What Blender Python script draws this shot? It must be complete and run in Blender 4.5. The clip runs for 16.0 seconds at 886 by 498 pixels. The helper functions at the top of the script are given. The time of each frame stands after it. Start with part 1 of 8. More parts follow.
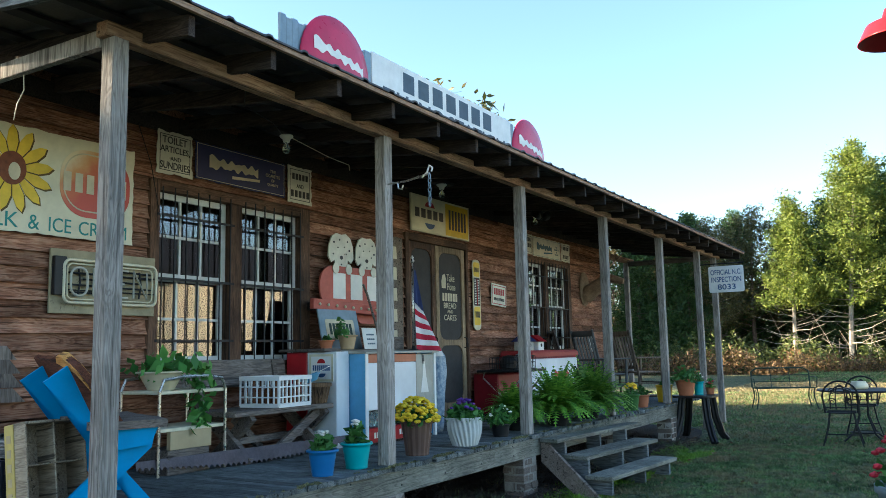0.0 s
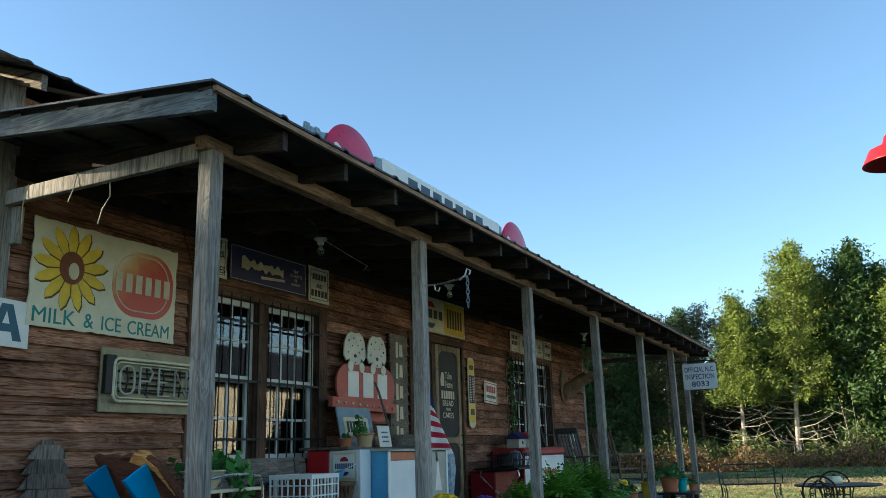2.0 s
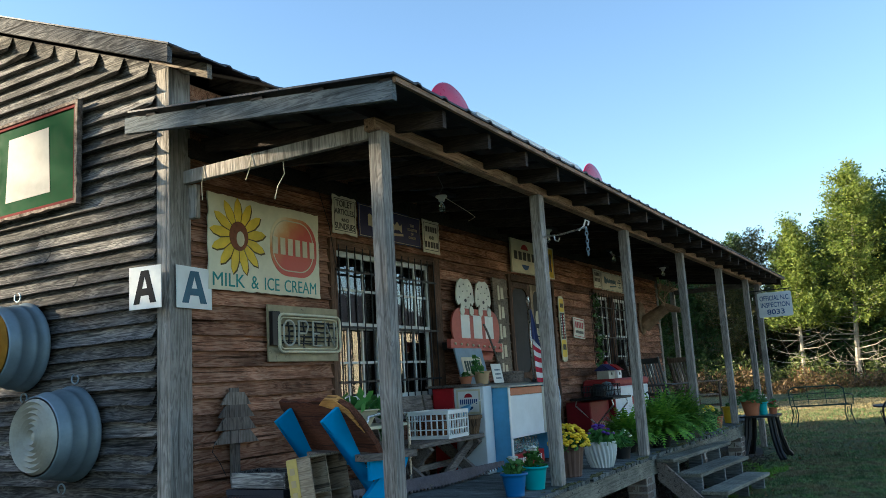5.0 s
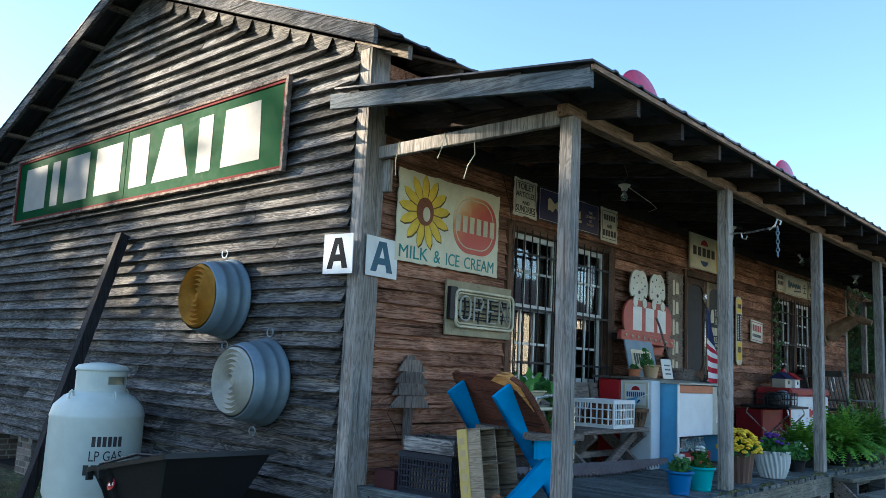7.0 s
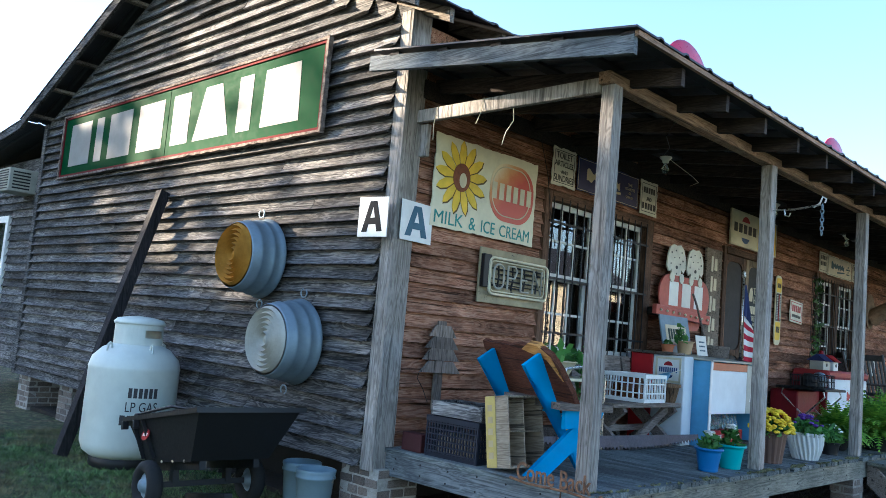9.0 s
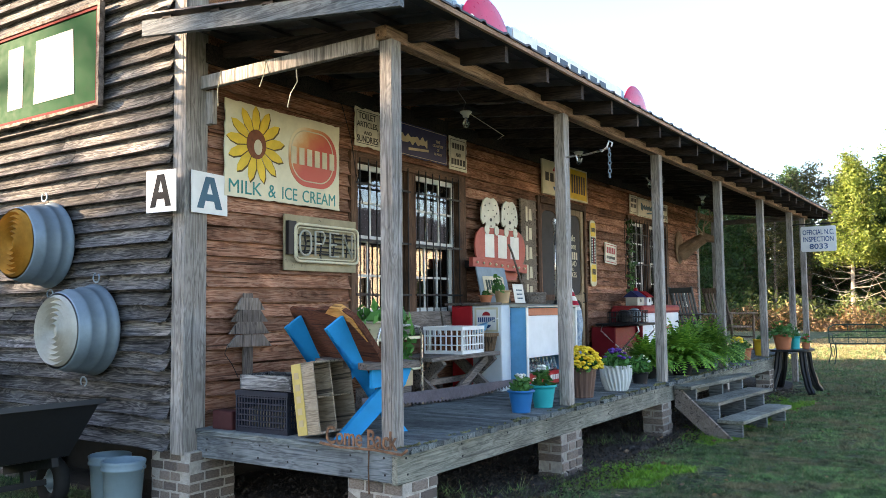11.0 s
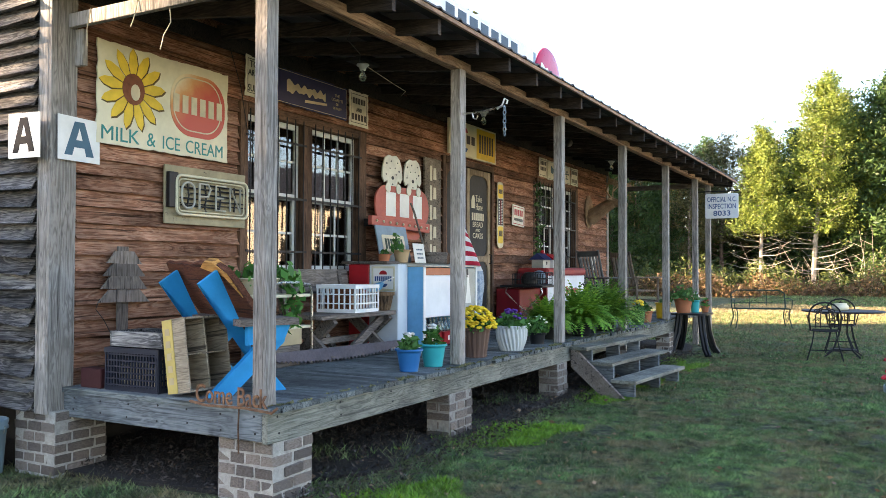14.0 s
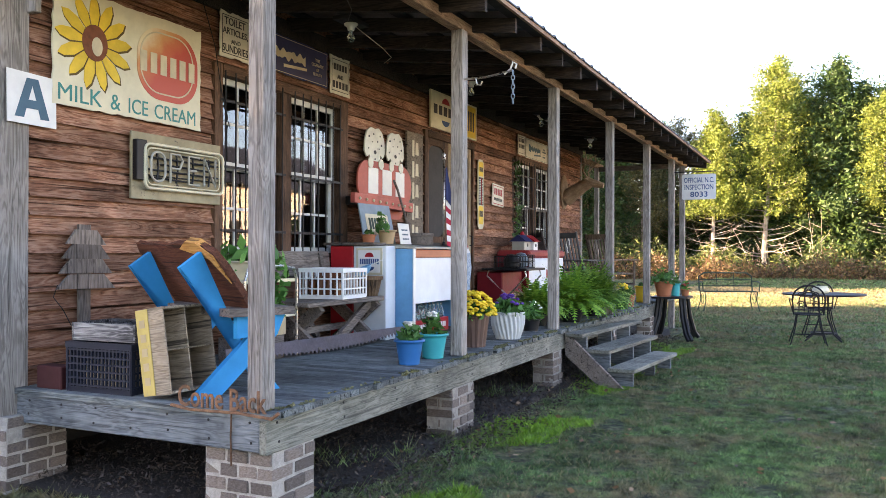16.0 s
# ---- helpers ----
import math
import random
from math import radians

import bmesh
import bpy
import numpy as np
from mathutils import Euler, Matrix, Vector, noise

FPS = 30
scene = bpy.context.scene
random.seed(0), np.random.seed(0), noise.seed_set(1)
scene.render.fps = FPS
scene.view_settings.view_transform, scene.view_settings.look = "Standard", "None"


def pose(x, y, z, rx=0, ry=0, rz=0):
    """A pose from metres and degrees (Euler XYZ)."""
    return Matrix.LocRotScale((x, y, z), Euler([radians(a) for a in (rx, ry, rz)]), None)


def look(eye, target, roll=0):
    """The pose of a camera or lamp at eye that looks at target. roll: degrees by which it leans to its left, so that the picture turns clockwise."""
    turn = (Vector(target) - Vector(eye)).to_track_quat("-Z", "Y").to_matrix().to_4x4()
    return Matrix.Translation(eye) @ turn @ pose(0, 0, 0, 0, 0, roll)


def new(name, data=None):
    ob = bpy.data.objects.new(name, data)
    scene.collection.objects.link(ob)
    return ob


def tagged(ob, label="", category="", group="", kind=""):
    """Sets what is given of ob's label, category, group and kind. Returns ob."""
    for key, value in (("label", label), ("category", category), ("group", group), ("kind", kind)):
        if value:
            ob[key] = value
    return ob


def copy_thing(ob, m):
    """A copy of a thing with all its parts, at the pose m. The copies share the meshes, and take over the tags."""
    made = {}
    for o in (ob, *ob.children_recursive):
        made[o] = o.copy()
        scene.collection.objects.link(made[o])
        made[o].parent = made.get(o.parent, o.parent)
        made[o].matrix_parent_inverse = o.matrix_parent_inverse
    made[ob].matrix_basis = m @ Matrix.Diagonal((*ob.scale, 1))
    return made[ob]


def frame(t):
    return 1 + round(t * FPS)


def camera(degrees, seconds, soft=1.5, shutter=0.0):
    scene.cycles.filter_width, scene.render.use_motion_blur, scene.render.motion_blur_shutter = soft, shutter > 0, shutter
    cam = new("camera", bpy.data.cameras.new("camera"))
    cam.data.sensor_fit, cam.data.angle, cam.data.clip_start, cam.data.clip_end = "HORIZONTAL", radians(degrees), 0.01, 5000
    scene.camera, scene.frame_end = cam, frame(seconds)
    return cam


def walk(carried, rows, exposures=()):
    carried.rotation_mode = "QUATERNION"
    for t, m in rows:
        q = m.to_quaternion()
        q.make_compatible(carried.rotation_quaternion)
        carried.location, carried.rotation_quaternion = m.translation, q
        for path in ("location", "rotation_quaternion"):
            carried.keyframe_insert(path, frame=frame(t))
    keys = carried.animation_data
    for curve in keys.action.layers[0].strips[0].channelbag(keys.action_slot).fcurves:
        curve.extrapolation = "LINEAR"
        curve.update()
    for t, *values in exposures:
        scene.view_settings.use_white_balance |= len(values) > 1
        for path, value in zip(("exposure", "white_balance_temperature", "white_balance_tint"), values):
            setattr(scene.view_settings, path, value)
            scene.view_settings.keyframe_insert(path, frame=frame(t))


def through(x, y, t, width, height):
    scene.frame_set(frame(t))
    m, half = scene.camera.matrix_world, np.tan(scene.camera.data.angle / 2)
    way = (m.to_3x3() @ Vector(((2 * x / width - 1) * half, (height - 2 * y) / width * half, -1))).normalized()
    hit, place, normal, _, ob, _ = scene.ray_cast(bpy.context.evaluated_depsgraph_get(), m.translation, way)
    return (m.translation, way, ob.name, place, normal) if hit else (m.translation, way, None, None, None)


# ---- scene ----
cam = camera(56.8, 16.0, 0.5)
METRES, TURN, START = 3.58, 31.1, (5.272, -2.582, 1.378)
ROWS = [
    (0.0, 0.0, 0.0, 0.0, 0.16, 7.23, 1.23),
    (0.5, -0.0581, -0.0261, 0.0012, -1.01, 7.75, 2.22),
    (1.0, -0.1091, -0.0249, 0.0001, -0.38, 10.68, 2.77),
    (1.5, -0.1583, -0.0377, 0.0026, -0.07, 12.99, 2.87),
    (1.8, -0.1857, -0.0651, 0.0012, -2.61, 13.75, 1.75),
    (2.0, -0.2039, -0.0834, 0.0002, -3.88, 13.83, 1.62),
    (2.5, -0.2497, -0.1223, 0.0071, -4.99, 10.92, 2.48),
    (3.0, -0.3004, -0.1396, 0.0091, -4.41, 11.45, 3.66),
    (3.2, -0.3187, -0.1458, 0.0098, -4.2, 11.81, 4.09),
    (5.3, -0.4038, -0.2507, 0.0232, 1.5, 8.83, 2.78),
    (5.5, -0.4096, -0.2565, 0.0224, 3.11, 8.82, 2.27),
    (6.0, -0.4152, -0.26, 0.0203, 5.37, 8.76, 0.55),
    (6.5, -0.4197, -0.2653, 0.0191, 8.47, 8.52, -1.32),
    (7.0, -0.4216, -0.269, 0.0168, 10.31, 8.24, -2.7),
    (7.5, -0.4225, -0.2663, 0.015, 11.88, 7.63, -3.89),
    (8.0, -0.4215, -0.2661, 0.0151, 12.86, 6.96, -4.57),
    (8.5, -0.4195, -0.2651, 0.0142, 13.14, 6.45, -4.91),
    (9.0, -0.4159, -0.2599, 0.0122, 12.7, 5.92, -5.0),
    (9.5, -0.4041, -0.2559, 0.0103, 9.97, 5.37, -4.73),
    (9.8, -0.3935, -0.2539, 0.0099, 7.35, 5.02, -3.63),
    (10.0, -0.3835, -0.2522, 0.0096, 4.89, 4.14, -3.01),
    (10.2, -0.3736, -0.2504, 0.0093, 3.96, 3.94, -1.98),
    (12.3, -0.2371, -0.2023, 0.0017, 3.37, 3.66, 2.81),
    (12.5, -0.2323, -0.2052, 0.0009, 3.07, 3.36, 2.92),
    (13.0, -0.2287, -0.2108, 0.0014, 1.09, 2.85, 2.38),
    (13.5, -0.2268, -0.2079, 0.0002, -1.0, 2.61, 1.31),
    (13.7, -0.2312, -0.2009, -0.002, -2.03, 2.29, 0.83),
    (14.0, -0.2378, -0.1903, -0.0052, -2.37, 1.44, -0.13),
    (14.5, -0.2812, -0.1585, -0.0069, -2.87, 0.6, -1.19),
    (15.0, -0.3301, -0.1178, -0.0025, -4.44, 0.32, -0.69),
    (15.5, -0.3425, -0.0669, -0.0055, -5.48, -0.41, -0.44),
    (16.0, -0.3403, -0.0046, -0.0077, -6.03, 0.25, -0.12),
]
EXPOSURES = [
    (0.0, 2.75, 5950, 8), (1.0, 2.45, 5750, 5), (2.0, 1.95, 5750, 2), (3.0, 1.95, 5900, 3), (5.5, 2.25, 5850, 6), (7.0, 2.47, 5450, 9),
    (9.0, 2.92, 5600, 13), (10.0, 3.2, 6150, 16), (12.5, 3.4, 6800, 22), (14.0, 3.46, 6850, 21), (15.0, 3.58, 7000, 28), (16.0, 3.65, 7050, 31),
]
walk(cam, [(t, pose(*START, 0, 0, TURN) @ pose(METRES * x, METRES * y, METRES * z, 90 + pitch, roll, yaw)) for t, x, y, z, yaw, pitch, roll in ROWS], EXPOSURES)

# ---------------------------------------------------------------- light
SUN_TO = Vector((-0.85, -0.50, 0.26)).normalized()
sun = new("sun", bpy.data.lights.new("sun", "SUN"))
sun.data.energy, sun.data.angle, sun.data.color = 4.4, radians(0.5), (1.0, 0.79, 0.52)
sun.matrix_world = look((0, 0, 40), Vector((0, 0, 40)) - SUN_TO)
world = bpy.data.worlds.new("sky")
world.use_nodes = True
scene.world = world
sky = world.node_tree.nodes.new("ShaderNodeTexSky")
sky.sky_type, sky.sun_disc = "NISHITA", False
sky.sun_elevation = math.asin(SUN_TO.z)
sky.sun_rotation = math.atan2(SUN_TO.x, SUN_TO.y)
sky.altitude, sky.air_density, sky.dust_density, sky.ozone_density = 50, 1.0, 0.5, 1.6
world.node_tree.links.new(sky.outputs[0], world.node_tree.nodes["Background"].inputs[0])
world.node_tree.nodes["Background"].inputs[1].default_value = 0.075

# ---------------------------------------------------------------- materials


def nodes_of(name):
    m = bpy.data.materials.new(name)
    m.use_nodes = True
    nt = m.node_tree
    return m, nt, nt.nodes["Principled BSDF"]


def add(nt, kind, **inputs):
    n = nt.nodes.new("ShaderNode" + kind)
    for k, v in inputs.items():
        n.inputs[k.replace("_", " ")].default_value = v
    return n


def ramp(nt, fac, stops):
    n = nt.nodes.new("ShaderNodeValToRGB")
    e = n.color_ramp.elements
    while len(e) < len(stops):
        e.new(0.5)
    for el, (p, c) in zip(e, stops):
        el.position, el.color = p, (*c, 1)
    nt.links.new(fac, n.inputs[0])
    return n.outputs[0]


def mixc(nt, fac, a, b, blend="MIX"):
    n = nt.nodes.new("ShaderNodeMix")
    n.data_type, n.blend_type = "RGBA", blend
    for s, v in ((0, fac), (6, a), (7, b)):
        if isinstance(v, bpy.types.NodeSocket):
            nt.links.new(v, n.inputs[s])
        else:
            n.inputs[s].default_value = v if s == 0 else (*v, 1)
    return n.outputs[2]


def coords(nt, scale, jitter=True):
    """Object coordinates, shifted at random from piece to piece, then scaled."""
    tc, info = nt.nodes.new("ShaderNodeTexCoord"), nt.nodes.new("ShaderNodeObjectInfo")
    mp = add(nt, "Mapping", Scale=scale)
    if jitter:
        ml = nt.nodes.new("ShaderNodeVectorMath")
        ml.operation = "SCALE"
        ml.inputs[0].default_value = (37.0, 19.0, 23.0)
        nt.links.new(info.outputs["Random"], ml.inputs["Scale"])
        ad = nt.nodes.new("ShaderNodeVectorMath")
        nt.links.new(tc.outputs["Object"], ad.inputs[0])
        nt.links.new(ml.outputs[0], ad.inputs[1])
        nt.links.new(ad.outputs[0], mp.inputs[0])
    else:
        nt.links.new(tc.outputs["Object"], mp.inputs[0])
    return mp.outputs[0], info.outputs["Random"]


def noisy(nt, vec, scale, detail=4.0, rough=0.6, dist=0.0):
    n = add(nt, "TexNoise", Scale=scale, Detail=detail, Roughness=rough, Distortion=dist)
    nt.links.new(vec, n.inputs["Vector"])
    return n.outputs["Fac"]


def bump(nt, bsdf, height, strength, distance):
    b = add(nt, "Bump", Strength=strength, Distance=distance)
    nt.links.new(height, b.inputs["Height"])
    nt.links.new(b.outputs[0], bsdf.inputs["Normal"])


def wood(name, dark, mid, light, axis=0, rough=0.85, stain=0.5, vary=0.35, rings_by=0.13, checks=0.75, along=2.4):
    """Weathered timber: streaks along one axis, growth rings, grey stains and a tone of its own for each piece."""
    m, nt, bs = nodes_of(name)
    sc = [62.0, 62.0, 62.0]
    sc[axis] = along
    v, rnd = coords(nt, sc)
    sc2 = [13.0, 13.0, 13.0]
    sc2[axis] = 1.5
    v2, _ = coords(nt, sc2)
    v3, _ = coords(nt, (1.7, 1.7, 1.7))
    fine = noisy(nt, v, 2.0, 7, 0.66, 0.5)
    rings = noisy(nt, v2, 1.4, 3, 0.5, 1.2)
    w = add(nt, "Math")
    w.operation = "MULTIPLY"
    w.inputs[1].default_value = 38.0
    nt.links.new(rings, w.inputs[0])
    s = add(nt, "Math")
    s.operation = "SINE"
    nt.links.new(w.outputs[0], s.inputs[0])
    s2 = add(nt, "Math")
    s2.operation = "MULTIPLY_ADD"
    s2.inputs[1].default_value, s2.inputs[2].default_value = rings_by, 0.0
    nt.links.new(s.outputs[0], s2.inputs[0])
    g = add(nt, "Math")
    nt.links.new(fine, g.inputs[0])
    nt.links.new(s2.outputs[0], g.inputs[1])
    col = ramp(nt, g.outputs[0], [(0.14, dark), (0.46, mid), (0.92, light)])
    big = noisy(nt, v3, 1.3, 5, 0.65)
    st = ramp(nt, big, [(0.35, (1 - stain,) * 3), (0.68, (1.12,) * 3)])
    col = mixc(nt, 1.0, col, st, "MULTIPLY")
    # open checks along the grain
    sc4 = [34.0, 34.0, 34.0]
    sc4[axis] = 0.9
    v4, _ = coords(nt, sc4)
    ck = noisy(nt, v4, 1.0, 3, 0.55, 0.4)
    col = mixc(nt, 1.0, col, ramp(nt, ck, [(0.33, (1 - checks,) * 3), (0.41, (1.0,) * 3)]), "MULTIPLY")
    mr = add(nt, "MapRange")
    mr.inputs[3].default_value, mr.inputs[4].default_value = 1 - vary, 1 + vary * 0.6
    nt.links.new(rnd, mr.inputs[0])
    cc = nt.nodes.new("ShaderNodeCombineColor")
    for i in range(3):
        nt.links.new(mr.outputs[0], cc.inputs[i])
    col = mixc(nt, 1.0, col, cc.outputs[0], "MULTIPLY")
    nt.links.new(col, bs.inputs["Base Color"])
    bs.inputs["Roughness"].default_value = rough
    bs.inputs["Specular IOR Level"].default_value = 0.3
    bump(nt, bs, g.outputs[0], 0.75, 0.007)
    return m


def paint(name, colour, rough=0.45, wear=0.0, under=(0.12, 0.06, 0.035), metal=0.0, dirt=0.25, scale=6.0):
    """A painted or plain surface with dirt; wear shows what lies under the paint."""
    m, nt, bs = nodes_of(name)
    v, rnd = coords(nt, (1, 1, 1))
    n1, n2 = noisy(nt, v, scale, 6, 0.65), noisy(nt, v, scale * 7, 4, 0.6)
    col = mixc(nt, 1.0, colour, ramp(nt, n1, [(0.3, (1 - dirt,) * 3), (0.7, (1.06,) * 3)]), "MULTIPLY")
    if wear:
        k = ramp(nt, noisy(nt, v, scale * 1.7, 9, 0.75), [(0.5 + 0.22 * (1 - wear), (0, 0, 0)), (0.56 + 0.22 * (1 - wear), (1, 1, 1))])
        col = mixc(nt, k, col, under)
    nt.links.new(col, bs.inputs["Base Color"])
    rr = add(nt, "MapRange")
    rr.inputs[3].default_value, rr.inputs[4].default_value = rough - 0.1, min(1, rough + 0.18)
    nt.links.new(n2, rr.inputs[0])
    nt.links.new(rr.outputs[0], bs.inputs["Roughness"])
    bs.inputs["Metallic"].default_value = metal
    bs.inputs["Specular IOR Level"].default_value = 0.3
    bump(nt, bs, n2, 0.15, 0.003)
    return m


def two(name, a, b, scale, rough=0.8, detail=5, bumps=0.4, dist=0.01, lo=0.35, hi=0.65):
    m, nt, bs = nodes_of(name)
    v, rnd = coords(nt, (1, 1, 1))
    n1, n2 = noisy(nt, v, scale, detail, 0.65), noisy(nt, v, scale * 9, 4, 0.7)
    col = ramp(nt, n1, [(lo, a), (hi, b)])
    col = mixc(nt, 1.0, col, ramp(nt, n2, [(0.3, (0.72,) * 3), (0.7, (1.12,) * 3)]), "MULTIPLY")
    mr = add(nt, "MapRange")
    mr.inputs[3].default_value, mr.inputs[4].default_value = 0.5, 1.25
    nt.links.new(rnd, mr.inputs[0])
    cc = nt.nodes.new("ShaderNodeCombineColor")
    for i in range(3):
        nt.links.new(mr.outputs[0], cc.inputs[i])
    nt.links.new(mixc(nt, 1.0, col, cc.outputs[0], "MULTIPLY"), bs.inputs["Base Color"])
    bs.inputs["Roughness"].default_value = rough
    bump(nt, bs, n2, bumps, dist)
    return m


def leafy(name, a, b, through=0.35, patch=None):
    """Foliage: a colour of its own for every leaf, with some light through it."""
    m, nt, bs = nodes_of(name)
    geo = nt.nodes.new("ShaderNodeNewGeometry")
    v, rnd = coords(nt, (1, 1, 1))
    col = ramp(nt, geo.outputs["Random Per Island"], [(0.0, a), (1.0, b)])
    # broad noise paints lit and shaded clumps where sparse leaves self-shadow too little
    col = mixc(nt, 1.0, col, ramp(nt, noisy(nt, v, 0.9, 3), [(0.34, (0.62,) * 3), (0.66, (1.3,) * 3)]), "MULTIPLY")
    if patch:
        col = mixc(nt, ramp(nt, noisy(nt, v, 1.6, 6, 0.7), [(0.46, (0, 0, 0)), (0.61, (0.85,) * 3)]), col, patch)
        col = mixc(nt, 1.0, col, ramp(nt, noisy(nt, v, 7.0, 5, 0.7), [(0.36, (0.35,) * 3), (0.62, (1.35,) * 3)]), "MULTIPLY")
    nt.links.new(col, bs.inputs["Base Color"])
    bs.inputs["Roughness"].default_value = 0.6
    tr = nt.nodes.new("ShaderNodeBsdfTranslucent")
    nt.links.new(col, tr.inputs[0])
    mx = nt.nodes.new("ShaderNodeMixShader")
    mx.inputs[0].default_value = through
    nt.links.new(bs.outputs[0], mx.inputs[1])
    nt.links.new(tr.outputs[0], mx.inputs[2])
    nt.links.new(mx.outputs[0], nt.nodes["Material Output"].inputs[0])
    return m


M = {}
M["clap_brown"] = wood("brown weatherboard", (0.038, 0.018, 0.010), (0.325, 0.151, 0.092), (0.58, 0.37, 0.255), 0, stain=0.55, vary=0.5, checks=0.8)
M["clap_grey"] = wood("grey weatherboard", (0.007, 0.0068, 0.007), (0.138, 0.132, 0.130), (0.48, 0.455, 0.42), 0, stain=0.55, vary=0.5)
M["post"] = wood("weathered post", (0.16, 0.143, 0.128), (0.325, 0.294, 0.262), (0.49, 0.45, 0.41), 2, stain=0.3, vary=0.2, rings_by=0.17, checks=0.45, along=0.9)
M["timber_x"] = wood("weathered timber", (0.06, 0.05, 0.042), (0.22, 0.185, 0.15), (0.38, 0.33, 0.28), 0, stain=0.4)
M["timber_y"] = wood("weathered beam", (0.10, 0.055, 0.035), (0.34, 0.205, 0.125), (0.50, 0.35, 0.235), 1, stain=0.4)
# shaded version of the timber: the porch ceiling's gloom is in the colour
M["rafter"] = wood("rafter wood darkened for shade", (0.014, 0.010, 0.008), (0.048, 0.034, 0.028), (0.11, 0.08, 0.064), 0)
M["deck"] = wood("deck plank", (0.035, 0.042, 0.043), (0.15, 0.17, 0.168), (0.30, 0.325, 0.31), 0, stain=0.5, vary=0.35)
M["skirt"] = wood("deck skirt board", (0.06, 0.063, 0.050), (0.25, 0.25, 0.205), (0.40, 0.40, 0.335), 1, stain=0.45, checks=0.5, along=0.8)
M["skirt_x"] = wood("deck end board", (0.028, 0.031, 0.035), (0.155, 0.175, 0.185), (0.29, 0.315, 0.325), 0, stain=0.45, checks=0.5, along=0.8)
M["dark_wood"] = wood("dark wood", (0.02, 0.014, 0.011), (0.06, 0.042, 0.033), (0.11, 0.08, 0.06), 0)
M["tarred"] = wood("tarred dark timber", (0.004, 0.004, 0.005), (0.02, 0.018, 0.02), (0.055, 0.05, 0.05), 2)
M["trim_brown"] = wood("brown window trim", (0.05, 0.028, 0.018), (0.14, 0.075, 0.045), (0.26, 0.15, 0.09), 1, stain=0.6)
M["trim_v"] = wood("brown upright trim", (0.05, 0.028, 0.018), (0.14, 0.075, 0.045), (0.26, 0.15, 0.09), 2, stain=0.6)
M["door_wood"] = wood("pale screen door wood", (0.14, 0.09, 0.05), (0.33, 0.235, 0.14), (0.46, 0.35, 0.23), 2, stain=0.4)
M["crate_wood"] = wood("crate wood", (0.12, 0.09, 0.06), (0.33, 0.26, 0.18), (0.50, 0.41, 0.30), 2, stain=0.4)
M["slab"] = wood("red-brown slab wood", (0.04, 0.012, 0.007), (0.11, 0.036, 0.018), (0.18, 0.068, 0.034), 0, stain=0.3, vary=0.1)
M["slab_edge"] = wood("orange sapwood", (0.40, 0.17, 0.04), (0.62, 0.30, 0.08), (0.75, 0.42, 0.14), 0, stain=0.2, vary=0.1)
M["bench_wood"] = wood("old bench wood", (0.06, 0.048, 0.04), (0.19, 0.155, 0.13), (0.33, 0.28, 0.24), 1, stain=0.4)
M["bench_wood_v"] = wood("old upright board", (0.06, 0.042, 0.03), (0.19, 0.145, 0.105), (0.33, 0.26, 0.2), 2, stain=0.4)
# near-black colour that stands in for the lack of light indoors and below
M["void"] = paint("near-black for unlit space", (0.02, 0.018, 0.016), 0.9)
M["roof"] = paint("dark roofing metal", (0.055, 0.055, 0.06), 0.5, 0.2, (0.10, 0.06, 0.04), 0.4)
# underside colour lowered to carry the shade below the porch roof
M["roof_under_shaded"] = paint("roofing underside darkened for shade", (0.03, 0.026, 0.027), 0.7, 0.35, (0.12, 0.07, 0.045), 0.1, 0.4, 2)
M["brick"] = two("tan brick", (0.10, 0.075, 0.062), (0.27, 0.22, 0.185), 9, 0.9, lo=0.3, hi=0.7)
M["mortar"] = two("lime mortar", (0.28, 0.26, 0.23), (0.42, 0.39, 0.345), 20, 0.95)
M["white"] = paint("white enamel", (0.80, 0.80, 0.77), 0.35, 0.0, dirt=0.12)
M["cream"] = paint("cream enamel", (0.72, 0.66, 0.47), 0.4, 0.22, (0.20, 0.11, 0.05), dirt=0.3)
M["grimy"] = paint("grimy metal panel", (0.40, 0.34, 0.21), 0.6, 0.55, (0.06, 0.05, 0.045), dirt=0.45, scale=5)
M["cream_clean"] = paint("faded cream enamel", (0.74, 0.69, 0.50), 0.4, 0.06, (0.30, 0.16, 0.07), dirt=0.22, scale=4)
M["tin_white"] = paint("rusty white tin", (0.70, 0.67, 0.55), 0.4, 0.38, (0.15, 0.075, 0.035), dirt=0.25)
M["navy"] = paint("navy enamel", (0.022, 0.03, 0.11), 0.4, 0.25, (0.14, 0.08, 0.05))
M["black"] = paint("black paint", (0.015, 0.015, 0.016), 0.45)
M["letter_dark"] = paint("dark lettering", (0.05, 0.045, 0.045), 0.5, dirt=0.2)
M["letter_black"] = paint("black lettering", (0.02, 0.02, 0.022), 0.7, dirt=0.2)
M["letter_grey"] = paint("blue-grey lettering", (0.10, 0.135, 0.17), 0.5, dirt=0.2)
M["letter_white"] = paint("white lettering", (0.80, 0.78, 0.72), 0.4, dirt=0.15)
M["letter_cream"] = paint("cream lettering", (0.66, 0.58, 0.40), 0.5, dirt=0.25)
M["teal_letter"] = paint("teal lettering", (0.02, 0.24, 0.22), 0.45, 0.12, (0.6, 0.55, 0.4))
M["letter_blue_grey"] = paint("grey-blue lettering", (0.05, 0.13, 0.19), 0.5)
M["blue_letter"] = paint("blue lettering", (0.03, 0.09, 0.24), 0.45)
M["petal"] = paint("yellow petal paint", (0.78, 0.53, 0.035), 0.4, 0.05, dirt=0.3)
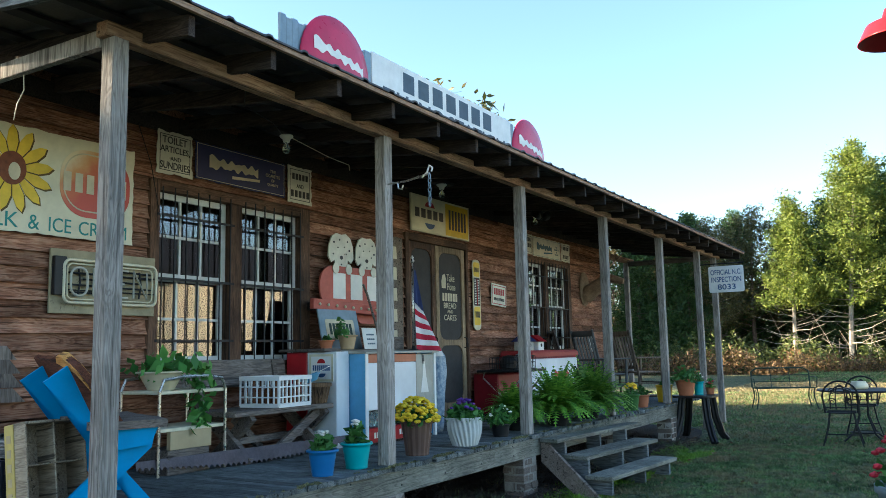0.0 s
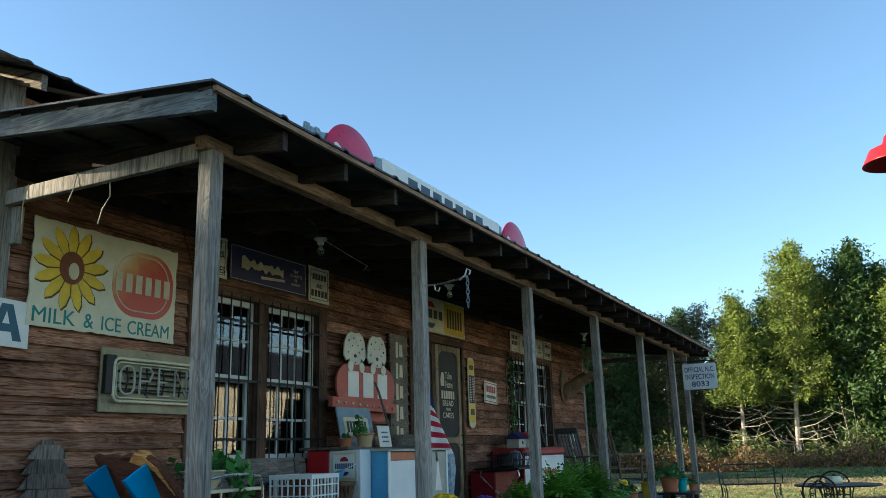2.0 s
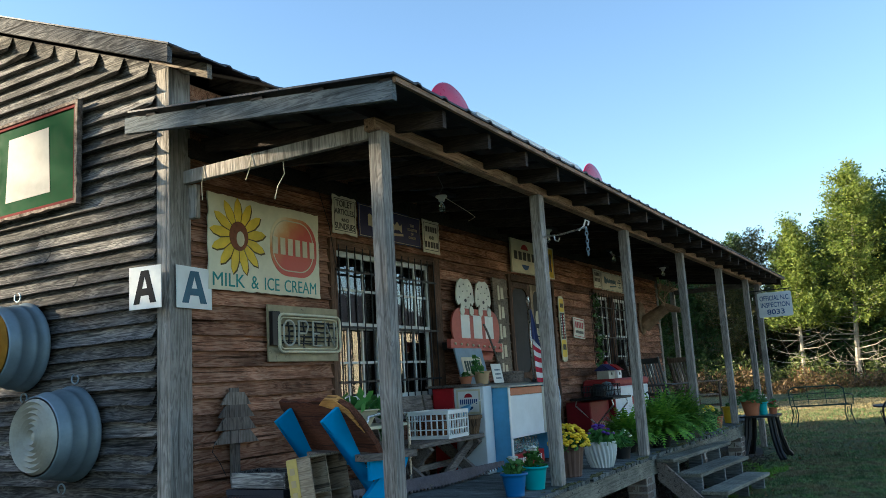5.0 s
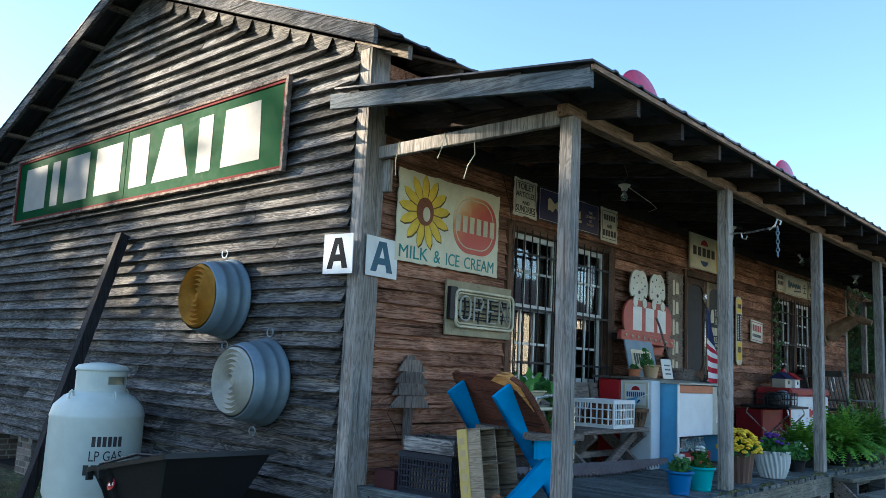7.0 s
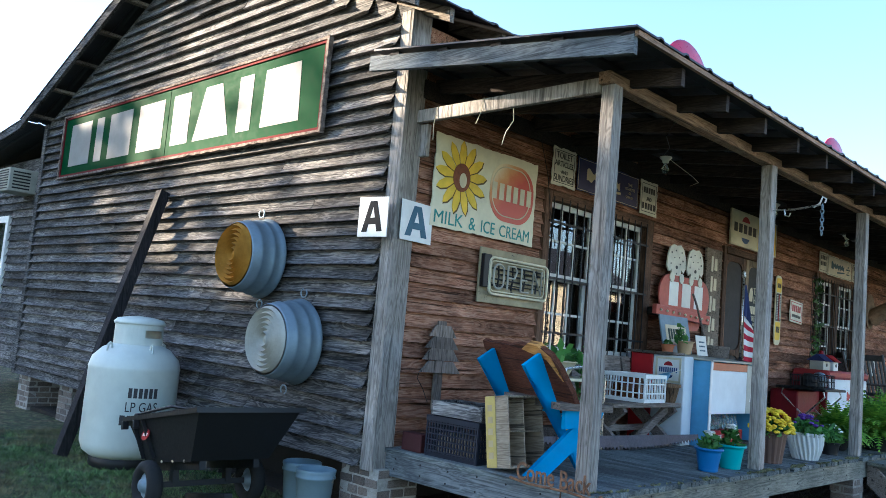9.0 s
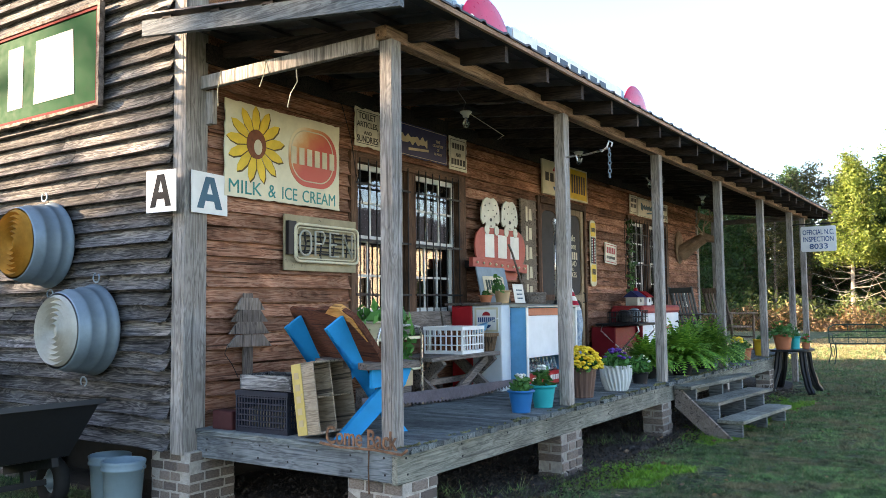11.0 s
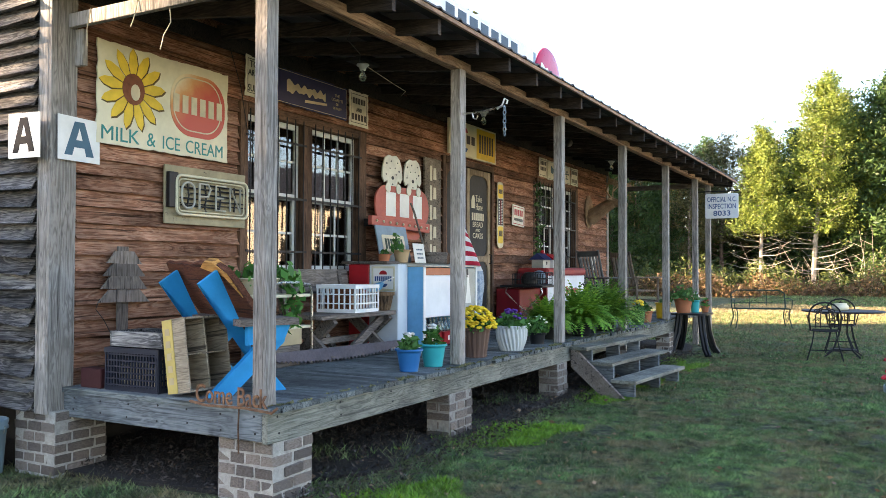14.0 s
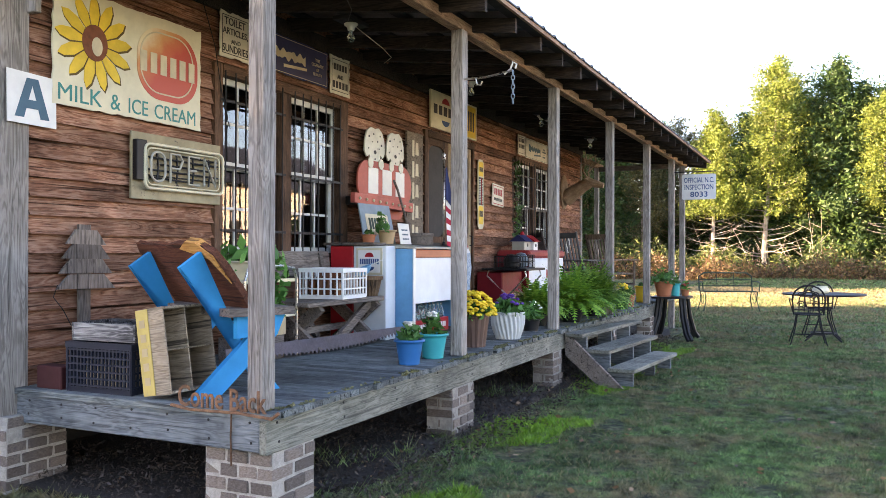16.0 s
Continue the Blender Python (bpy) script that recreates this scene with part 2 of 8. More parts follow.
M["petal_line"] = paint("petal outline", (0.11, 0.07, 0.012), 0.5)
M["flower_heart"] = paint("brown flower heart", (0.22, 0.065, 0.025), 0.5, dirt=0.4, scale=20)
M["badge_fade"], nt, bs = nodes_of("sun-faded red badge paint")
tc = nt.nodes.new("ShaderNodeTexCoord")
sep = nt.nodes.new("ShaderNodeSeparateXYZ")
nt.links.new(tc.outputs["Generated"], sep.inputs[0])
fade = add(nt, "Math")
fade.operation = "SUBTRACT"
nt.links.new(sep.outputs[1], fade.inputs[0])
nt.links.new(sep.outputs[0], fade.inputs[1])
blot = add(nt, "Math")
blot.operation = "MULTIPLY_ADD"
blot.inputs[1].default_value, blot.inputs[2].default_value = 0.55, -0.27
nt.links.new(noisy(nt, tc.outputs["Object"], 5.0, 6, 0.65), blot.inputs[0])
both = add(nt, "Math")
nt.links.new(fade.outputs[0], both.inputs[0])
nt.links.new(blot.outputs[0], both.inputs[1])
nt.links.new(ramp(nt, both.outputs[0], [(0.0, (0.50, 0.055, 0.03)), (0.25, (0.55, 0.13, 0.045)), (0.45, (0.62, 0.30, 0.11)), (0.72, (0.74, 0.64, 0.42))]), bs.inputs["Base Color"])
bs.inputs["Roughness"].default_value = 0.42
M["red"] = paint("red enamel", (0.42, 0.016, 0.022), 0.3, 0.08, (0.25, 0.1, 0.06))
M["disc_red"] = paint("faded crimson disc", (0.58, 0.03, 0.09), 0.28, 0.08, (0.30, 0.10, 0.08), dirt=0.3, scale=2.5)
M["joy_red"] = paint("faded red signboard", (0.50, 0.105, 0.075), 0.45, 0.12, (0.5, 0.32, 0.25), dirt=0.3)
M["maroon"] = paint("dull maroon paint", (0.055, 0.012, 0.012), 0.7, 0.3, (0.09, 0.04, 0.03))
M["lid_red"] = paint("worn red lid", (0.33, 0.035, 0.035), 0.4, 0.3, (0.5, 0.42, 0.38))
M["crate_yellow"] = paint("worn yellow crate paint", (0.52, 0.39, 0.12), 0.7, 0.55, (0.36, 0.28, 0.19), dirt=0.3)
M["dark_red"] = paint("dark red paint", (0.24, 0.012, 0.018), 0.45, 0.12, (0.08, 0.03, 0.02))
M["green"] = paint("green enamel", (0.004, 0.052, 0.017), 0.48, 0.03, (0.3, 0.3, 0.25), dirt=0.25, scale=2)
M["sin_white"] = paint("white enamel letter", (0.27, 0.26, 0.235), 0.5, 0.02, dirt=0.12)
M["yellow"] = paint("yellow enamel", (0.80, 0.52, 0.03), 0.4, 0.05, dirt=0.25)
M["blue"] = paint("bright blue paint", (0.0, 0.245, 0.52), 0.65, 0.04, (0.3, 0.25, 0.2), dirt=0.15)
M["case_blue"] = paint("sky blue enamel", (0.13, 0.40, 0.66), 0.35, 0.08, (0.3, 0.2, 0.12), dirt=0.2)
M["case_white"] = paint("chalky white enamel", (0.72, 0.76, 0.78), 0.35, 0.08, (0.35, 0.25, 0.18), dirt=0.18, scale=2)
M["case_orange"] = paint("faded orange strip", (0.50, 0.17, 0.085), 0.45, 0.1)
M["rust"] = two("rusty iron", (0.10, 0.045, 0.022), (0.26, 0.125, 0.06), 14, 0.85)
M["saw"] = two("rusted saw steel", (0.045, 0.034, 0.040), (0.085, 0.068, 0.078), 6, 0.6)
M["iron"] = paint("black iron", (0.012, 0.012, 0.013), 0.5, dirt=0.2)
M["iron_green"] = paint("dark green iron", (0.02, 0.05, 0.035), 0.5, 0.15, (0.12, 0.07, 0.04))
M["galv"] = paint("galvanised steel", (0.24, 0.31, 0.36), 0.55, 0.12, (0.33, 0.33, 0.31), 0.55, 0.3, 5)
M["galv_rust"] = paint("rusted tub bottom", (0.42, 0.20, 0.03), 0.6, 0.45, (0.50, 0.40, 0.20), 0.15, 0.45, 5)
M["galv_pale"] = paint("pale zinc", (0.46, 0.45, 0.39), 0.6, 0.2, (0.5, 0.46, 0.38), 0.25, 0.25, 5)
M["chrome"] = paint("steel tube", (0.62, 0.58, 0.52), 0.25, 0.2, (0.25, 0.15, 0.09), 0.9)
M["tank"] = paint("white tank paint", (0.62, 0.66, 0.60), 0.38, 0.03, (0.3, 0.18, 0.1), dirt=0.16, scale=2.5)
M["black_plastic"] = paint("black plastic", (0.014, 0.014, 0.015), 0.4, dirt=0.15)
M["dark_plastic"] = paint("dark blue-grey plastic", (0.010, 0.014, 0.026), 0.6)
M["grey_pail"] = paint("grey plastic", (0.20, 0.28, 0.32), 0.45, dirt=0.15)
M["rubber"] = paint("rubber", (0.018, 0.018, 0.018), 0.8)
M["terracotta"] = paint("terracotta", (0.45, 0.16, 0.075), 0.75, dirt=0.3)
M["tan_pot"] = paint("tan clay", (0.48, 0.33, 0.18), 0.7, dirt=0.25)
M["cream_pot"] = paint("cream ceramic", (0.60, 0.53, 0.36), 0.4, dirt=0.2)
M["blue_pot"] = paint("blue glazed pot", (0.012, 0.13, 0.34), 0.35, dirt=0.12)
M["teal_pot"] = paint("turquoise glazed pot", (0.012, 0.36, 0.38), 0.35, dirt=0.12)
M["brown_pot"] = paint("brown plastic planter", (0.13, 0.075, 0.055), 0.55, dirt=0.15)
M["white_pot"] = paint("pale grey ceramic", (0.60, 0.62, 0.60), 0.5, dirt=0.2)
M["soil"] = two("potting soil", (0.02, 0.013, 0.009), (0.06, 0.04, 0.028), 40, 0.95)
M["fern"] = leafy("fern leaves", (0.05, 0.18, 0.015), (0.23, 0.42, 0.045), 0.3)
M["leaf"] = leafy("pot plant leaves", (0.03, 0.12, 0.02), (0.10, 0.28, 0.05), 0.25)
M["leaf_dark"] = leafy("dark shrub leaves", (0.025, 0.07, 0.015), (0.07, 0.16, 0.03), 0.2)
M["mum"] = leafy("yellow flowers", (0.72, 0.45, 0.01), (0.85, 0.64, 0.03), 0.15)
M["petal_white"] = leafy("white flowers", (0.75, 0.75, 0.62), (0.85, 0.85, 0.8), 0.2)
M["petal_red"] = leafy("red flowers", (0.45, 0.008, 0.02), (0.65, 0.02, 0.05), 0.2)
M["petal_purple"] = leafy("purple flowers", (0.10, 0.02, 0.22), (0.16, 0.05, 0.42), 0.2)
M["flag_red"] = paint("flag red cloth", (0.45, 0.02, 0.045), 0.85)
M["flag_white"] = paint("flag white cloth", (0.76, 0.74, 0.72), 0.85)
M["flag_blue"] = paint("flag blue cloth", (0.045, 0.06, 0.16), 0.85)
M["denim"] = two("faded blue cloth", (0.16, 0.24, 0.34), (0.50, 0.56, 0.60), 22, 0.9)
M["house_cream"] = paint("cream house paint", (0.74, 0.68, 0.55), 0.7, dirt=0.15, scale=1.0)
M["screen"] = paint("dark fly screen", (0.05, 0.047, 0.045), 0.7, dirt=0.3)
M["card"] = paint("paper card", (0.72, 0.70, 0.64), 0.8, dirt=0.1)
M["cardboard"] = paint("cardboard", (0.45, 0.35, 0.20), 0.85, dirt=0.15)
M["sash"] = paint("white sash paint", (0.66, 0.66, 0.62), 0.5, 0.15, (0.22, 0.17, 0.13), dirt=0.25)
M["hide"] = two("brown hide", (0.24, 0.14, 0.075), (0.42, 0.27, 0.16), 7, 0.85)
M["antler"] = paint("antler", (0.34, 0.25, 0.16), 0.6)
M["wicker"] = wood("basket wood", (0.07, 0.04, 0.02), (0.20, 0.12, 0.065), (0.32, 0.21, 0.12), 2)
M["bottle_brown"] = paint("brown bottles", (0.16, 0.06, 0.025), 0.15)
M["rocker"] = paint("weathered white chair paint", (0.115, 0.12, 0.118), 0.6, 0.3, (0.16, 0.12, 0.09))
M["rocker_dark"] = paint("dark chair wood", (0.05, 0.035, 0.03), 0.5)
M["bark"] = wood("pine bark", (0.09, 0.06, 0.045), (0.25, 0.18, 0.14), (0.40, 0.31, 0.25), 2, vary=0.2)
M["bare"] = wood("bare grey limbs", (0.24, 0.20, 0.16), (0.42, 0.37, 0.30), (0.58, 0.52, 0.44), 2, vary=0.1, checks=0.3)
M["pine"] = leafy("pine needles", (0.085, 0.14, 0.024), (0.25, 0.30, 0.05), 0.48)
M["pine_dark"] = leafy("dark cedar needles", (0.026, 0.066, 0.018), (0.085, 0.15, 0.03), 0.35)
M["autumn"] = leafy("autumn leaves", (0.05, 0.062, 0.016), (0.17, 0.14, 0.042), 0.3)
M["brush"] = leafy("dry brush", (0.06, 0.034, 0.018), (0.27, 0.17, 0.07), 0.25)
M["brush_green"] = leafy("green undergrowth", (0.03, 0.06, 0.012), (0.15, 0.18, 0.04), 0.25)
M["blade"] = leafy("grass blades", (0.02, 0.09, 0.02), (0.24, 0.37, 0.12), 0.25, (0.25, 0.19, 0.10))
M["straw"] = leafy("dry grass blades, also sunlit yellow", (0.19, 0.155, 0.07), (0.36, 0.30, 0.15), 0.25)
M["dead_leaf"] = leafy("fallen leaves", (0.13, 0.07, 0.035), (0.33, 0.21, 0.11), 0.1)
# litter colour carries the shade under the porch
M["litter"] = leafy("leaf litter darkened for shade", (0.012, 0.009, 0.007), (0.055, 0.035, 0.022), 0.05)
M["deck_moss"] = leafy("dull floor moss", (0.09, 0.09, 0.04), (0.21, 0.20, 0.08), 0.05)
M["moss"] = leafy("moss", (0.08, 0.21, 0.010), (0.22, 0.42, 0.02), 0.1)

g, nt, bs = nodes_of("window glass")
bs.inputs["Transmission Weight"].default_value, bs.inputs["Roughness"].default_value, bs.inputs["IOR"].default_value = 1.0, 0.02, 1.5
bs.inputs["Base Color"].default_value = (0.9, 0.93, 0.92, 1)
bs.inputs["Specular IOR Level"].default_value = 1.0
M["glass"] = g
g, nt, bs = nodes_of("bottle glass")
bs.inputs["Transmission Weight"].default_value, bs.inputs["Roughness"].default_value = 0.9, 0.05
bs.inputs["Base Color"].default_value = (0.75, 0.9, 0.88, 1)
M["bottle"] = g

g, nt, bs = nodes_of("lawn")
tc = nt.nodes.new("ShaderNodeTexCoord")
v = tc.outputs["Object"]
n1, n2, n3 = noisy(nt, v, 0.35, 5, 0.6), noisy(nt, v, 3.1, 8, 0.75), noisy(nt, v, 30, 6, 0.8)
turf = ramp(nt, n2, [(0.30, (0.025, 0.06, 0.016)), (0.50, (0.08, 0.105, 0.038)), (0.68, (0.23, 0.17, 0.085))])
turf = mixc(nt, ramp(nt, n1, [(0.45, (0, 0, 0)), (0.62, (0.7,) * 3)]), turf, (0.14, 0.135, 0.055))
turf = mixc(nt, 1.0, turf, ramp(nt, noisy(nt, v, 11.0, 5, 0.7), [(0.38, (0.35,) * 3), (0.62, (1.45,) * 3)]), "MULTIPLY")
turf = mixc(nt, 1.0, turf, ramp(nt, n3, [(0.36, (0.25,) * 3), (0.64, (1.7,) * 3)]), "MULTIPLY")
nt.links.new(turf, bs.inputs["Base Color"])
bs.inputs["Roughness"].default_value = 0.95
bump(nt, bs, n3, 1.0, 0.05)
M["lawn"] = g
# earth kept near black: the under-porch shade is in this colour
M["dirt"] = two("bare earth darkened for shade", (0.012, 0.009, 0.007), (0.045, 0.033, 0.023), 3.5, 0.95, bumps=0.8, dist=0.02)

M["sign_red"] = paint("dull red sign border", (0.13, 0.018, 0.018), 0.8, 0.35, (0.12, 0.06, 0.035))
M["sign_frame"] = two("rusted sign frame", (0.07, 0.05, 0.04), (0.34, 0.28, 0.235), 18, 0.95)
M["green"].node_tree.nodes["Principled BSDF"].inputs["Specular IOR Level"].default_value = 0.006
# old matt surfaces with hardly any gloss left
for key in ("clap_grey", "clap_brown", "galv_rust", "galv_pale", "sin_white", "sign_frame", "sign_red", "timber_x", "post", "letter_grey", "letter_black", "white"):
    M[key].node_tree.nodes["Principled BSDF"].inputs["Specular IOR Level"].default_value = 0.08

# ---------------------------------------------------------------- builders


def mesh_from(bm, name, smooth=False):
    me = bpy.data.meshes.new(name)
    bmesh.ops.recalc_face_normals(bm, faces=bm.faces)
    bm.to_mesh(me)
    bm.free()
    if smooth:
        for p in me.polygons:
            p.use_smooth = True
    return me


def raw_mesh(name, verts, faces, smooth=False):
    me = bpy.data.meshes.new(name)
    me.from_pydata(verts, [], faces)
    if smooth:
        for p in me.polygons:
            p.use_smooth = True
    return me


def thing(name, m, label, category, group="", kind=""):
    ob = new(name)
    ob.empty_display_size = 0.1
    ob.matrix_world = m
    return tagged(ob, label, category, group, kind)


def part(name, bm, material, parent, label="", smooth=False):
    """Links a bmesh (or a mesh) as one mesh object under a thing, or alone."""
    me = mesh_from(bm, name, smooth) if isinstance(bm, bmesh.types.BMesh) else bm
    if not me.materials:
        me.materials.append(M[material])
    ob = new(name, me)
    if parent is not None:
        ob.parent = parent
    return tagged(ob, label)


def single(name, bm, material, m, label, category, group="", kind="", smooth=False):
    """A thing that is one mesh."""
    ob = part(name, bm, material, None, label, smooth)
    ob.matrix_world = m
    return tagged(ob, label, category, group, kind)


def B():
    return bmesh.new()


def box(bm, x0, x1, y0, y1, z0, z1, bev=0.0, m=None):
    r = bmesh.ops.create_cube(bm, size=1.0)
    vs = r["verts"]
    for v in vs:
        v.co = Vector((x0 + (v.co.x + 0.5) * (x1 - x0), y0 + (v.co.y + 0.5) * (y1 - y0), z0 + (v.co.z + 0.5) * (z1 - z0)))
        if m is not None:
            v.co = m @ v.co
    if bev:
        es = list({e for v in vs for e in v.link_edges})
        bmesh.ops.bevel(bm, geom=es, offset=bev, segments=1, affect="EDGES")
    return bm


def frame_to(d):
    """Two unit vectors across the direction d."""
    d = Vector(d).normalized()
    a = Vector((0, 0, 1)) if abs(d.z) < 0.9 else Vector((1, 0, 0))
    u = d.cross(a).normalized()
    return u, d.cross(u).normalized()


def beam(bm, p0, p1, w, h):
    """A square timber from p0 to p1: w across, h upright."""
    p0, p1 = Vector(p0), Vector(p1)
    u, v = frame_to(p1 - p0)
    vs = [bm.verts.new(p + u * (a * w / 2) + v * (b * h / 2)) for p in (p0, p1) for a, b in ((-1, -1), (1, -1), (1, 1), (-1, 1))]
    for f in ((0, 1, 2, 3), (4, 5, 6, 7), (0, 1, 5, 4), (1, 2, 6, 5), (2, 3, 7, 6), (3, 0, 4, 7)):
        bm.faces.new([vs[i] for i in f])
    return bm


def tube(bm, pts, r, n=6, r1=None):
    pts = [Vector(p) for p in pts]
    rings = []
    for i, p in enumerate(pts):
        d = pts[min(i + 1, len(pts) - 1)] - pts[max(i - 1, 0)]
        u, v = frame_to(d)
        rr = r if r1 is None else r + (r1 - r) * i / (len(pts) - 1)
        rings.append([bm.verts.new(p + (u * math.cos(a) + v * math.sin(a)) * rr) for a in (2 * math.pi * k / n for k in range(n))])
    for a, b in zip(rings, rings[1:]):
        # keep the rings from twisting against one another
        k = min(range(n), key=lambda s: sum((a[j].co - b[(j + s) % n].co).length for j in range(n)))
        b[:] = b[k:] + b[:k]
        for j in range(n):
            bm.faces.new((a[j], a[(j + 1) % n], b[(j + 1) % n], b[j]))
    bm.faces.new(rings[0]), bm.faces.new(rings[-1])
    return bm


def lathe(bm, prof, n=24, c=(0, 0, 0), ripple=None):
    rings = []
    for i, (r, z) in enumerate(prof):
        ring = []
        for k in range(n):
            a = 2 * math.pi * k / n
            rr = r + (ripple(a, i / (len(prof) - 1)) if ripple else 0.0)
            ring.append(bm.verts.new((c[0] + rr * math.cos(a), c[1] + rr * math.sin(a), c[2] + z)))
        rings.append(ring)
    for a, b in zip(rings, rings[1:]):
        for k in range(n):
            bm.faces.new((a[k], a[(k + 1) % n], b[(k + 1) % n], b[k]))
    bm.faces.new(rings[0]), bm.faces.new(rings[-1])
    return bm


def plate(bm, pts, z0, z1):
    """A flat shape of outline pts in the local x-y plane, from z0 to z1."""
    a = [bm.verts.new((x, y, z0)) for x, y in pts]
    b = [bm.verts.new((x, y, z1)) for x, y in pts]
    bm.faces.new(a[::-1]), bm.faces.new(b)
    for k in range(len(pts)):
        bm.faces.new((a[k], a[(k + 1) % len(pts)], b[(k + 1) % len(pts)], b[k]))
    return bm


def rounded(x0, x1, y0, y1, r, n=6):
    out = []
    for cx, cy, a0 in ((x1 - r, y1 - r, 0), (x0 + r, y1 - r, 90), (x0 + r, y0 + r, 180), (x1 - r, y0 + r, 270)):
        out += [(cx + r * math.cos(radians(a0 + 90 * k / n)), cy + r * math.sin(radians(a0 + 90 * k / n))) for k in range(n + 1)]
    return out


def ragged(x0, x1, y0, y1, amp, step, seed):
    """A rectangle with nibbled, rusted edges."""
    r = random.Random(seed)
    out = []
    for (ax, ay), (bx, by) in (((x0, y0), (x1, y0)), ((x1, y0), (x1, y1)), ((x1, y1), (x0, y1)), ((x0, y1), (x0, y0))):
        n = max(2, int(math.hypot(bx - ax, by - ay) / step))
        for k in range(n):
            t = k / n
            j = amp * r.random() ** 2
            nx, ny = -(by - ay), bx - ax
            q = math.hypot(nx, ny)
            out.append((ax + (bx - ax) * t + nx / q * j, ay + (by - ay) * t + ny / q * j))
    return out


def on_front(y, z, x=0.0):
    """Local x along the front wall, local y up, local z out of the wall."""
    return Matrix(((0, 0, 1, x), (1, 0, 0, y), (0, 1, 0, z), (0, 0, 0, 1)))


def on_gable(x, z, y=-0.1):
    return Matrix(((1, 0, 0, x), (0, 0, -1, y), (0, 1, 0, z), (0, 0, 0, 1)))


def words(name, text, x0, x1, y0, y1, z, material, parent, thick=0.002, bold=0.0, label=""):
    """Lettering of Blender's own font, stretched to a box in the parent's local x-y plane."""
    cu = bpy.data.curves.new(name, "FONT")
    cu.body, cu.extrude, cu.offset, cu.resolution_u = text, 0.001, bold, 3
    ob = bpy.data.objects.new("font", cu)
    me = bpy.data.meshes.new_from_object(ob)
    bpy.data.objects.remove(ob)
    co = np.empty(len(me.vertices) * 3)
    me.vertices.foreach_get("co", co)
    co = co.reshape(-1, 3)
    lo, hi = co.min(0), co.max(0)
    co[:, 0] = x0 + (co[:, 0] - lo[0]) / (hi[0] - lo[0]) * (x1 - x0)
    co[:, 1] = y0 + (co[:, 1] - lo[1]) / (hi[1] - lo[1]) * (y1 - y0)
    co[:, 2] = np.where(co[:, 2] > 0, z + thick, z - thick * 0.2)
    me.vertices.foreach_set("co", co.ravel())
    me.materials.clear()
    return part(name, me, material, parent, label)


def bars(name, x0, x1, y0, y1, n, z, material, parent, gap=0.3, label="", slant=0.0, thick=0.002, m=None, bend=None):
    """Plain upright bars that stand for lettering which is not written out."""
    w = (x1 - x0) / n
    for k in range(n):
        a, b = x0 + w * (k + gap / 2), x0 + w * (k + 1 - gap / 2)
        s = slant * (y1 - y0)
        bm = plate(B(), [(a, y0), (b, y0), (b + s, y1), (a + s, y1)], z, z + thick)
        ob = part(name.rstrip("s"), bm, material, parent, label)
        if m is not None:
            ob.matrix_local = m
        if bend is not None:
            for v in ob.data.vertices:
                v.co = bend(v.co)

# ---------------------------------------------------------------- the plan, in metres
DECK = 0.57            # top of the porch floor
FRONT = 1.79           # outer edge of the porch floor
END = 12.0             # far end of the store
POSTS = (0.06, 2.46, 4.84, 7.24, 9.64, 11.88, 13.1)
PORCH_END = 13.75
GABLE = -0.10          # plane of the side wall
SIDE = -7.15           # far corner of the side wall
RIDGE = (-3.7, 5.42)
EXPOSE = 0.1125        # weatherboard course


def roof_z(x):
    """Top of the main roof."""
    return 3.86 + (0.31 - x) * 0.39 if x > RIDGE[0] else RIDGE[1] - (RIDGE[0] - x) * 0.43


def porch_z(x):
    return 3.43 - 0.12 * x


# ---------------------------------------------------------------- ground
def ground_mesh():
    xs = np.unique(np.concatenate([np.linspace(-14, 14, 60), np.array([-900, -400, -200, -100, -60, -35, -22, 22, 35, 60, 100, 200, 400, 900])]))
    ys = np.unique(np.concatenate([np.linspace(-8, 56, 90), np.array([-900, -400, -150, -60, -25, 75, 110, 200, 400, 900])]))
    vs, fs = [], []
    for y in ys:
        for x in xs:
            z = 0.035 * noise.noise((x * 0.35, y * 0.35, 3.0)) - 0.01
            if y > 30:
                z -= 0.01 * min(y - 30, 20)
            vs.append((x, y, z))
    n = len(xs)
    for j in range(len(ys) - 1):
        for i in range(n - 1):
            a = j * n + i
            fs.append((a, a + 1, a + n + 1, a + n))
    return raw_mesh("ground", vs, fs, True)


ground = part("ground", ground_mesh(), "lawn", None)
tagged(ground, "short autumn lawn with brown patches round the store", "lawn", kind="structure")

# earth patch beneath the porch, its shade painted in by the dark colour
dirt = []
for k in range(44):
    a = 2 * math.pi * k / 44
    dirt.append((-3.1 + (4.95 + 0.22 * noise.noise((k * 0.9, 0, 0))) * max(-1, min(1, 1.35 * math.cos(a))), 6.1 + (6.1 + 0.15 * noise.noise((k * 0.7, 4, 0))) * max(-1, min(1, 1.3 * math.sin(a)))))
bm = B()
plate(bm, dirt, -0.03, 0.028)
tagged(part("bare_earth", bm, "dirt", None), "bare earth beneath the porch, colour darkened for its shade", "earth", kind="structure")

# ---------------------------------------------------------------- walls
WIN = [(1.66, 3.56, 1.30, 2.80), (8.30, 10.18, 1.36, 2.80)]      # y0, y1, z0, z1
DOOR = (5.24, 6.70, DECK, 2.78)
HOLES = WIN + [DOOR]


